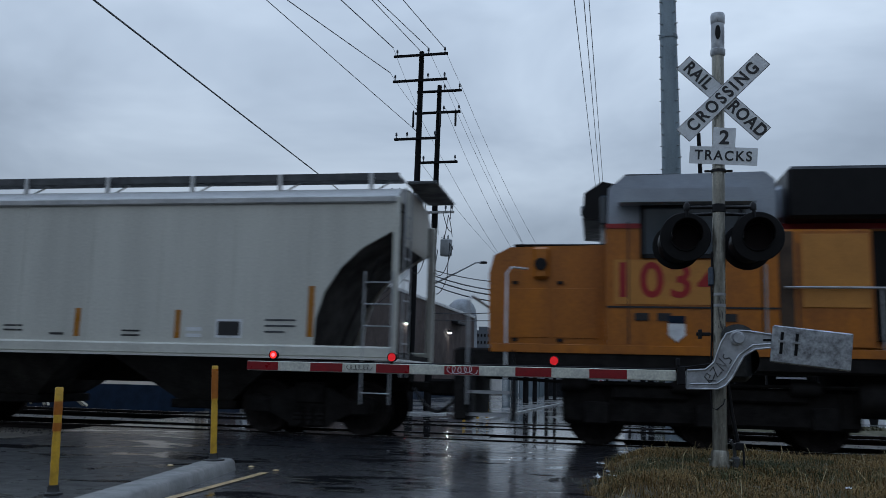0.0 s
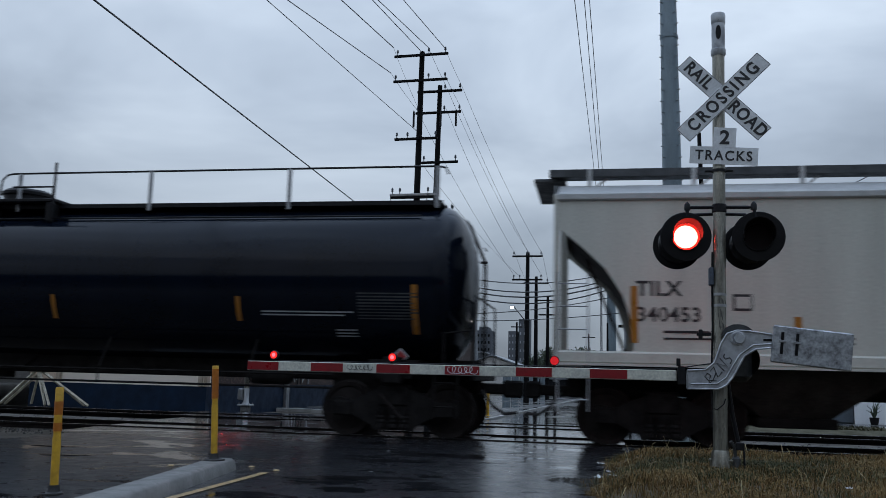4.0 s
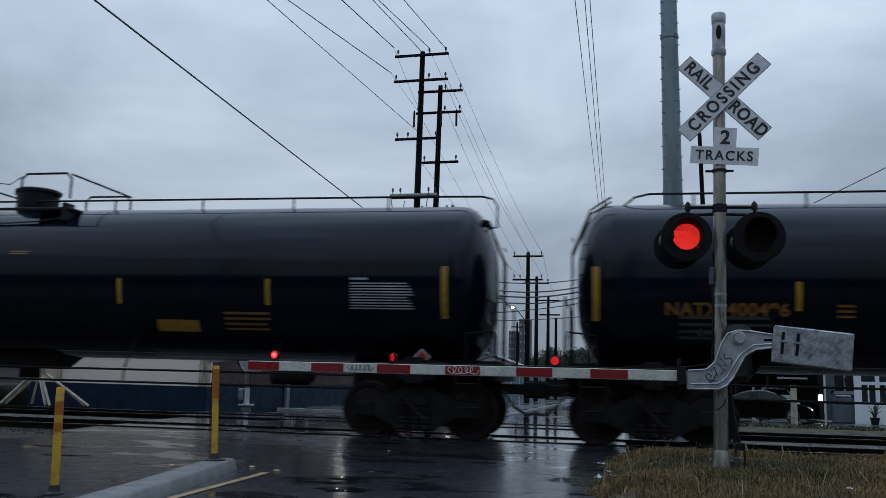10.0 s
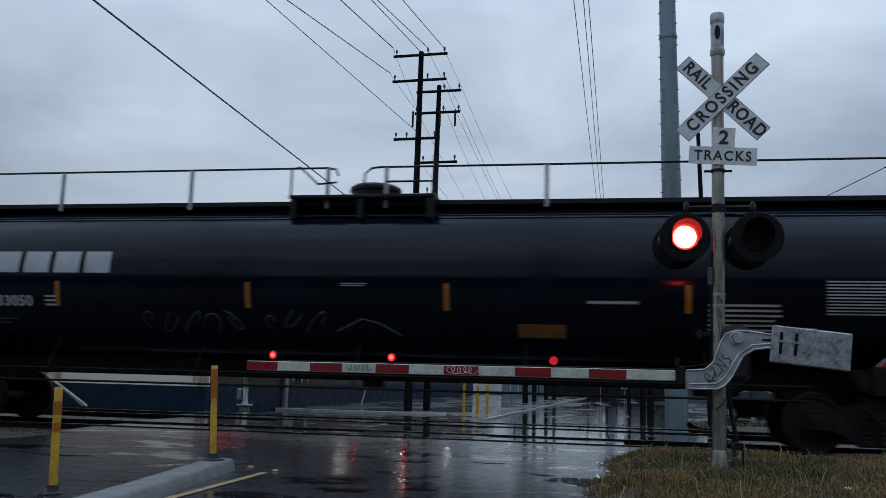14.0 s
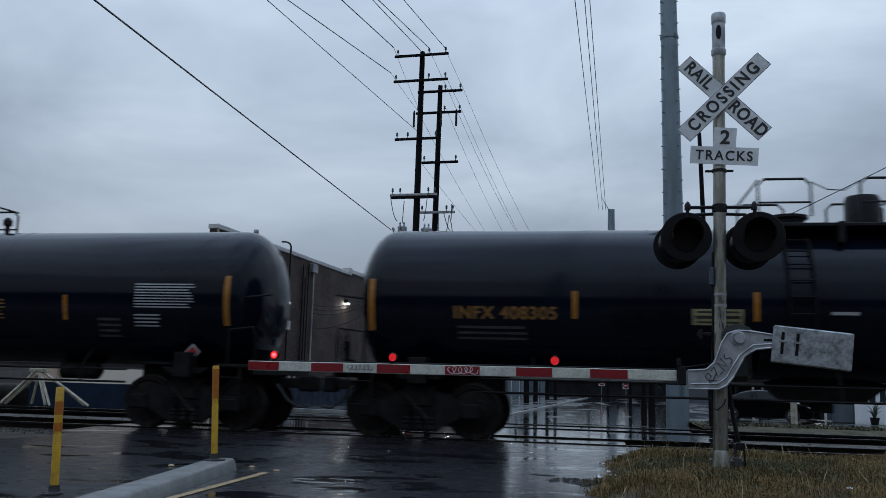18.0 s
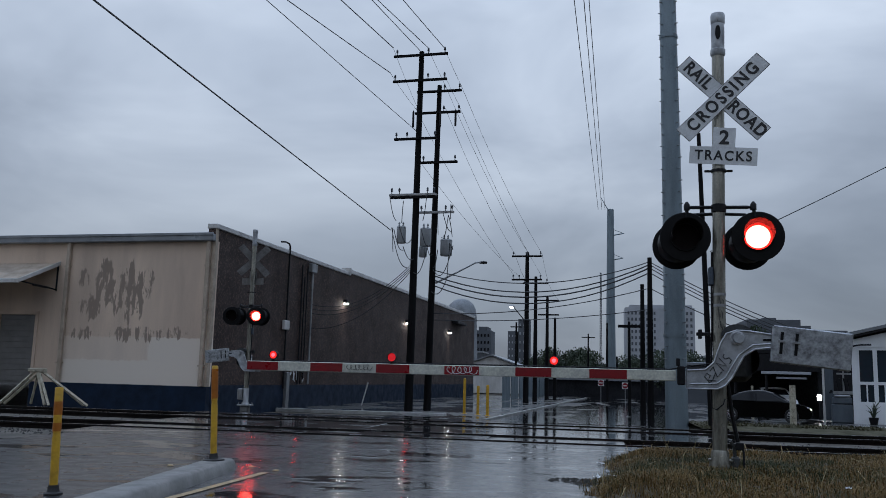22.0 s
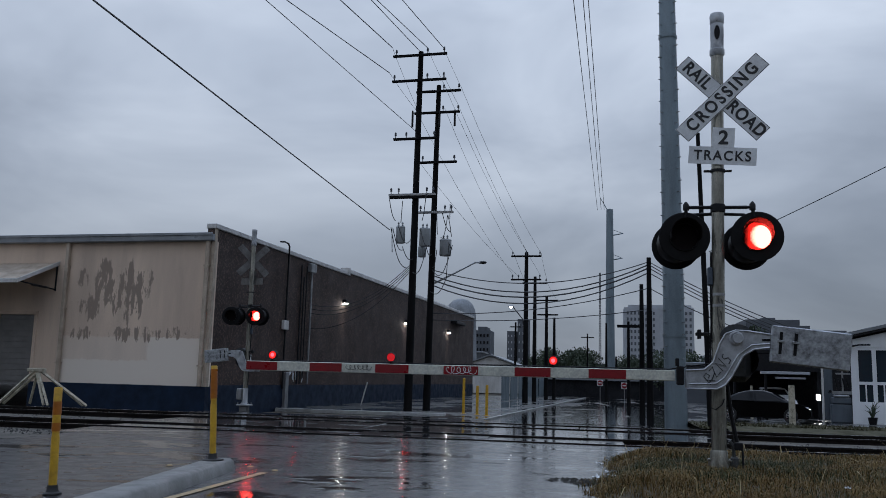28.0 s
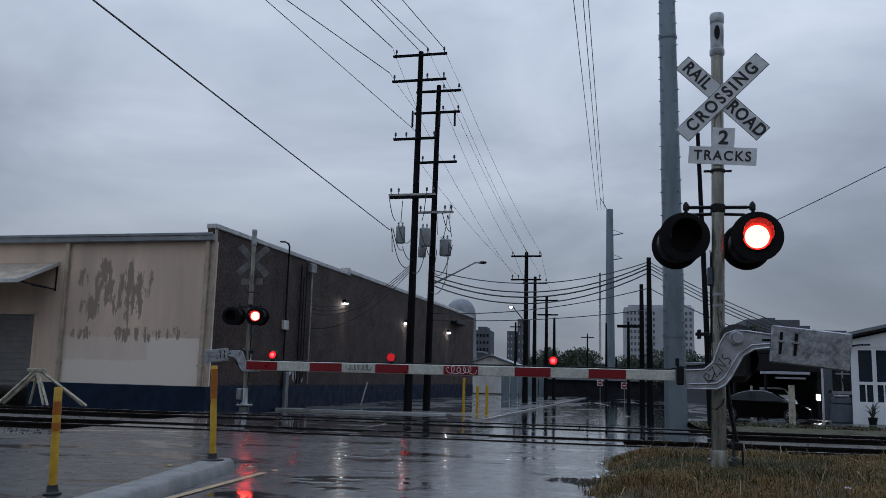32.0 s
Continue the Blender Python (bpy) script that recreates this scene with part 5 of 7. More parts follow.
for za, xb, zb in ((5.6, -12.9, 4.2), (5.5, -12.9, 4.0), (5.4, -12.9, 3.8), (5.3, -12.9, 3.1)):
    wire(sag_wire((-8.1, 36.5, za + .3), (xb, 37.6, zb), .7, 0), .016, "dark service cable to the warehouse", G2)
for p, q in (((.08, 93.3, 19.6), (-1.12, 40.27, 19.6)), ((.48, 93.3, 19.6), (-.65, 40.33, 19.6)), ((.81, 93.3, 19.6), (-.40, 40.34, 19.6))):
    wire(through_air(p, q, -4), .022, "thin dark transmission line", G1)
wire(sag_wire((3.85, 30.60, 5.61), (12.5, 31.7, 10.1), .06, 0), .016, "thin dark service wire", G1)
utility_pole(12.55, 31.75, 10.3, .14, [], "dark timber pole at the end of the service wire")
utility_pole(-15.3, -4.2, 16.2, .21, [(15.75, -2.6, 3.0, ()), (14.5, -4.3, 1.2, ()), (12.1, -.5, 3.2, ()), (7.35, -.5, 7.0, ())], "tall dark utility pole on the near side of the crossing", g=0)
steel_pole(-2.1, -4.6, 22, .5, .3, "transmission_pole", "grey steel transmission pole on the near side", ((20.5, .4), (19.0, .5), (21.2, -.45)))
utility_pole(3.80, 30.6, 9.9, .11, [], "thin leaning dark timber pole beside the signal", (-.25, .1))

# ---- low white building with large windows ----
PALE = mat("fresh white paint", (.80, .82, .84), .5, var=.08, scale=1.5, fine=30, bump=.05, streak=.3)
wb = thing("white_building", pose(10.95, 40.0, LOW, 0, 0, -16), "low white building with large dark windows and a shallow roof", "building")
gable = [(-.1, 3.26), (6, 3.26), (6, 5.02), (-.1, 3.58)]
part("wall", Solid().box(-.1, 6, 0, .25, 0, .86), PALE, wb, "white painted wall")
part("gable", Solid().prism(gable, 0, .25), PALE, wb, "white painted gable")
for xa, xb_ in ((-.1, .13), (5.72, 6)):
    part("corner_pier", Solid().box(xa, xb_, 0, .25, .86, 3.26), PALE, wb)
part("side_wall", Solid().box(-.1, .15, .25, 9, 0, 3.58), PALE, wb)
part("side_wall", Solid().box(5.8, 6, .25, 9, 0, 5.0), PALE, wb)
part("back_wall", Solid().box(.15, 5.8, 8.8, 9, 0, 3.26), PALE, wb)
part("gable", Solid().prism(gable, 8.75, 9), PALE, wb)
for i in range(8):
    x = .13 + i * .699
    wn_ = part("window", Solid().box(x, x + .07, .03, .2, .86, 3.26).box(x + .60, x + .699, .03, .2, .86, 3.26).box(x + .07, x + .60, .03, .2, 3.14, 3.26).box(x + .07, x + .60, .03, .2, .86, .93)
               .box(x + .07, x + .60, .03, .2, 1.66, 1.79).box(x + .30, x + .36, .03, .2, .93, 1.66), PALE, wb, "white window frame")
    part("pane", Solid().box(x + .07, x + .60, .12, .13, 1.79, 3.14), GLASSD, wn_, "dark glass")
    part("pane", Solid().box(x + .07, x + .30, .12, .13, .93, 1.66), GLASSD, wn_, "dark glass")
    part("pane", Solid().box(x + .36, x + .60, .12, .13, .93, 1.66), GLASSD, wn_, "dark glass")
part("roof", Solid().prism([(-.27, 3.62), (-.27, 3.72), (6.5, 5.32), (6.5, 5.22)], -.25, 9.4), DARKST, wb, "dark roof edge with an overhang")
crest = Solid().prism([(-.27, 3.73), (-.27, 3.86), (6.5, 5.46), (6.5, 5.33)], -.28, 9.4)
for i in range(45):
    x, z = -.25 + i * .15, 3.84 + i * .15 * .2363
    crest.box(x, x + .08, -.29, 9.4, z, z + .055, .01)
tagged(part("roof_sheet", crest, ROOFM, wb, "corrugated grey roof sheeting"), kind="stuff")
part("bracket_lamp", Solid().tube([(-.05, -.1, 3.3), (.3, -.4, 3.35), (.7, -.45, 3.35)], .04, 6), DARKST, wb)
CABM = mat("dark cabinet paint", (.085, .105, .125), .5, var=.3, scale=2, bump=.05, streak=.3)
ub = thing("switch_cabinet", pose(9.6, 40.4, LOW, 0, 0, -8), "grey outdoor electrical cabinet with conduits", "electrical cabinet")
part("cabinet_body", Solid().box(.47, 1.30, 0, .6, 0, .78, .03), CABM, ub)
part("cabinet_top", Solid().box(.50, 1.29, 0, .5, .80, 1.10, .05), CABM, ub)
part("lid", Solid().box(.58, 1.22, -.02, .4, 1.08, 1.20, .04), STEEL, ub, "grey weather cover")
for i in range(4):
    x = .72 + i * .15
    part("conduit", Solid().tube([(x + .05, .2, 1.15), (x + .04, .18, 1.55), (x, .12, 1.72), (x - .05, .10, 1.92)], .032, 6), DARKST, ub, "dark bent conduit")
part("conduit_bar", Solid().box(.72, 1.30, .15, .25, 2.08, 2.15).box(.55, 1.36, .15, .25, 1.22, 1.36, .01).box(.95, 1.02, .2, .25, 1.3, 2.6), STEEL, ub)
part("valve", Solid().turn([(0, -.1), (.06, -.1), (.06, .1), (0, .1)], axis="y", seg=10, m=pose(.46, .1, 1.34)).box(.38, .46, .05, .15, 1.25, 1.32, .01), DARKST, ub)
part("panel_back", Solid().box(.17, .26, .55, .65, 0, 2.9, .01), WHITEW, ub, "white end post")
part("backboard", Solid().box(.28, .62, .56, .62, .1, 2.5, .01), CABM, ub, "blue-grey backing board")
pl = thing("potted_plant", pose(11.42, 39.25, LOW), "small dark spiky plant in a pot by the white wall", "plant")
part("pot", Solid().turn([(.14, 0), (.20, .3), (.18, .3), (0, .27)], seg=14), DARKST, pl)
lv = Solid()
for i in range(14):
    a, h = i * 2.4, .35 + .2 * (i % 3)
    lv.tube([(0, 0, .25), (.12 * math.cos(a), .12 * math.sin(a), .25 + h * .7), (.3 * math.cos(a), .3 * math.sin(a), .25 + h)], .03, 4, .004)
part("leaves", lv, LEAF, pl)

# ---- parked car ----
def car(m, paint=CARPAINT, label="parked black sedan with alloy wheels on the far yard"):
    t = thing("car", m, label, "car", "cars in the yard")
    low = [(-2.35, .32), (-2.38, .62), (-2.30, .86), (-1.55, .96), (1.15, .93), (2.0, .80), (2.32, .62), (2.36, .36), (2.2, .22), (-2.2, .22)]
    b = Solid()
    for k, (y, zs) in enumerate(((-.86, .94), (-.90, 1.0), (.90, 1.0), (.86, .94))):
        b.v += [(x * (1 if k in (1, 2) else .985), y, z * zs + (1 - zs) * .5) for x, z in low]
    n = len(low)
    for k in range(3):
        for i in range(n):
            b.f.append((k * n + i, k * n + (i + 1) % n, (k + 1) * n + (i + 1) % n, (k + 1) * n + i))
    b.f += [tuple(range(n)), tuple(range(3 * n, 4 * n))]
    part("body", b, paint, t, "glossy painted body", smooth=40)
    line = [(-1.98, .95), (-1.72, 1.03), (-1.40, 1.17), (-1.05, 1.31), (-.65, 1.40), (-.2, 1.44), (.2, 1.425), (.55, 1.34), (.90, 1.17), (1.15, 1.03), (1.36, .93)]

    def rim(z):
        return .83 - max(0, z - .93) * .46

    shell = Solid()
    for x, z in line:
        shell.v += [(x, -.83, .90), (x, -rim(z), z - .035), (x, -rim(z) + .10, z), (x, 0, z + .02), (x, rim(z) - .10, z), (x, rim(z), z - .035), (x, .83, .90)]
    for k in range(len(line) - 1):
        for i in range(6):
            shell.f.append((k * 7 + i, k * 7 + i + 1, k * 7 + i + 8, k * 7 + i + 7))
    part("cabin", shell, paint, t, "smooth arched roof and pillars", smooth=60)
    for sy in (-1, 1):
        for pane in ([(-1.45, .98), (-1.25, 1.14), (-.95, 1.28), (-.55, 1.36), (-.28, 1.38), (-.24, .98)], [(-.16, .98), (-.20, 1.38), (.15, 1.365), (.48, 1.29), (.78, 1.14), (1.0, .98)]):
            w_ = Solid()
            w_.v = [(x, sy * (rim(z) + .012), z - .01) for x, z in pane] + [(x, sy * (rim(z) - .03), z - .01) for x, z in pane]
            n_ = len(pane)
            w_.f = [tuple(range(n_)), tuple(range(n_, 2 * n_))] + [(i, (i + 1) % n_, (i + 1) % n_ + n_, i + n_) for i in range(n_)]
            part("side_window", w_, CARGLASS, t, "tinted side window")
    for q in (((.62, 1.315), (1.10, 1.06)), ((-1.10, 1.30), (-1.62, 1.08))):
        w_ = Solid()
        w_.v = [(x, sy * (rim(z) - .14), z + .022 + e) for x, z in q for sy in (-1, 1) for e in (0, .012)]
        w_.f = [(0, 2, 6, 4), (1, 5, 7, 3), (0, 4, 5, 1), (2, 3, 7, 6), (0, 1, 3, 2), (4, 6, 7, 5)]
        part("windscreen", w_, CARGLASS, t, "dark tinted windscreen")
    for x in (-1.42, 1.42):
        for y, sg in ((-.85, -1), (.85, 1)):
            w = part("wheel", Solid().turn([(.20, -.09), (.31, -.10), (.33, -.06), (.33, .06), (.31, .10), (.20, .09)], axis="y", seg=22), TYRE, t, "black tyre", pose(x, y, .33))
            r = Solid()
            for k in range(10):
                r.box(-.02, .02, -.105, -.085, .04, .21, .004, m=Matrix.Rotation(radians(k * 36), 4, "Y"))
            r.turn([(.20, -.105), (.22, -.10), (.21, -.07)], axis="y", seg=22)
            part("rim", r, RIM, w, "ten-spoke alloy rim", pose(0, 0, 0, 0, 0, 0 if sg < 0 else 180))
    part("headlight", Solid().box(2.06, 2.25, -.80, -.50, .62, .74, .03), RIM, t)
    part("tail_light", Solid().box(-2.40, -2.25, -.85, -.55, .68, .80, .03), RED, t)
    return t


car(pose(6.82, 38.45, LOW, 0, 0, -14) @ Matrix.Diagonal((.83, .92, .91, 1)))
car(pose(8.95, 47.3, LOW, 0, 0, -94), WHITECAR, "white car parked under the dark shed roof")
for x, y, h, r in ((7.67, 36.64, 1.55, .13), (6.9, 41.2, 1.5, .06), (8.6, 41.0, 1.5, .06)):
    single("timber_post", Solid().tube([(0, 0, -.2), (0, 0, h)], r, 10, r * .9), TIMBERW, "weathered pale timber post standing in the verge", "post", "posts by the yard", m=pose(x, y, LOW))
ls = thing("yard_lamp", pose(9.1, 43.5, 1.2), "small lit white lamp in the dark yard", "lamp")
part("lamp_box", Solid().box(-.12, .12, 0, .08, -.16, .16, .02), DARKST, ls)
part("lamp_glass", Solid().box(-.09, .09, -.02, 0, -.13, .13), LAMPW, ls, "lit white glass")
ls.location = (10.4, 43.9, .57)
part("lamp_stem", Solid().box(-.03, .03, .02, .06, -1.2, -.2), DARKST, ls)

# ---- timber track stop ----
ts = thing("track_stop", pose(-17.35, 24.6, -.12) @ Matrix.Diagonal((.62, .62, .62, 1)), "weathered white timber trestle standing beside the far track", "track stop")
for a, b in (((-1.75, -.4, 0), (-.1, 0, 1.75)), ((-.7, .6, 0), (-.05, .1, 1.75)), ((.85, -.5, 0), (-.1, 0, 1.75)), ((1.15, -.6, 0), (.0, 0, 1.75)), ((2.75, .2, 0), (.05, 0, 1.75)), ((-1.55, -.3, 0), (.1, .1, 1.7)), ((2.3, .6, 0), (.1, .1, 1.7))):
    part("beam", Solid().tube([a, b], .075, 4), TIMBERW, ts, "weathered white timber beam")
part("cap_beam", Solid().box(-.5, .4, -.15, .15, 1.62, 1.80, .02), TIMBERW, ts)


# ---- the distance ----
def windows(parent, x0, x1, z0, z1, nx, nz, material, w=.6, h=.55):
    for i in range(nx):
        for j in range(nz):
            cx, cz = x0 + (x1 - x0) * (i + .5) / nx, z0 + (z1 - z0) * (j + .5) / nz
            dx, dz = (x1 - x0) / nx * w / 2, (z1 - z0) / nz * h / 2
            part("window", Solid().box(cx - dx, cx + dx, -.12, .05, cz - dz, cz + dz), material, parent)


hr = thing("apartment_tower", pose(18.5, 266, LOW), "pale high-rise block with rows of windows in the distance", "building")
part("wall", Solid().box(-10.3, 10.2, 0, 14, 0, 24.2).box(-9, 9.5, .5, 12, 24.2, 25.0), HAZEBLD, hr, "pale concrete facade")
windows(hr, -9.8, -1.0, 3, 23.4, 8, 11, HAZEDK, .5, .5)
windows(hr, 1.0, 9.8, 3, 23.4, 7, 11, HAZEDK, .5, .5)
gp = thing("parking_garage", pose(24.5, 127, LOW), "dark stepped flat-roofed building beyond the yard", "building")
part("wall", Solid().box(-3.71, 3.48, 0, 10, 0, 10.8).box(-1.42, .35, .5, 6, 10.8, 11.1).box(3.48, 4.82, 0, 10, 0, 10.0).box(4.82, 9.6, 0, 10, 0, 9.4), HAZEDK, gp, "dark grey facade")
windows(gp, -3.5, 4.6, 3.5, 9.2, 8, 3, BLACK, .7, .4)
for x, y, w, h in ((-29.3, 300, 3.2, 18.3), (-25.4, 301, 4.0, 22.6)):
    ob = thing("office_block", pose(x, y, LOW), "dark narrow high-rise in the distance", "building", "far high-rises")
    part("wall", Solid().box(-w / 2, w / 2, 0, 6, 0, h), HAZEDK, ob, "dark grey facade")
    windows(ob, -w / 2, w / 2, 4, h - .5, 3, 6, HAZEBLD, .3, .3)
SILOM = mat("stained grey silo", (.24, .255, .27), .7, var=.4, scale=.5, fine=6, bump=0, color2=(.13, .14, .15))
dm = thing("storage_silo", pose(-16.9, 109, LOW), "pale round-shouldered silo behind the warehouse", "silo")
part("shell", Solid().turn([(1.95, 0), (1.95, 9.3), (1.85, 10.2), (1.55, 10.9), (1.0, 11.4), (.45, 11.62), (0, 11.68)], seg=24, m=pose(0, 0, 0, 0, -2, 0)), SILOM, dm)
ob = thing("office_block", pose(-13.0, 160, LOW), "dark grey building behind the gabled shed", "building", "far high-rises")
part("wall", Solid().box(-9.6, -6.6, 0, 6, 0, 10.5).box(-9.0, -7.4, .2, 6, 10.5, 11.2), HAZEDK, ob, "dark grey facade")
windows(ob, -9.4, -6.8, 5, 10.2, 4, 4, BLACK, .5, .4)
gs = thing("gabled_shed", pose(-11.2, 92, LOW), "white gabled shed beside the street", "shed")
part("wall", Solid().prism([(-2.6, 0), (-2.6, 3.0), (0, 3.9), (2.6, 3.0), (2.6, 0)], 0, 14), WHITEW, gs, "off-white wall")
part("roof", Solid().prism([(-2.9, 2.95), (0, 3.98), (2.9, 2.95), (2.9, 3.08), (0, 4.12), (-2.9, 3.08)], -.3, 14.3), ROOFM, gs, "grey metal roof")
# the yard wall's shade is put into this near-black colour
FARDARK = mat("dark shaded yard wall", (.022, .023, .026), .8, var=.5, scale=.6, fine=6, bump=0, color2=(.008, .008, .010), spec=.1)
fg = thing("low_fence", pose(0, 0, 0), "grey sheet fence along the far pavement", "fence")
for i in range(9):
    y = 62 + i * 3.4
    x = road_mid(y) - 8.3 + i * .1
    part("panel", Solid().box(-.03, .03, 0, 3.3, LOW, 1.25 + .2 * (i % 2), .005), TOWERM, fg, "", pose(x, y, 0, 0, 0, ROAD_A))
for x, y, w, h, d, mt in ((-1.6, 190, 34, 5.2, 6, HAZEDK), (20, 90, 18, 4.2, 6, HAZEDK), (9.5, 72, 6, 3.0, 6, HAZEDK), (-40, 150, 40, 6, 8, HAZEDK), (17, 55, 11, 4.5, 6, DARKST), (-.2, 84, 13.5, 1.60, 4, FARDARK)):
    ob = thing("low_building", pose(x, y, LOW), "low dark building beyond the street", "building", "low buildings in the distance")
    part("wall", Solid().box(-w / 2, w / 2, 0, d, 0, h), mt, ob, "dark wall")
    part("roof", Solid().box(-w / 2 - .3, w / 2 + .3, -.3, d + .3, h, h + .25, .03), ROOFM, ob)
# unseen block added behind the camera to darken low reflections in the tanks
ob = thing("low_building", pose(6, -34, 0), "long plain dark block added unseen behind the camera", "building", "low buildings in the distance")
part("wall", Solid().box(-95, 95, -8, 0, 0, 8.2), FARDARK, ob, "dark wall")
part("roof", Solid().box(-95.4, 95.4, -8.4, .4, 8.2, 8.5, .03), ROOFM, ob)
sd = thing("open_shed", pose(8.6, 46.5, LOW), "dark open-fronted shed with a pale fascia behind the car", "shed")
part("roof", Solid().box(-1.9, 2.4, -1.0, 6, 3.1, 3.35, .04), DARKST, sd)
part("fascia", Solid().box(-.54, 1.82, -1.06, -1.0, 2.10, 2.24, .01), HAZEBLD, sd, "pale fascia strip")
part("beam", Solid().box(.20, 1.64, -.9, -.8, 1.87, 1.97, .01), HAZEBLD, sd, "pale lower beam")
part("valance", Solid().box(-1.9, 2.4, -1.0, -.9, 2.26, 3.1, .01), DARKST, sd)
part("back_wall", Solid().box(-1.9, 2.4, 5.8, 6, 0, 3.1), BLACK, sd)
part("side_wall", Solid().box(2.2, 2.4, -.8, 5.8, 0, 3.1), DARKST, sd)
for x in (-1.8, -.3):
    part("post", Solid().box(x, x + .12, -.8, -.68, 0, 3.1, .01), DARKST, sd)


def tree(x, y, h, w, seed):
    t = thing("tree", pose(x, y, LOW), "dark round-crowned tree in the distance", "tree", "trees in the distance")
    tr = Solid().tube([(0, 0, 0), (.1, 0, h * .5)], h * .05, 7, h * .025)
    rnd = random.Random(seed)
    for k in range(4):
        a = k * 1.6
        tr.tube([(.05, 0, h * .3), (w * .25 * math.cos(a), w * .25 * math.sin(a), h * .65)], h * .02, 5, h * .01)
    part("trunk", tr, POLEW, t)
    cr = Solid()
    for k in range(4200):
        a, u, q = rnd.uniform(0, 6.283), rnd.uniform(-1, 1), rnd.random() ** .4
        lump = 1 + .22 * math.sin(3 * a + seed) + .15 * math.sin(5 * u + seed)
        c = Vector((math.cos(a) * math.sqrt(1 - u * u) * q * w / 2 * lump, math.sin(a) * math.sqrt(1 - u * u) * q * w / 2, h * .66 + u * q * h * .36 * lump))
        z = rnd.uniform(.08, .20) * h / 5
        ax = Euler((rnd.uniform(0, 3), rnd.uniform(0, 3), rnd.uniform(0, 3))).to_matrix()
        cr.add([c + ax @ Vector(p) for p in ((z, 0, 0), (0, z * .6, 0), (-z, 0, 0), (0, -z * .6, 0))], [(0, 1, 2, 3)])
    me = bpy.data.meshes.new("crown")
    me.from_pydata(cr.v, [], cr.f)
    me.materials.append(LEAF)
    part("crown", me, LEAF, t)
    return t


for i, (x, y, h, w) in enumerate(((-2.8, 150, 7.2, 6.2), (.2, 158, 4.8, 4.5), (-8.1, 150, 6.6, 3.2), (-9, 170, 7, 7), (5.3, 150, 5.6, 5), (10, 60, 5.2, 3.2), (6.5, 75, 4.4, 4.5), (14, 170, 6, 7), (-2.8, 140, 5, 4), (-13, 180, 6, 6))):
    tree(x, y, h, w, i)


def street_sign(x, y, h, label):
    t = thing("street_sign", pose(x, y, LOW), label, "road sign", "road signs down the street")
    part("post", Solid().tube([(0, 0, 0), (0, 0, h)], .03, 6), STEEL, t)
    pl_ = part("plate", Solid().box(-.25, .25, -.04, -.02, h - .50, h, .004), WHITE, t, "white sign plate")
    part("disc", Solid().turn([(0, -.05), (.22, -.05), (.22, -.04)], axis="y", seg=18, m=pose(0, 0, h - .25)), RED, pl_, "red disc")
    part("bar", Solid().box(-.15, .15, -.056, -.051, h - .29, h - .21), WHITE, pl_)


street_sign(.27, 74, 1.66, "white square sign with a red disc beside the street")
street_sign(2.14, 70, 1.49, "white square sign with a red disc beside the street")
sl = thing("street_lamp", pose(-8.0, 78.8, LOW), "lit white street lamp on a bent arm", "street lamp")
part("pole", Solid().tube([(1.5, 0, 0), (1.5, 0, 5.6), (1.3, 0, 7.0), (.4, 0, 8.1)], .07, 7, .04), DARKST, sl)
hd = part("lamp_head", Solid().turn([(0, -.25), (.12, -.2), (.16, .15), (0, .28)], axis="x", seg=10, m=pose(.2, 0, 8.15)), STEEL, sl)
part("lamp_lens", Solid().turn([(0, -.16), (.14, -.12), (.2, .0)], axis="z", seg=12, m=pose(.2, -.05, 8.12)), LAMPS, hd, "lit white lens")

# lattice radio mast far off
rm = thing("radio_mast", pose(.95, 260, LOW), "thin lattice radio mast in the distance", "radio mast")
for dx, dy in ((-.35, 0), (.35, 0), (0, .6)):
    part("leg", Solid().tube([(dx, dy, 0), (dx * .5, dy * .5, 34)], .07, 4), HAZEDK, rm)
lat = Solid()
for k in range(34):
    q = .35 * (1 - .5 * k / 34)
    lat.tube([(-q, 0, k), (q, 0, k + 1)], .05, 4).tube([(q, 0, k), (-q, 0, k + 1)], .05, 4)
part("lattice", lat, HAZEDK, rm)


# ---- the train ----
TRACK_Y = (RAIL_Y[0] + RAIL_Y[1]) / 2
TANKM = mat("black tank paint", (.0030, .0056, .0120), .12, var=.35, scale=1.1, fine=18, bump=.02, streak=.35, rvar=.05, color2=(.002, .0034, .007), spec=.19)
UNDER = mat("grimy black underframe", (.013, .0115, .011), .8, var=.4, scale=5, bump=.3, spec=.15)
WHEELM = mat("brown-black wheel", (.018, .014, .013), .7, .0, var=.4, scale=5, bump=.2, spec=.18)
HOPM = mat("grey hopper paint", (.56, .555, .495), .50, var=.14, scale=.9, fine=25, bump=.06, streak=.12, color2=(.40, .395, .35))
HOPROOF = mat("grey hopper roof", (.48, .48, .47), .5, var=.2, scale=1.5, fine=25, bump=.06)
# grime plus the shade under the sloped ends and bays, both in the colour
HOPDIRTSHADE = mat("grimy shaded grey bay", (.048, .044, .040), .7, var=.4, scale=2, fine=25, bump=.1, color2=(.018, .016, .015), spec=.15)
HOPDARK = mat("dark running board", (.075, .08, .085), .6, .3, var=.3, scale=4, bump=.2)
LOCOY = mat("loco yellow", (.39, .126, .009), .45, var=.32, scale=1.3, fine=20, bump=.04, streak=.4, color2=(.22, .068, .007))
LOCOYL = mat("loco pale panel", (.47, .20, .035), .5, var=.15, scale=2, bump=.03)
LOCOG = mat("loco grey", (.30, .33, .37), .45, var=.15, scale=1.5, bump=.03)
LOCOR = mat("loco red", (.30, .012, .014), .42, var=.1, bump=.0)
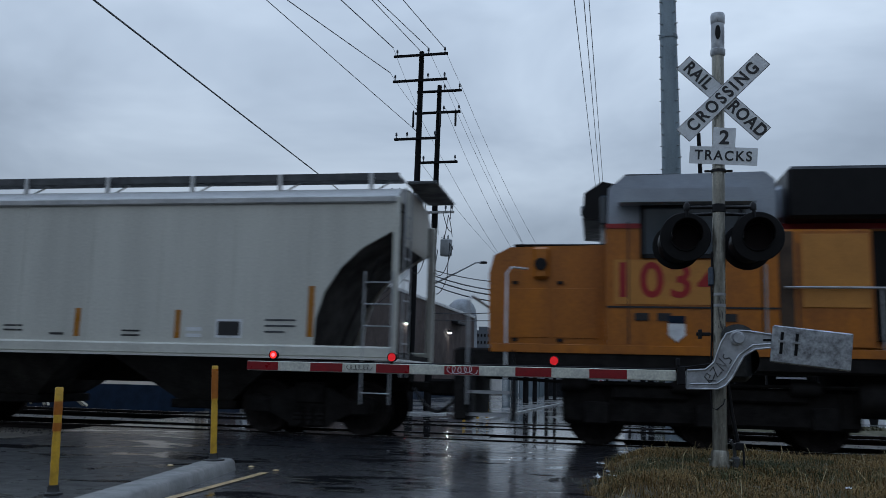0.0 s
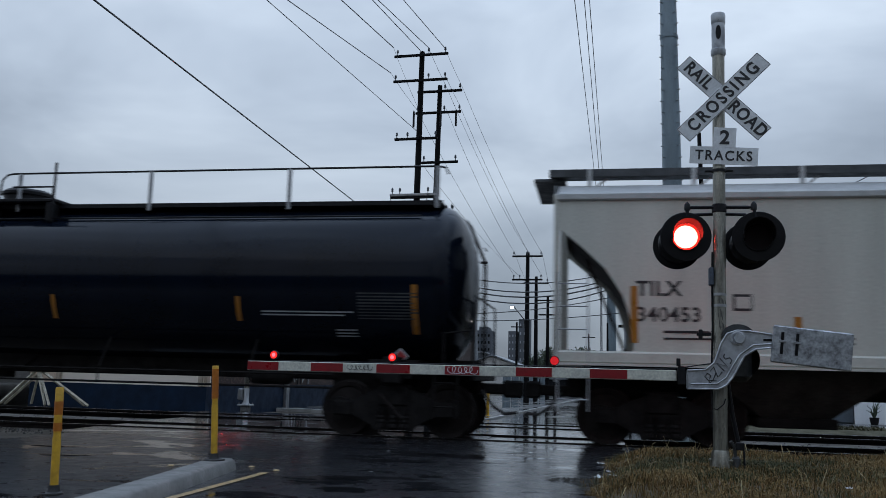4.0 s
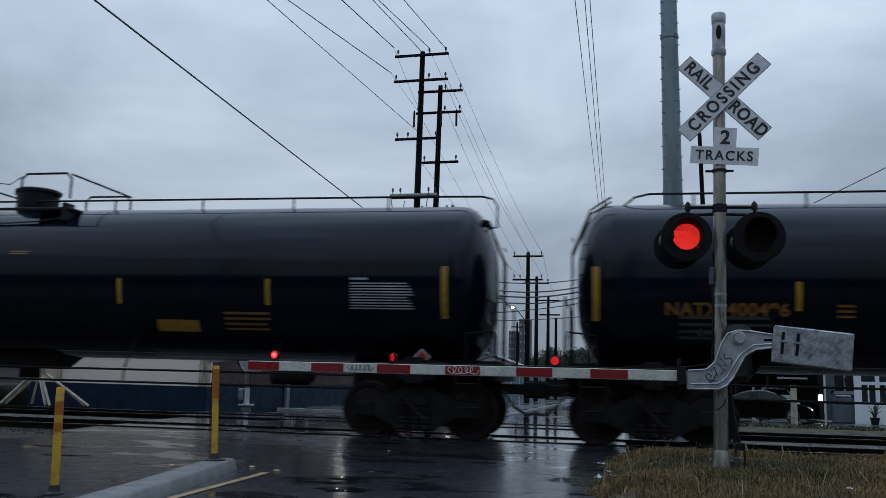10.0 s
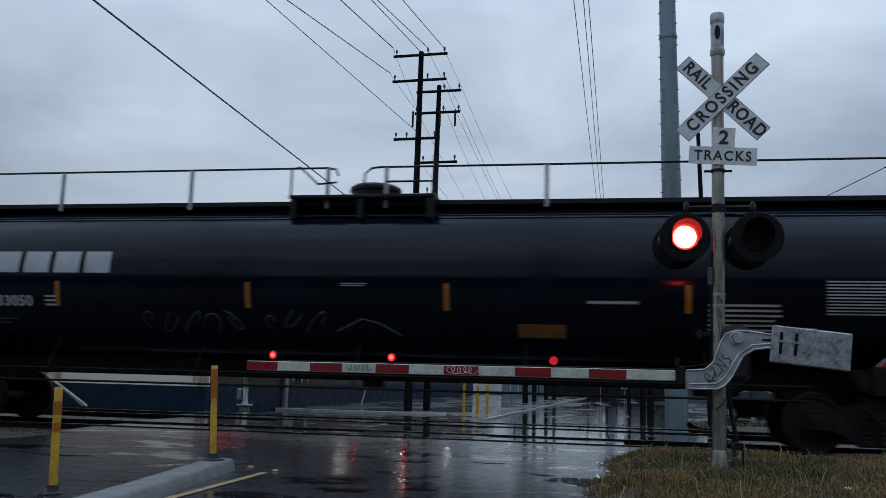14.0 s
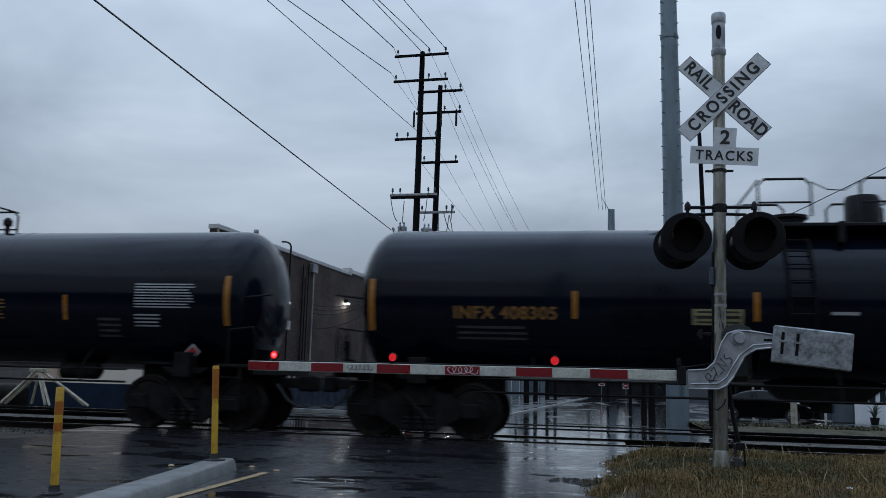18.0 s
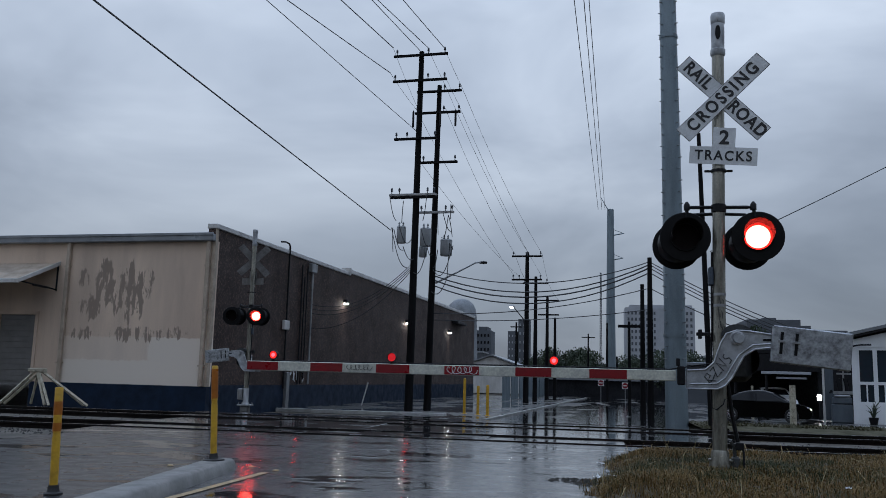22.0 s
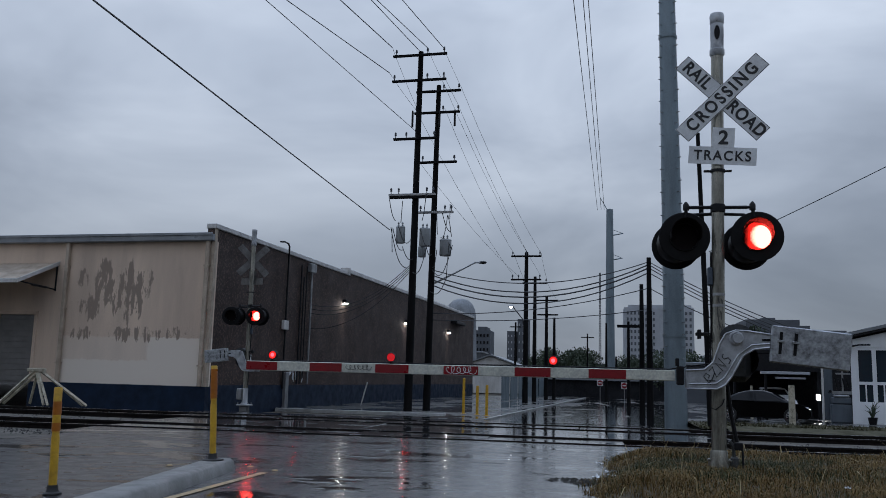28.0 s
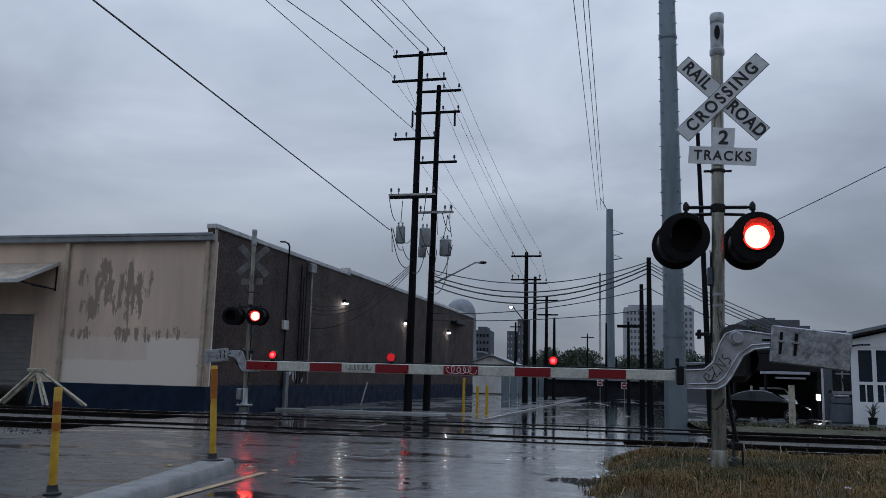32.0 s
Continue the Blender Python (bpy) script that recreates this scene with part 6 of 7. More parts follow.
REFLY = mat("amber reflector strip", (.36, .145, .018), .3, var=.1, bump=0)
REFLY2 = mat("yellow reflector strip", (.37, .215, .02), .3, var=.1, bump=0)
STENCIL = mat("white stencil", (.40, .41, .43), .5, var=.15, bump=0)
STENCY = mat("amber stencil", (.25, .115, .022), .5, var=.15, bump=0)
STENCD = mat("worn dark stencil", (.13, .10, .065), .5, var=.4, scale=12, bump=0)
PALEY = mat("pale yellow notice", (.30, .285, .15), .5, var=.3, scale=9, bump=0)
GREYP = mat("pale grey pipe", (.36, .37, .38), .45, .3, var=.2, scale=5, bump=.05)
CARS = []                                         # thing, x at the start
WHEELS = []                                       # wheelset, its pose in the bogie


def bend(me, R, phi):
    """Wraps flat writing on the near side of a tank of radius R, at the angle phi above the middle."""
    for v in me.vertices:
        a = v.co.z / R + phi
        r = R + .004 - v.co.y
        v.co.y, v.co.z = -r * math.cos(a), r * math.sin(a)


def wheel_solid():
    s = Solid()
    for sy in (-1, 1):
        s.turn([(.08, sy * .66), (.10, sy * .80), (.36, sy * .77), (.385, sy * .80), (.457, sy * .815), (.462, sy * .705), (.49, sy * .69), (.49, sy * .665), (.40, sy * .68), (.12, sy * .70)], axis="y", seg=28)
        s.turn([(.0, sy * 1.02), (.075, sy * 1.02), (.085, sy * .98), (.085, sy * .85)], axis="y", seg=14)
        for k in range(3):
            s.box(-.02, .02, sy * 1.02 - .02, sy * 1.02 + .02, .03, .06, m=Matrix.Rotation(radians(k * 120), 4, "Y"))
    s.turn([(.085, -.8), (.085, .8)], axis="y", seg=12)
    return s


WHEEL_ME = wheel_solid().mesh("wheelset", WHEELM)
side = Solid()
for y0, y1 in ((-1.09, -.93),):
    side.prism([(-1.14, .40), (-1.14, .62), (-1.0, .66), (-.72, .60), (-.45, .74), (-.3, .80), (.3, .80), (.45, .74), (.72, .60), (1.0, .66), (1.14, .62), (1.14, .40), (.98, .36), (.72, .36),
                (.40, .20), (.32, .12), (-.32, .12), (-.40, .20), (-.72, .36), (-.98, .36)], y0, y1)
    side.box(-1.05, -.72, y0 - .05, y1, .34, .60, .03).box(.72, 1.05, y0 - .05, y1, .34, .60, .03)
    side.box(-.26, .26, y0 - .03, y1 + .1, .52, .88, .03)
SIDE_ME = side.mesh("side_frame", UNDER)
SPRING_ME = Solid()
for dx in (-.2, 0, .2):
    SPRING_ME.turn([(.075, .16), (.075, .20), (.06, .23), (.075, .26), (.06, .30), (.075, .33), (.06, .37), (.075, .40), (.075, .48)], seg=10, m=pose(dx, -1.10, 0))
SPRING_ME = SPRING_ME.mesh("spring_nest", UNDER)
BOL_ME = Solid().box(-.22, .22, -1.0, 1.0, .50, .78, .04).turn([(.28, .74), (.28, .96), (0, .96)], seg=14).mesh("bolster", UNDER)
rig = Solid().box(-.62, -.50, -.95, .95, .42, .54, .02).box(.50, .62, -.95, .95, .42, .54, .02)
RIG_ME = rig.mesh("brake_beam", UNDER)
ROD_ME = Solid().tube([(-.25, -1.13, .72), (.18, -1.13, .30)], .035, 6)
ROD_LEVER = ROD_ME.mesh("lever", WHEELM)


def bogie(parent, x, axles=(-.89, .89), lever=False):
    b = part("bogie", BOL_ME, UNDER, parent, "black cast-steel bogie", pose(x, 0, 0))
    part("side_frame", SIDE_ME, UNDER, b)
    part("side_frame", SIDE_ME, UNDER, b, "", pose(0, 0, 0, 0, 0, 180))
    part("spring_nest", SPRING_ME, UNDER, b)
    part("brake_beam", RIG_ME, UNDER, b)
    if lever:
        part("lever", ROD_LEVER, WHEELM, b, "grimy brake lever")
    for a in axles:
        m = pose(a, 0, .457)
        w = part("wheelset", WHEEL_ME, WHEELM, b, "steel wheelset", m)
        WHEELS.append((w, m))
    return b


def coupler(parent, x, sx):
    s = Solid().box(min(x, x + sx * .62), max(x, x + sx * .62), -.10, .10, .76, .94, .02).box(min(x + sx * .45, x + sx * .72), max(x + sx * .45, x + sx * .82), -.16, .14, .70, 1.0, .04)
    part("coupler", s, UNDER, parent, "knuckle coupler")
    hose = Solid().tube([(x + sx * .1, -.28, .82), (x + sx * .3, -.30, .55), (x + sx * .5, -.26, .42), (x + sx * .72, -.22, .45)], .028, 6)
    part("air_hose", hose, RUBBER, parent)


def ladder(x0, x1, y, z0, z1, n, r=.014, rail=.02, dy=0.0):
    s = Solid()
    s.tube([(x0, y, z0), (x0, y + dy, z1)], rail, 6).tube([(x1, y, z0), (x1, y + dy, z1)], rail, 6)
    for k in range(n):
        z = z0 + (z1 - z0) * (k + .5) / n
        yy = y + dy * (k + .5) / n
        s.tube([(x0, yy, z), (x1, yy, z)], r, 5)
    return s


def start(name, x, label, cat):
    t = thing(name, pose(x, TRACK_Y, .015), label, cat, "cars of the train")
    CARS.append((t, x))
    return t


def hopper(x, mark, number, rear_dark):
    H, W, E0, E1 = 5.6, 1.60, 4.0, 1.48
    t = start("covered_hopper", x, "grey covered hopper wagon with amber reflector strips, moving past", "freight wagon")
    # inner body with sloped ends
    curve = [(H - .14, 3.46), (H - .66, 3.12), (H - 1.02, 2.80), (H - 1.30, 2.38), (H - 1.44, 1.95), (H - 1.60, 1.45)]
    R0 = -H - .12                                    # the rear end reaches a little further out
    core = [(R0 + .14, E0), (H - .14, E0)] + curve + [(-a - .26, b) for a, b in curve[:0:-1]] + [(R0 + .14, 3.46)]
    part("body", Solid().prism(core, -W + .10, W - .10), HOPDIRTSHADE, t, "grey hopper body with sloped ends")
    edge = [(H - 1.38, E1), (H - 1.36, 1.95), (H - 1.22, 2.40), (H - .95, 2.82), (H - .60, 3.15), (H - .12, 3.42)]
    poly = edge + [(H - .02, 3.46), (H - .02, E0), (R0 + .02, E0), (R0 + .02, 3.46), (R0 + .10, 3.42)] + [(-a - .30, b) for a, b in edge[-2::-1]]
    for y0, y1 in ((-W, -W + .05), (W - .05, W)):
        part("side_sheet", Solid().prism(poly, y0, y1), HOPM, t, "pale grey ribbed side sheet", smooth=20)
    for k in range(-3, 4):
        part("seam", Solid().box(k * 1.36 - .008, k * 1.36 + .008, -W - .007, -W, E1 + .02, E0 - .05), HOPM, t)
    for sy in (-1, 1):
        part("side_sill", Solid().box(R0, H, sy * W - .06, sy * W + .06, 1.30, 1.50, .03).box(R0, H, sy * W - .08, sy * W + .02, 1.27, 1.31), HOPM, t, "pale side sill")
        part("top_chord", Solid().box(R0, H, sy * W - .05, sy * W + .05, 3.93, 4.06, .025), HOPROOF, t, "pale top chord")
    roof = Solid()
    roof.v = [(x_, y, z) for x_ in (R0 + .02, H - .02) for y, z in ((-W, 4.03), (-1.1, 4.29), (-.5, 4.38), (.5, 4.38), (1.1, 4.29), (W, 4.03))]
    roof.f = [(i, i + 1, i + 7, i + 6) for i in range(5)] + [(0, 1, 2, 3, 4, 5), (6, 7, 8, 9, 10, 11), (0, 5, 11, 6)]
    part("roof", roof, HOPROOF, t, "pale grey arched roof", smooth=20)
    part("hatch_trough", Solid().box(-H + .5, H - .5, -.32, .32, 4.28, 4.46, .06), HOPDARK, t, "long roof hatch")
    for sy in (-1, 1):
        part("running_board", Solid().box(-H - .28, H - .1, sy * .85 - .24, sy * .85 + .24, 4.49, 4.55, .01).box(-H - .28, H - .1, sy * 1.09 - .02, sy * 1.09 + .02, 4.45, 4.58), HOPDARK, t, "dark grated running board")
        for k in range(7):
            xk = -H + .40 + k * 1.70
            part("board_bracket", Solid().box(xk - .035, xk + .035, sy * 1.12 - .04, sy * 1.12 + .04, 4.18, 4.57, .01).box(xk - .08, xk + .08, sy * 1.12 - .05, sy * 1.12 + .05, 4.17, 4.22, .01).tube([(xk + .03, sy * 1.1, 4.22), (xk + .30, sy * .9, 4.46)], .016, 5), HOPROOF, t)
    # ends: posts, ladders and platform
    for sx in (-1, 1):
        part("end_board", Solid().box(min(sx * H, sx * (H + .55)), max(sx * H, sx * (H + .55)), -.95, .95, 4.40, 4.46, .01), HOPDARK, t, "dark end running board")
        xe = H if sx > 0 else R0
        part("end_post", Solid().box(xe - .05, xe + .05, -W - .02, -W + .10, 1.3, 4.05, .02), HOPM, t)
        part("end_post", Solid().box(xe - .07, xe + .07, W - .10, W + .02, 1.3, 4.05, .02), HOPM, t)
        part("end_sheet", Solid().prism([(sx * H, 3.3), (sx * (H + .05), 3.4), (sx * (H + .05), 4.25), (sx * H, 4.3)], -.9, .9), HOPM, t)
        a, b = sorted((xe - sx * .02, xe - sx * .50))
        part("ladder", ladder(a, b, -W - .05, .55, 2.75, 6, .011, .015), GREYP, t, "side ladder with rungs")
        s2 = Solid()
        for k in range(8):
            s2.tube([(sx * (H + .14), -W + .05, 1.2 + k * .36), (sx * (H + .14), -W + .50, 1.2 + k * .36)], .014, 5)
        s2.tube([(sx * (H + .14), -W + .05, 1.0), (sx * (H + .14), -W + .05, 4.2)], .017, 6).tube([(sx * (H + .14), -W + .5, 1.0), (sx * (H + .14), -W + .5, 4.2)], .017, 6)
        part("end_ladder", s2, GREYP, t, "end ladder with rungs")
        part("end_sill", Solid().box(min(sx * (H - .3), sx * (H + .15)), max(sx * (H - .3), sx * (H + .15)), -W, W, 1.15, 1.30, .03), HOPM, t)
        part("stub_sill", Solid().box(min(sx * (H - 1.8), sx * H), max(sx * (H - 1.8), sx * H), -.22, .22, .74, 1.45, .04), UNDER, t)
        part("shear_plate", Solid().box(min(sx * (H - 1.7), sx * H), max(sx * (H - 1.7), sx * H), -W + .1, W - .1, 1.30, 1.40), UNDER, t)
        br = Solid().tube([(sx * (H - 1.0), -W + .2, 1.4), (sx * (H - .35), -W + .25, 3.0)], .03, 6)
        part("brake_gear", br, UNDER, t)
        coupler(t, sx * H, sx)
        bogie(t, sx * 4.05)
    # discharge bays
    for xb in (-1.95, 1.95):
        bay = Solid()
        z0, z1 = .50, 1.42
        top = [(-1.75, -W + .12), (1.75, -W + .12), (1.75, W - .12), (-1.75, W - .12)]
        bot = [(-.50, -.75), (.50, -.75), (.50, .75), (-.50, .75)]
        bay.v = [(xb + x_, y_, z1) for x_, y_ in top] + [(xb + x_, y_, z0) for x_, y_ in bot]
        bay.f = [(0, 1, 5, 4), (1, 2, 6, 5), (2, 3, 7, 6), (3, 0, 4, 7), (4, 5, 6, 7), (0, 3, 2, 1)]
        part("discharge_bay", bay, HOPDIRTSHADE, t, "sloped discharge bay", smooth=20)
        part("outlet_gate", Solid().box(xb - .62, xb + .62, -.85, .85, .36, .52, .02), UNDER, t, "black outlet gate")
    part("centre_sill", Solid().box(-4.2, 4.2, -.2, .2, .80, 1.45), UNDER, t)
    # reflectors and stencils
    for xr, h0, h1 in ((-4.50, 1.64, 2.54), (4.16, 1.64, 2.50), (-2.05, 1.58, 2.08), (-.17, 1.58, 2.08), (1.75, 1.58, 2.07)):
        part("reflector", Solid().box(xr - .055, xr + .055, -W - .008, -W - .001, h0, h1), REFLY, t, "amber reflector strip")
    if mark:
        six = len(number) > 4
        letters("car_mark", mark, .33 if six else .36, BLACKL, t, pose(-4.12 if six else -4.05, -W - .004, 2.49 if six else 2.54), "black stencilled letters", 1.05, bold=.008)
        letters("car_number", number, .32 if six else .36, BLACKL, t, pose(-3.97 if six else -4.03, -W - .004, 2.08), "black stencilled number", 1.05, bold=.006)
    for xa, xb_, za, zb, mt in ((-4.05, -3.35, 1.80, 1.84, BLACKL), (-4.05, -3.25, 1.70, 1.73, BLACKL), (-3.00, -2.70, 2.16, 2.42, BLACKL), (-1.62, -1.25, 1.66, 1.69, BLACKL), (-1.62, -1.25, 1.74, 1.77, BLACKL),
                                 (-.70, -.42, 1.60, 1.64, BLACKL), (.70, 1.05, 1.60, 1.63, BLACKL), (.70, 1.05, 1.68, 1.71, BLACKL), (1.92, 2.2, 1.60, 1.66, WHITE), (1.92, 2.2, 1.71, 1.77, WHITE),
                                 (2.46, 2.94, 1.60, 1.92, WHITE), (3.35, 3.90, 1.90, 1.93, HOPDARK), (3.35, 3.90, 1.80, 1.83, HOPDARK), (3.35, 3.7, 1.70, 1.73, HOPDARK)):
        part("stencil", Solid().box(xa, xb_, -W - .006, -W - .002, za, zb), mt, t)
    part("stencil", Solid().box(-2.96, -2.74, -W - .009, -W - .006, 2.20, 2.38), HOPM, t)
    part("data_panel", Solid().box(2.50, 2.90, -W - .010, -W - .007, 1.64, 1.88), BLACKL, t, "black data panel in a white frame")
    return t


def tank_car(x, half, R, zc, style, num="", amber=REFLY, ref=(), decals=(), middle=None):
    """style 'walk': full-length top walkway; 'rail': low rail along the top; 'plain': one central platform with a ladder."""
    words = {"walk": "black tank wagon with a railed top walkway, moving past", "rail": "black tank wagon with a low top rail, moving past",
             "plain": "black tank wagon with a railed central platform, moving past"}
    t = start("tank_wagon", x, words[style], "tank wagon")
    prof = [(0, -half)]
    for k in range(1, 9):
        a = k / 8 * math.pi / 2
        prof.append((R * math.sin(a) ** .78, -half + .62 * (1 - math.cos(a))))
    prof += [(R, -half / 2), (R, 0), (R, half / 2)]
    prof += [(r, -h) for r, h in prof[:9][::-1]]
    tank = part("tank", Solid().turn(prof, axis="x", seg=56, m=pose(0, 0, zc)), TANKM, t, "glossy black tank shell with domed ends", smooth=40)
    for xb in (-half + .75, -half * .36, half * .36, half - .75):
        part("weld_seam", Solid().turn([(R + .001, xb - .02), (R + .006, xb), (R + .001, xb + .02)], axis="x", seg=56, m=pose(0, 0, zc)), TANKM, tank)
    for sx in (-1, 1):
        xb = sx * (half - 1.25)
        sd_ = Solid().prism([(xb - .45, zc - R * .95), (xb - .30, .98), (xb + .30, .98), (xb + .45, zc - R * .95)], -1.2, 1.2)
        part("saddle", sd_, UNDER, t)
        a, b = sorted((sx * (half - 2.6), sx * (half + .10)))
        part("stub_sill", Solid().box(a, b, -.24, .24, .74, zc - R + .10, .03), UNDER, t)
        a, b = sorted((sx * (half - .55), sx * (half + .18)))
        part("end_platform", Solid().box(a, b, -1.45, 1.45, 1.10, 1.16, .01).box(sx * (half + .15) - .03, sx * (half + .15) + .03, -1.45, 1.45, .98, 1.18, .01), UNDER, t, "grated end platform")
        g = Solid().tube([(sx * (half - .35), -1.42, 1.16), (sx * (half - .35), -1.44, 1.75), (sx * (half + .10), -1.44, 1.80), (sx * (half + .14), -1.42, 1.65), (sx * (half + .14), -1.40, 1.16)], .02, 6)
        part("grab_rail", g, UNDER, t, "bent black handrail")
        part("sill_step", ladder(min(sx * (half - .5), sx * (half - .1)), max(sx * (half - .5), sx * (half - .1)), -1.45, .35, 1.12, 2), UNDER, t)
        lad = Solid()
        ya, yb = (.35, .75) if sx > 0 else (-.75, -.35)
        for yy in (ya, yb):
            lad.tube([(sx * (half + .06), yy, 1.16), (sx * (half + .06), yy, zc + .5), (sx * (half - .25), yy, zc + R * .86), (sx * (half - .6), yy, zc + R + .02)], .02, 6)
        for k in range(8):
            lad.tube([(sx * (half + .06), ya, 1.35 + k * .3), (sx * (half + .06), yb, 1.35 + k * .3)], .014, 5)
        xe = sx * (half + .16)
        if style == "plain":
            part("end_rail", Solid().tube([(sx * (half - .35), -1.05, 2.34), (sx * (half - .05), -1.12, 2.36), (sx * (half + .28), -1.10, 2.40)], .022, 6), DARKST, t, "short dark end rail")
            if sx < 0:
                bs = part("brake_stand", Solid().box(xe - .04, xe + .04, -.72, -.64, 1.12, 1.62, .01).tube([(xe, -.68, 1.30), (xe + .35, -.55, 1.18)], .025, 6), UNDER, t, "black hand-brake stand")
                whl = Solid().turn([(.26, -.015), (.28, 0), (.26, .015), (.25, 0), (.26, -.015)], axis="x", seg=20, m=pose(xe - .07, -.68, 1.55))
                for k in range(3):
                    a = radians(k * 60)
                    whl.tube([(xe - .07, -.68 - .26 * math.cos(a), 1.55 - .26 * math.sin(a)), (xe - .07, -.68 + .26 * math.cos(a), 1.55 + .26 * math.sin(a))], .012, 5)
                part("brake_wheel", whl, UNDER, bs)
        else:
            part("end_rail", Solid().tube([(xe, -1.40, 1.16), (xe, -1.42, 2.28), (xe, -1.34, 2.38), (xe, 1.34, 2.38), (xe, 1.42, 2.28), (xe, 1.40, 1.16)], .02, 6), DARKST, t, "dark safety rail across the end")
            part("end_ladder", lad, DARKST, t, "end ladder with rungs")
        coupler(t, sx * (half + .05), sx)
        bogie(t, sx * (half - 1.25), lever=True)
        part("side_bearing", Solid().box(xb - .15, xb + .15, -1.35, -1.0, .9, 1.35, .02), UNDER, t)
    # pipes and rods under the belly
    for y, z in ((-1.30, 1.02), (-1.32, .80)):
        part("side_rod", Solid().tube([(-half + 2.3, y, z), (half - 2.3, y, z)], .022, 6), UNDER, t)
    for k in (-.6, -.3, .0, .3, .6):
        part("rod_hanger", Solid().tube([(k * half, -1.30, 1.06), (k * half, -.95, zc - R * .72)], .02, 5).tube([(k * half, -1.31, 1.04), (k * half, -1.32, .78)], .018, 5), UNDER, t)
    part("outlet_valve", Solid().turn([(.20, zc - R - .42), (.20, zc - R - .2), (.30, zc - R + .1)], seg=14), UNDER, t)
    part("belly_skid", Solid().prism([(-1.0, zc - R + .06), (-.6, zc - R - .24), (.6, zc - R - .24), (1.0, zc - R + .06)], -.35, .35), UNDER, t)
    part("brake_cylinder", Solid().turn([(0, -.4), (.16, -.4), (.16, .3), (.05, .4), (0, .4)], axis="x", seg=14, m=pose(half - 3.6, -.6, .98)), UNDER, t)
    top = zc + R
    mx = middle if middle is not None else (-.1 if style == "rail" else .17)
    if style == "walk":
        part("centre_sill", Solid().box(-half + 2.5, half - 2.5, -.28, .28, .93, zc - R + .08, .03), UNDER, t, "black sill under the belly")
        part("walkway", Solid().box(-half + .55, half - .55, -.78, -.20, top - .07, top - .03, .01).box(-half + .55, half - .55, -.80, -.76, top - .09, top - .01), DARKST, t, "dark grated top walkway")
        part("walkway", Solid().box(-half + .55, half - .55, .20, .78, top - .07, top - .03, .01), DARKST, t, "dark grated top walkway")
        zz = top + .61
        up_, back_ = zc + (R + .03) * math.sin(radians(50)), -(R + .03) * math.cos(radians(50))
        part("side_pipe", Solid().tube([(-half + .9, back_, up_), (half - .9, back_, up_)], .018, 6), DARKST, t, "thin dark pipe along the shell")
        for a, b in ((-half + .45, mx - .50), (mx + .05, half - .45)):
            rl = Solid().tube([(a - .12, -.8, top - .35), (a - .05, -.8, zz - .12), (a + .06, -.8, zz - .02), (a + .2, -.8, zz), ((a + b) / 2, -.8, zz), (b - .2, -.8, zz), (b - .05, -.8, zz - .03), (b, -.8, zz - .15)], .020, 7)
            part("handrail", rl, DARKST, t, "dark top handrail")
            n = 4
            for k in range(n):
                xp = a + .35 + (b - a - .55) * k / (n - 1)
                part("rail_post", Solid().box(xp - .035, xp + .035, -.82, -.78, top - .15, zz, .004), GREYP, t)
    if style == "rail":
        zz = top + .13
        for a, b in ((-half + 1.1, half - 1.1),):
            rl = Solid().tube([(a - .28, -.45, top - .08), (a - .1, -.45, zz - .06), (a + .15, -.45, zz), (0, -.45, zz), (b - .15, -.45, zz), (b + .85, -.40, zz), (b + 1.02, -.35, zz - .04), (b + 1.10, -.30, zz - .15), (b + 1.10, -.30, zz - .55), (b + .80, -.30, zz - .60)], .020, 7)
            part("handrail", rl, DARKST, t, "low dark top rail")
            for k in range(9):
                xp = a + .9 + (b - a - 1.8) * k / 8
                part("rail_post", Solid().tube([(xp, -.45, top - .1), (xp, -.45, zz)], .02, 5), DARKST, t)
        part("end_cleat", Solid().box(half - .42, half - .12, -.5, .0, top - .38, top - .32, .01), DARKST, t)
    # manway and its platform
    man = Solid().turn([(.45, top - .1), (.45, top + .30), (.49, top + .31), (.49, top + .37), (.43, top + .42), (0, top + .44)], seg=24, m=pose(mx, 0, 0))
    if style == "rail":
        man = Solid().turn([(.30, top - .18), (.38, top - .06), (.40, top + .05), (.405, top + .34), (.44, top + .35), (.44, top + .40), (.38, top + .43), (0, top + .45)], seg=26, m=pose(mx, -.12, 0))
        man.box(mx + .42, mx + .50, -.2, -.05, top + .31, top + .37, .01).box(mx - .50, mx - .42, -.2, -.05, top + .33, top + .40, .01)
    if style == "plain":
        man = Solid().turn([(.28, top - .1), (.28, top + .18), (.34, top + .19), (.34, top + .24), (0, top + .28)], seg=20, m=pose(mx - .6, 0, 0))
        part("valve_housing", Solid().turn([(.29, top - .1), (.29, top + .52), (.26, top + .58), (0, top + .60)], seg=20, m=pose(mx + .62, 0, 0)), DARKST, t, "tall round valve housing")
        part("vent_valve", Solid().turn([(.05, top), (.05, top + .16), (.09, top + .18), (.09, top + .28), (.04, top + .34), (0, top + .34)], seg=10, m=pose(mx + 1.85, 0, 0)), DARKST, t)
    part("manway", man, DARKST, t, "black round manway housing")
    pw = 1.35 if style != "plain" else 1.27
    if style == "rail":
        for a, b in ((mx - pw, mx - .5), (mx + .5, mx + pw)):
            part("platform", Solid().box(a, b, -1.05, 1.05, top - .16, top - .11, .01), DARKST, t, "dark grated platform")
        part("platform_edge", Solid().box(mx - pw, mx + pw, -1.06, -1.02, top - .17, top - .115, .008), DARKST, t)
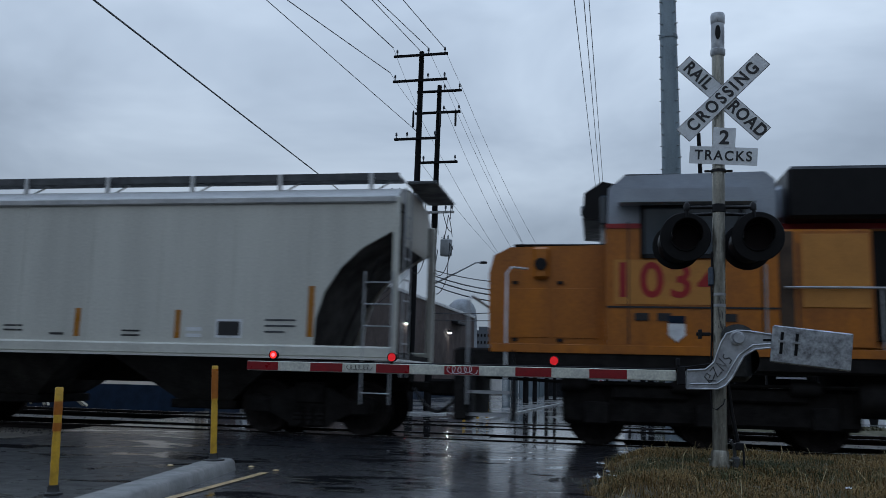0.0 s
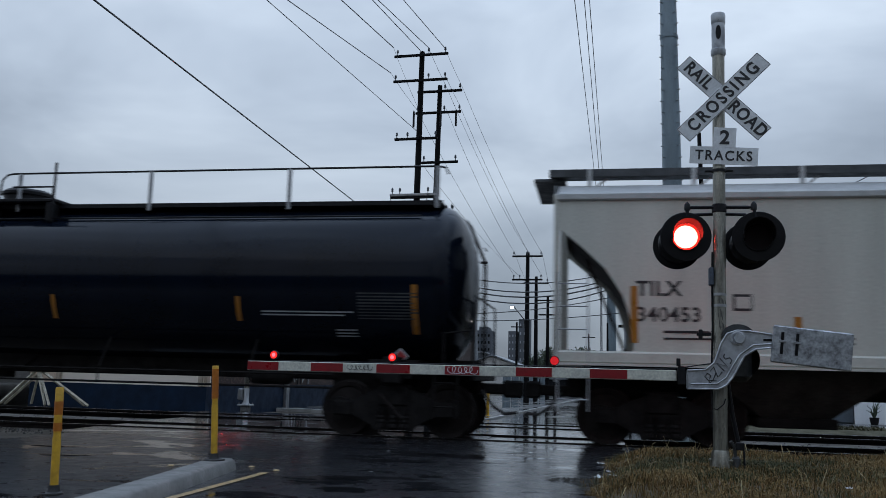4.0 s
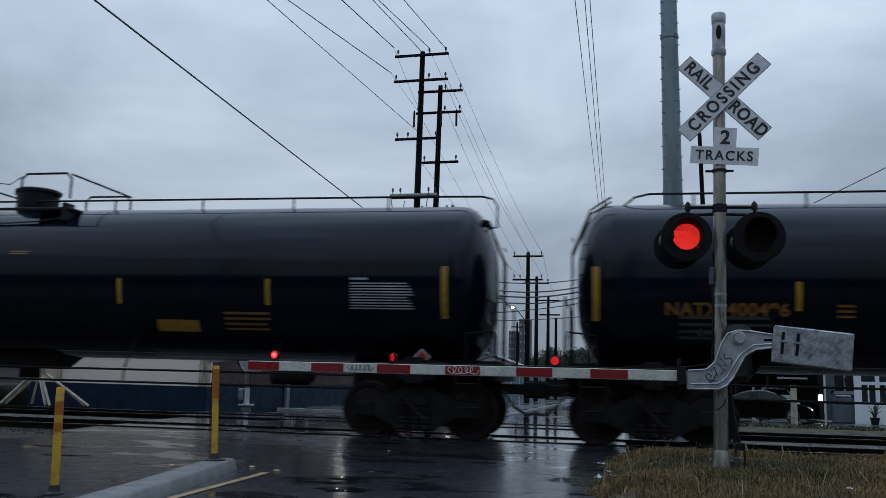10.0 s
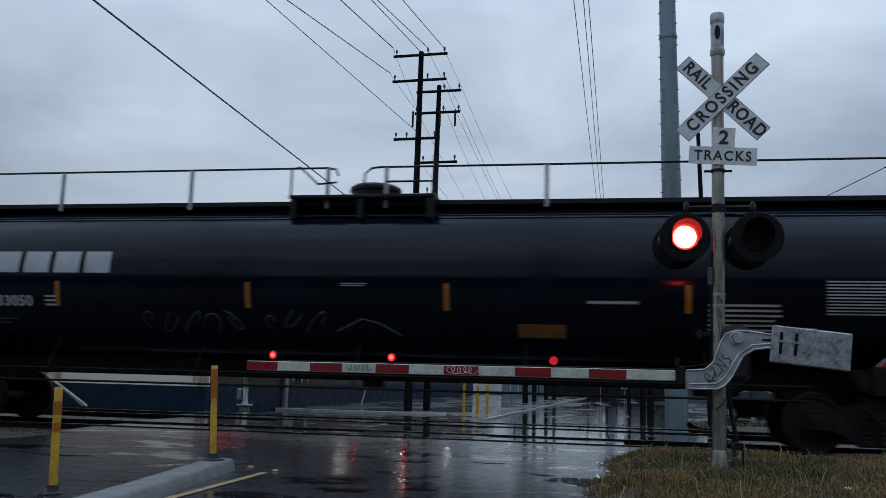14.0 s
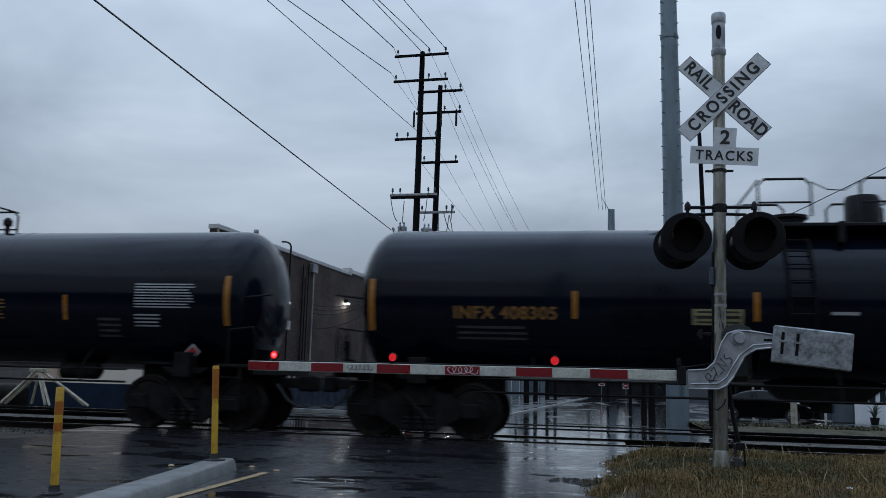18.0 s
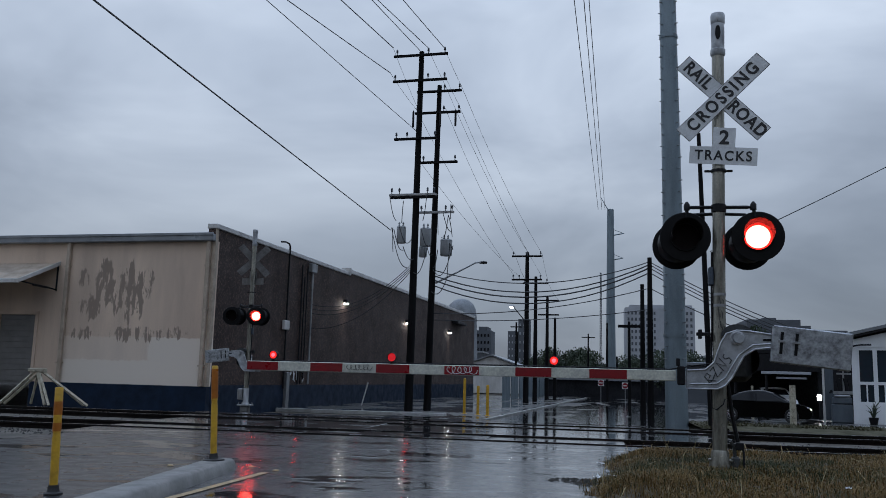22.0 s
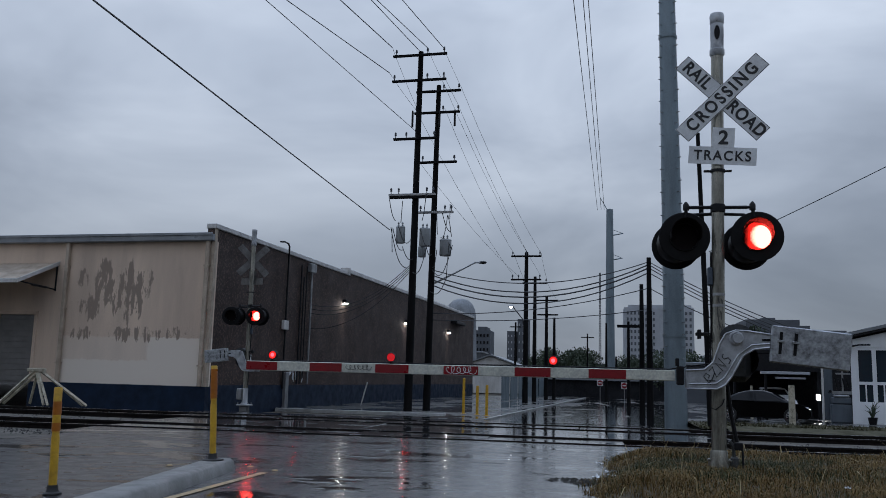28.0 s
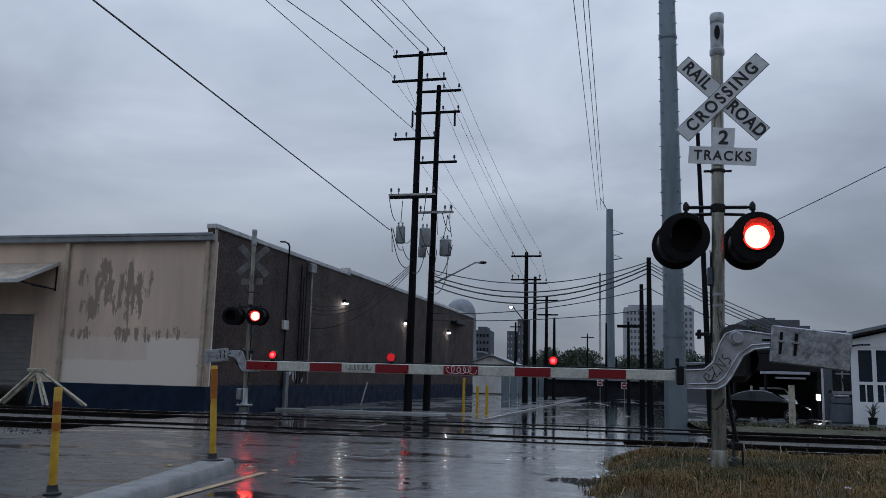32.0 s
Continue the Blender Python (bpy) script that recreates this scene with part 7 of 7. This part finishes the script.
        part("drain_pipe", Solid().tube([(mx - .95, -1.0, top - .30), (mx - .6, -1.04, top - .40), (mx + .1, -1.06, top - .42), (mx + .8, -1.04, top - .38), (mx + 1.3, -.98, top - .28)], .014, 5), DARKST, t)
    else:
        dk = top - (.11 if style == "plain" else .0)
        part("platform", Solid().box(mx - pw, mx + pw, -1.05, -.42, dk, dk + .06, .01).box(mx - pw, mx + pw, .42, 1.05, dk, dk + .06, .01), DARKST, t, "dark grated platform")
    for k in (-1, 1) if style == "rail" else (-1, 0, 1):
        part("platform_bracket", Solid().box(mx + k * (pw - .1) - .05, mx + k * (pw - .1) + .05, -1.08, -.80, top - .38, top - .03, .01), DARKST, t)
    zr = top + (.67 if style == "plain" else (.54 if style == "rail" else .45))
    if style == "walk":
        rl = Solid().tube([(mx - 1.3, -1.06, top), (mx - 1.3, -1.06, zr + .1), (mx - 1.15, -1.06, zr + .12), (mx - .8, -1.06, top + .25), (mx - .45, -1.06, top + .28)], .02, 6)
        rl.tube([(mx + .45, -1.06, top + .28), (mx + 1.3, -1.06, top + .28), (mx + 1.33, -1.06, top - .35)], .02, 6).tube([(mx + 1.33, -1.06, top - .4), (mx + 1.33, -1.06, zr + .3)], .025, 6)
        part("platform_rail", rl, DARKST, t)
    else:
        for a, b in ((mx - pw, mx - .45), (mx + .3, mx + pw)):
            for y in (-1.06, 1.06):
                rl = Solid().tube([(a, y, top), (a, y, zr - .1), (a + .1, y, zr), (b - .1, y, zr), (b, y, zr - .1), (b, y, top + .05)], .022, 6)
                if style == "plain":
                    rl.tube([(a, y, top + .28), (b, y, top + .28)], .018, 5)
                part("platform_rail", rl, DARKST, t, "dark platform handrail")
        part("rail_chain", Solid().tube([(mx - .45, -1.06, zr - .05), (mx - .2, -1.06, zr - .18), (mx + .05, -1.06, zr - .2), (mx + .3, -1.06, zr - .05)], .010, 5), DARKST, t)
        for sx in (-1, 1):
            part("platform_rail", Solid().tube([(mx + sx * pw, -1.06, zr - .02), (mx + sx * pw, 1.06, zr - .02)], .02, 6), DARKST, t)
    if style == "plain":
        ld = Solid()
        pts = [(R + .07) * 1.0]
        for dx in (-.72, -.34):
            ld.tube([(dx, -(R + .07) * math.sin(radians(a)), zc + (R + .07) * math.cos(radians(a))) for a in range(42, 125, 8)], .02, 6)
        for a in range(44, 124, 11):
            y, z = -(R + .07) * math.sin(radians(a)), zc + (R + .07) * math.cos(radians(a))
            ld.tube([(-.72, y, z), (-.34, y, z)], .015, 5)
        part("tank_ladder", ld, UNDER, t, "black ladder curved on the tank side")
    # reflectors and stencils, wrapped on the shell: x, angle above the middle in metres, width, height
    lift = [R * math.asin(max(-.95, min(.95, q[1] / R))) for q in ref]
    for (xr, _, w, h), z_ in zip(ref, lift):
        part("reflector", Solid().turn([(R + .006, xr - w / 2), (R + .006, xr + w / 2)], axis="x", seg=5, arc=h / R, start=math.pi - (z_ + h / 2) / R, m=pose(0, 0, zc)), amber, t, "amber reflector strip")
    for xr, dz, w, h, mt, rows in decals:
        z_ = R * math.asin(dz / R)
        if rows == 1:
            part("stencil", Solid().turn([(R + .005, xr - w / 2), (R + .005, xr + w / 2)], axis="x", seg=5, arc=h / R, start=math.pi - (z_ + h / 2) / R, m=pose(0, 0, zc)), mt, t)
        else:
            for k in range(rows):
                zz = z_ - h / 2 + h * (k + .5) / rows
                ww = w * (1, .97, .90, .98, .94)[(k * 3 + rows) % 5]
                part("stencil", Solid().turn([(R + .005, xr - w / 2), (R + .005, xr - w / 2 + ww)], axis="x", seg=2, arc=h / rows * .45 / R, start=math.pi - (zz + h / rows * .225) / R, m=pose(0, 0, zc)), mt, t)
    if num:
        ob = letters("car_number", num[0], num[1], num[2], t, pose(0, 0, zc), "stencilled mark and number", 1.1, bold=.008)
        ob.data.transform(Matrix.Translation((num[3], 0, 0)))
        bend(ob.data, R, math.asin(num[4] / R))
    pc = part("placard", Solid().box(-.10, .10, -.012, 0, -.10, .10, .004), STENCIL, t, "small diamond hazard placard", pose(half - 1.15, -1.12, 1.36, 0, 45, 0))
    part("placard_field", Solid().box(-.075, .075, -.016, -.013, -.075, .075), LOCOR, pc, "red field")
    return t


def refs(inner, ends, z, ze, tall=.46, w=.085):
    return [(x_, z, w, tall) for x_ in inner] + [(x_, ze, w * 1.25, .90) for x_ in ends]


hopper(-8.92, "DSIX", "4095", False)
hopper(-21.62, "TILX", "340453", True)
RB, ZB = 1.46, 2.69
DIGITS = [(-8.22 + k * .163, -.71, .115, .20, STENCIL, 1) for k in range(10)]
tank_car(-38.35, 9.5, RB, ZB, "walk", "", REFLY, refs((-5.40, -1.68, 1.88, 5.46), (-9.15, 8.62), -.57, -.57),
         DIGITS + [(-7.6, -.95, 1.3, .12, HOPDARK, 2), (-.24, -.40, .36, .24, STENCIL, 3), (8.15, -.5, 1.05, .5, HOPDARK, 9), (6.72, -.63, 1.66, .12, STENCIL, 2), (7.4, -.95, .4, .2, STENCIL, 3)], .13)
DEC2 = [(-7.0, -.78, 1.4, .5, HOPDARK, 4), (-5.2, -.50, .26, .26, STENCY, 3), (3.72, -.87, .80, .25, REFLY2, 1), (5.05, -.78, .87, .42, STENCY, 4), (7.5, -.33, 1.1, .48, STENCIL, 10), (7.1, -.04, .3, .035, STENCIL, 1), (.56, .42, .4, .09, STENCY, 2)]
R2 = refs((-5.90, -3.06, -.19, 2.65, 5.46), (-9.01, 8.58), -.28, -.27)
tank_car(-58.63, 9.35, RB, ZB, "rail", ("NATX 400496", .29, STENCY, -6.98, -.50), REFLY2, R2, DEC2)
tank_car(-78.72, 9.32, RB, ZB, "rail", ("NATX 400497", .29, STENCY, -6.98, -.50), REFLY2, R2, DEC2)
WORD = [(-7.90 + k * .61, .24, .50, .40, STENCIL, 1) for k in range(6)]   # plain blocks
t4 = tank_car(-99.30, 9.6, RB, ZB, "walk", ("PROX 633050", .27, STENCIL, -7.0, -.48), REFLY, refs((-5.62, -1.95, 1.57, 5.48), (-9.25, 9.0), -.34, -.48),
              WORD + [(-7.3, -.82, 1.6, .16, HOPDARK, 2), (-5.75, -.46, .24, .24, STENCIL, 3), (-.03, -.14, .46, .07, STENCIL, 2), (3.15, -.87, .77, .27, STENCY, 1),
                      (6.35, -.62, 1.1, .5, STENCIL, 6), (7.2, -.85, .5, .28, STENCIL, 3), (8.1, -.3, 1.08, .56, STENCIL, 11), (4.3, -.40, .8, .05, STENCIL, 1)], -.09)
gr = Solid()
rnd = random.Random(9)
for xa, n in ((-3.9, 16), (-1.6, 10)):
    for j in range(n // 3):
        q, e, w_ = rnd.uniform(.12, .22), rnd.uniform(-.06, .06), rnd.uniform(.10, .17)
        gr.tube([(xa + j * .40 + w_ * math.cos(a * .55 + j) + a * .012, -(RB + .006), e + q * math.sin(a * .55 + j * 2)) for a in range(9 + j % 3)], .012, 4)
gr.tube([(-.4, -(RB + .008), -.2), (.1, -(RB + .008), .06), (.4, -(RB + .008), -.02), (.75, -(RB + .008), -.26)], .014, 4)
me = gr.mesh("paint_mark", HOPDARK)
for v in me.vertices:
    a = (v.co.z - .80) / RB
    r = -v.co.y + .004
    v.co.y, v.co.z = -r * math.cos(a), r * math.sin(a) + ZB
part("paint_mark", me, STENCIL, t4, "scrawled pale paint marks")
RS, ZS = 1.34, 2.36
tank_car(-118.57, 7.9, RS, ZS, "plain", ("INFX 408305", .29, STENCY, -5.2, -.26), REFLY, refs((-4.05, -1.21, 1.14, 3.47, 5.63), (-7.48, 7.38), -.11, -.14),
         [(-5.4, -.58, 1.2, .3, HOPDARK, 3), (-1.80, -.28, .78, .26, PALEY, 1), (-1.80, -.28, .70, .05, BLACKL, 1), (-1.80, -.20, .66, .03, BLACKL, 1), (-1.80, -.36, .66, .03, BLACKL, 1), (2.1, -.2, .40, .3, STENCY, 5), (6.3, -.05, 1.1, .4, STENCIL, 8), (.1, -.2, .4, .05, STENCIL, 1)])
tank_car(-136.21, 8.0, RS, ZS, "plain", "", REFLY, refs((-4.36, -1.62, 1.50, 4.38), (-7.50, 7.52), -.25, -.10),
         [(-5.95 + k * .19, -.34, .13, .21, STENCD, 1) for k in range(8) if k != 4] + [(-5.3, -.66, 1.3, .3, HOPDARK, 3), (2.75, -.29, .80, .40, STENCY, 6), (5.25, -.6, .45, .44, HOPDARK, 4),
          (6.33, -.02, 1.15, .46, STENCIL, 9), (6.0, -.46, .5, .27, STENCIL, 4)])


def locomotive(x):
    t = start("locomotive", x, "yellow-orange diesel locomotive with grey roof and red number, moving past", "locomotive")
    Wn = 1.05
    part("frame", Solid().box(.15, 20.2, -1.5, 1.5, 1.22, 1.52, .03), UNDER, t, "black underframe")
    for sy in (-1, 1):
        part("sill_stripe", Solid().box(.7, 20.0, sy * 1.51 - .01, sy * 1.51 + .01, 1.46, 1.60, .004), LOCOY, t, "yellow sill")
    # short hood
    nose = [(.62, 1.6), (.60, 2.8), (.68, 3.11), (.95, 3.25), (2.62, 3.29), (2.62, 1.6)]
    part("short_hood", Solid().prism(nose, -Wn, Wn), LOCOY, t, "yellow nose", smooth=25)
    part("nose_cap", Solid().box(1.0, 2.6, -Wn + .15, Wn - .15, 3.29, 3.33, .02), BLACK, t)
    part("nose_box", Solid().box(1.35, 1.62, -Wn - .10, -Wn, 2.7, 3.25, .06), LOCOY, t)
    cab = [(2.55, 1.6), (2.55, 3.45), (2.60, 4.28), (2.85, 4.52), (5.05, 4.56), (5.2, 4.40), (5.2, 1.6)]
    part("cab", Solid().prism([(a, min(b, 3.50)) for a, b in cab], -1.48, 1.48), LOCOY, t, "yellow cab side", smooth=25)
    part("cab_upper", Solid().prism([(2.58, 3.56), (2.60, 4.16), (2.85, 4.37), (5.05, 4.41), (5.2, 4.28), (5.2, 3.56)], -1.46, 1.46), LOCOG, t, "grey cab roof", smooth=25)
    part("red_stripe", Solid().box(2.56, 5.21, -1.49, 1.49, 3.49, 3.57), LOCOR, t, "thin red stripe")
    part("front_window", Solid().box(2.46, 2.60, -1.25, 1.25, 3.60, 4.10, .03), GLASSD, t, "dark windscreen")
    part("roof_brow", Solid().prism([(2.17, 3.72), (2.20, 4.14), (2.5, 4.34), (2.75, 4.28), (2.6, 3.70)], -1.2, 1.2), BLACK, t, "dark roof brow with headlights")
    part("side_window", Solid().box(3.15, 4.65, -1.505, -1.46, 3.05, 3.86, .03), GLASSD, t, "dark cab side window")
    part("window_frame", Solid().box(3.10, 4.70, -1.52, -1.49, 3.00, 3.06).box(3.10, 4.70, -1.52, -1.49, 3.84, 3.90).box(3.10, 3.16, -1.52, -1.49, 3.0, 3.90).box(4.64, 4.70, -1.52, -1.49, 3.0, 3.90), DARKST, t)
    part("sun_visor", Solid().prism([(2.75, 3.86), (4.85, 3.86), (4.75, 4.08), (2.85, 4.08)], -1.80, -1.48), LOCOG, t, "grey window awning")
    part("horn_box", Solid().box(2.85, 3.85, -.75, .75, 4.38, 4.58, .05), DARKST, t)
    part("number_panel", Solid().box(2.68, 4.40, -1.490, -1.484, 2.26, 2.98), LOCOYL, t, "pale number panel")
    letters("road_number", "1034", .78, LOCOR, t, pose(3.50, -1.494, 2.62), "red road number", 1.16, bold=.014)
    part("cab_seam", Solid().box(2.56, 5.2, -1.492, -1.484, 2.20, 2.23), BLACKL, t)
    # an emblem as a plain shape
    em = part("emblem", Solid().prism([(3.52, 2.08), (3.78, 2.08), (3.78, 1.78), (3.65, 1.66), (3.52, 1.78)], -1.496, -1.486), WHITE, t, "small shield-shaped emblem")
    part("emblem_top", Solid().box(3.52, 3.78, -1.499, -1.497, 1.96, 2.08), BLUEB, em)
    for xa in (3.0, 3.35, 4.35):
        part("cab_grille", Solid().box(xa, xa + .22, -1.494, -1.484, 2.00, 2.12), BLACKL, t)
    # long hood
    part("equipment_box", Solid().box(5.2, 6.62, -1.42, 1.42, 1.6, 3.48, .04), LOCOY, t, "yellow equipment box")
    part("long_hood", Solid().box(5.2, 19.3, -1.0, 1.0, 1.6, 3.62, .04), LOCOY, t, "yellow engine hood")
    part("hood_stripe", Solid().box(5.25, 19.32, -1.012, 1.012, 3.55, 3.64), LOCOR, t, "thin red stripe")
    part("hood_roof", Solid().box(5.3, 19.3, -.98, .98, 3.64, 4.35, .12), LOCOG, t, "grey hood roof")
    part("filter_box", Solid().box(5.40, 7.55, -1.45, 1.45, 3.64, 4.50, .06), BLACK, t, "black air-filter housing")
    part("fan_housing", Solid().box(9.2, 13.5, -1.3, 1.3, 3.8, 4.6, .08), DARKST, t)
    for k in range(9):
        xa = 6.7 + k * 1.35
        part("hood_door", Solid().box(xa, xa + 1.25, -1.03, -1.0, 1.75, 3.4, .012), LOCOY, t, "hinged hood door")
    # platform, steps and rails
    steps = Solid()
    for k, z in enumerate((.42, .78, 1.14)):
        steps.box(.35, 1.05, -1.52, -1.15, z, z + .05)
    part("steps", steps, GREYP, t, "worn corner steps")
    part("step_frame", Solid().box(.36, .40, -1.52, -1.1, .35, 1.5), DARKST, t)
    part("step_frame", Solid().box(1.04, 1.10, -1.52, -1.1, .35, 1.5), DARKST, t)
    part("air_reservoir", Solid().turn([(0, 0), (.26, .02), (.30, .1), (.30, 1.1), (.26, 1.18), (0, 1.2)], axis="x", seg=14, m=pose(6.35, -1.1, .85)).box(6.35, 7.4, -1.2, 1.2, .6, 1.22), UNDER, t, "black air reservoir")
    part("pilot", Solid().box(.10, .35, -1.5, 1.5, .35, 1.5, .03), UNDER, t, "black pilot plate")
    hr_ = Solid().tube([(.95, -1.5, .6), (.95, -1.5, 2.75), (1.02, -1.48, 2.85), (1.25, -1.2, 2.86)], .02, 7)
    part("grab_rail", hr_, WHITE, t, "pale grab rail")
    part("grab_rail", Solid().tube([(.33, -1.5, .6), (.33, -1.5, 2.3), (.33, -1.2, 2.4), (.33, 1.2, 2.4), (.33, 1.5, 2.3), (.33, 1.5, .6)], .025, 7), GREYP, t, "pale end rail")
    part("side_rail", Solid().tube([(5.3, -1.48, 2.55), (19.8, -1.48, 2.55)], .02, 6), GREYP, t)
    for k in range(9):
        part("rail_post", Solid().tube([(6.7 + k * 1.6, -1.48, 1.55), (6.7 + k * 1.6, -1.48, 2.55)], .018, 5), GREYP, t)
    part("fuel_tank", Solid().prism([(7.4, .55), (7.2, .8), (7.2, 1.25), (12.6, 1.25), (12.6, .8), (12.4, .55)], -1.35, 1.35), UNDER, t, "black fuel tank")
    for xc in (4.15, 15.9):
        b = part("bogie", Solid().box(-.3, .3, -1.1, 1.1, .55, 1.2, .03), UNDER, t, "black three-axle bogie", pose(xc, 0, 0))
        for sy in (-1, 1):
            part("side_frame", Solid().box(-2.3, 2.3, sy * 1.035 - .085, sy * 1.035 + .085, .34, .98, .06), UNDER, b)
        for a in (-1.75, 0, 1.75):
            m = pose(a, 0, .457)
            w = part("wheelset", WHEEL_ME, WHEELM, b, "steel wheelset", m)
            WHEELS.append((w, m))
            part("axle_box", Solid().box(a - .2, a + .2, -1.22, -1.10, .34, .70, .03), UNDER, b)
        for xs in (-1.5, .3):
            part("spring_beam", Solid().box(xs, xs + 1.2, -1.2, -1.12, .75, .98, .04), UNDER, b)
    coupler(t, .15, -1)
    part("headlight", Solid().turn([(.09, 0), (.09, .05), (0, .05)], axis="x", seg=12, m=pose(2.13, -.15, 4.05)), GLASSD, t)
    return t


locomotive(-2.40)

# ---- details of the locomotive's flank ----
loco = CARS[-1][0]
for xa in (.9, 1.7):
    part("hood_panel", Solid().box(xa, xa + .72, -1.062, -1.05, 1.72, 2.55, .012), LOCOY, loco, "raised hood panel")
for xa, z in ((1.0, 2.62), (1.75, 2.62), (1.0, 1.66), (1.75, 1.66)):
    part("hinge", Solid().box(xa, xa + .10, -1.075, -1.05, z, z + .05), DARKST, loco)
for k in range(6):
    part("louvre", Solid().box(6.75, 7.75, -1.055, -1.03, 2.2 + k * .17, 2.30 + k * .17, .01), LOCOY, loco)
part("door_seam", Solid().box(2.9, 2.92, -1.493, -1.484, 1.62, 3.6), BLACKL, loco)
part("door_seam", Solid().box(4.95, 4.97, -1.493, -1.484, 1.62, 3.6), BLACKL, loco)
part("grab_rail", Solid().tube([(5.0, -1.55, 1.7), (5.0, -1.56, 2.9)], .018, 6), GREYP, loco)
part("sand_filler", Solid().turn([(0, -.03), (.10, -.03), (.11, 0)], axis="y", seg=14, m=pose(1.48, -1.15, 2.95)), DARKST, loco)
part("brake_pipe", Solid().tube([(.6, -1.2, 1.05), (2.0, -1.25, 1.0), (6.6, -1.25, 1.02), (7.2, -1.2, .95)], .03, 6), UNDER, loco)
for xa in (2.05, 3.8, 5.6):
    part("brake_cylinder", Solid().turn([(0, -.22), (.12, -.22), (.13, .18), (.05, .26), (0, .26)], axis="x", seg=12, m=pose(xa, -1.2, .98)), UNDER, loco)
    part("sand_pipe", Solid().tube([(xa + .5, -1.18, 1.1), (xa + .55, -1.1, .5), (xa + .45, -.9, .12)], .02, 5), UNDER, loco)

# recesses and frames along the engine hood
# shading beside the cab is painted as a flat dark brown strip
LOCOBR = mat("shaded brown recess", (.055, .030, .014), .6, var=.4, scale=3, bump=.05)
part("recess_shade", Solid().box(5.22, 5.44, -1.432, -1.418, 1.70, 3.44), LOCOBR, loco, "dark brown strip painted as recess shade on the equipment box")
part("hood_panel", Solid().box(5.56, 6.56, -1.436, -1.42, 2.24, 3.40, .01), LOCOYL, loco, "paler raised side panel")
part("air_intake", Solid().box(6.64, 7.9, -1.07, -1.03, 1.75, 3.5, .01), BLACK, loco, "dark radiator intake")
for xa in (5.50,):
    part("panel_seam", Solid().box(xa, xa + .02, -1.432, -1.418, 1.65, 3.25), BLACKL, loco)
for k in range(4):
    part("latch", Solid().box(6.85 + k * 1.35, 6.92 + k * 1.35, -1.05, -1.03, 2.4, 2.5), DARKST, loco)


# ---- what moves ----
BEAT0, HALF = .061, .6193


def beats(first):
    """The beats of one lamp: beat number, and whether it lights up then."""
    return [(k, (k % 2 == 0) == first) for k in range(52) if BEAT0 + HALF * k < 31.8]


def drum_rows(m, beat):
    """The lens drum turns from dark over fading to lit, and on to dark."""
    rows, a = [(0, -120)], -120
    for k, lights in beats(beat == "L"):
        f = BEAT0 + HALF * k
        if lights:
            f = round(f * FPS)
            steps = ((-1, 0), (0, -85), (1, -120), (2, -205), (3, -240))
        else:
            f = math.floor(f * FPS)
            steps = ((-3, 0), (-2, -85), (-1, -120))
        if f + steps[0][0] <= 0:
            continue
        rows += [((f + d) / FPS, a + e) for d, e in steps]
        a = rows[-1][1]
    rows.append((32, a))
    return [(t, m @ pose(0, 0, 0, 0, 0, q)) for t, q in rows]


def flip_rows(m, beat):
    """The small insert faces out while its lamp is lit and turns half round at each beat."""
    rows, a = [(0, 180)], 180
    for k, lights in beats(beat == "L"):
        f = round((BEAT0 + HALF * k) * FPS) + (0 if lights else -3)
        if f <= 0:
            continue
        rows += [((f + d) / FPS, a + e) for d, e in ((0, 0), (1, 85), (2, 170), (3, 180))]
        a += 180
    rows.append((32, a))
    return [(t, m @ pose(0, 0, 0, 0, 0, q)) for t, q in rows]


# the train's way: seconds, metres gone
GONE = [(0, -.02), (1, 6.60), (2, 13.42), (3, 20.05), (6, 40.25), (7, 47.14), (8, 53.90), (9, 60.76), (10, 67.60), (11, 74.59), (12, 81.50), (13, 88.24), (14, 95.25), (17, 115.40), (18, 122.24),
        (19, 129.16), (20, 136.08), (21, 143.10), (22, 149.9), (32, 219)]


def gone(t):
    for (a, p), (b, q) in zip(GONE, GONE[1:]):
        if t <= b:
            return p + (q - p) * (t - a) / (b - a)
    return GONE[-1][1]


def motions():
    for ob, x in CARS:
        walk(ob, [(t, pose(x + d, TRACK_Y, .015)) for t, d in GONE])
    turns = [(k / 10, math.degrees(gone(k / 10) / .457)) for k in range(321)]
    for ob, m in WHEELS:
        walk(ob, [(t, m @ Matrix.Rotation(radians(a), 4, "Y")) for t, a in turns])
    for ob, m, beat, drum in LENSES:
        if beat != "on":
            walk(ob, drum_rows(m, beat) if drum else flip_rows(m, beat))


motions()
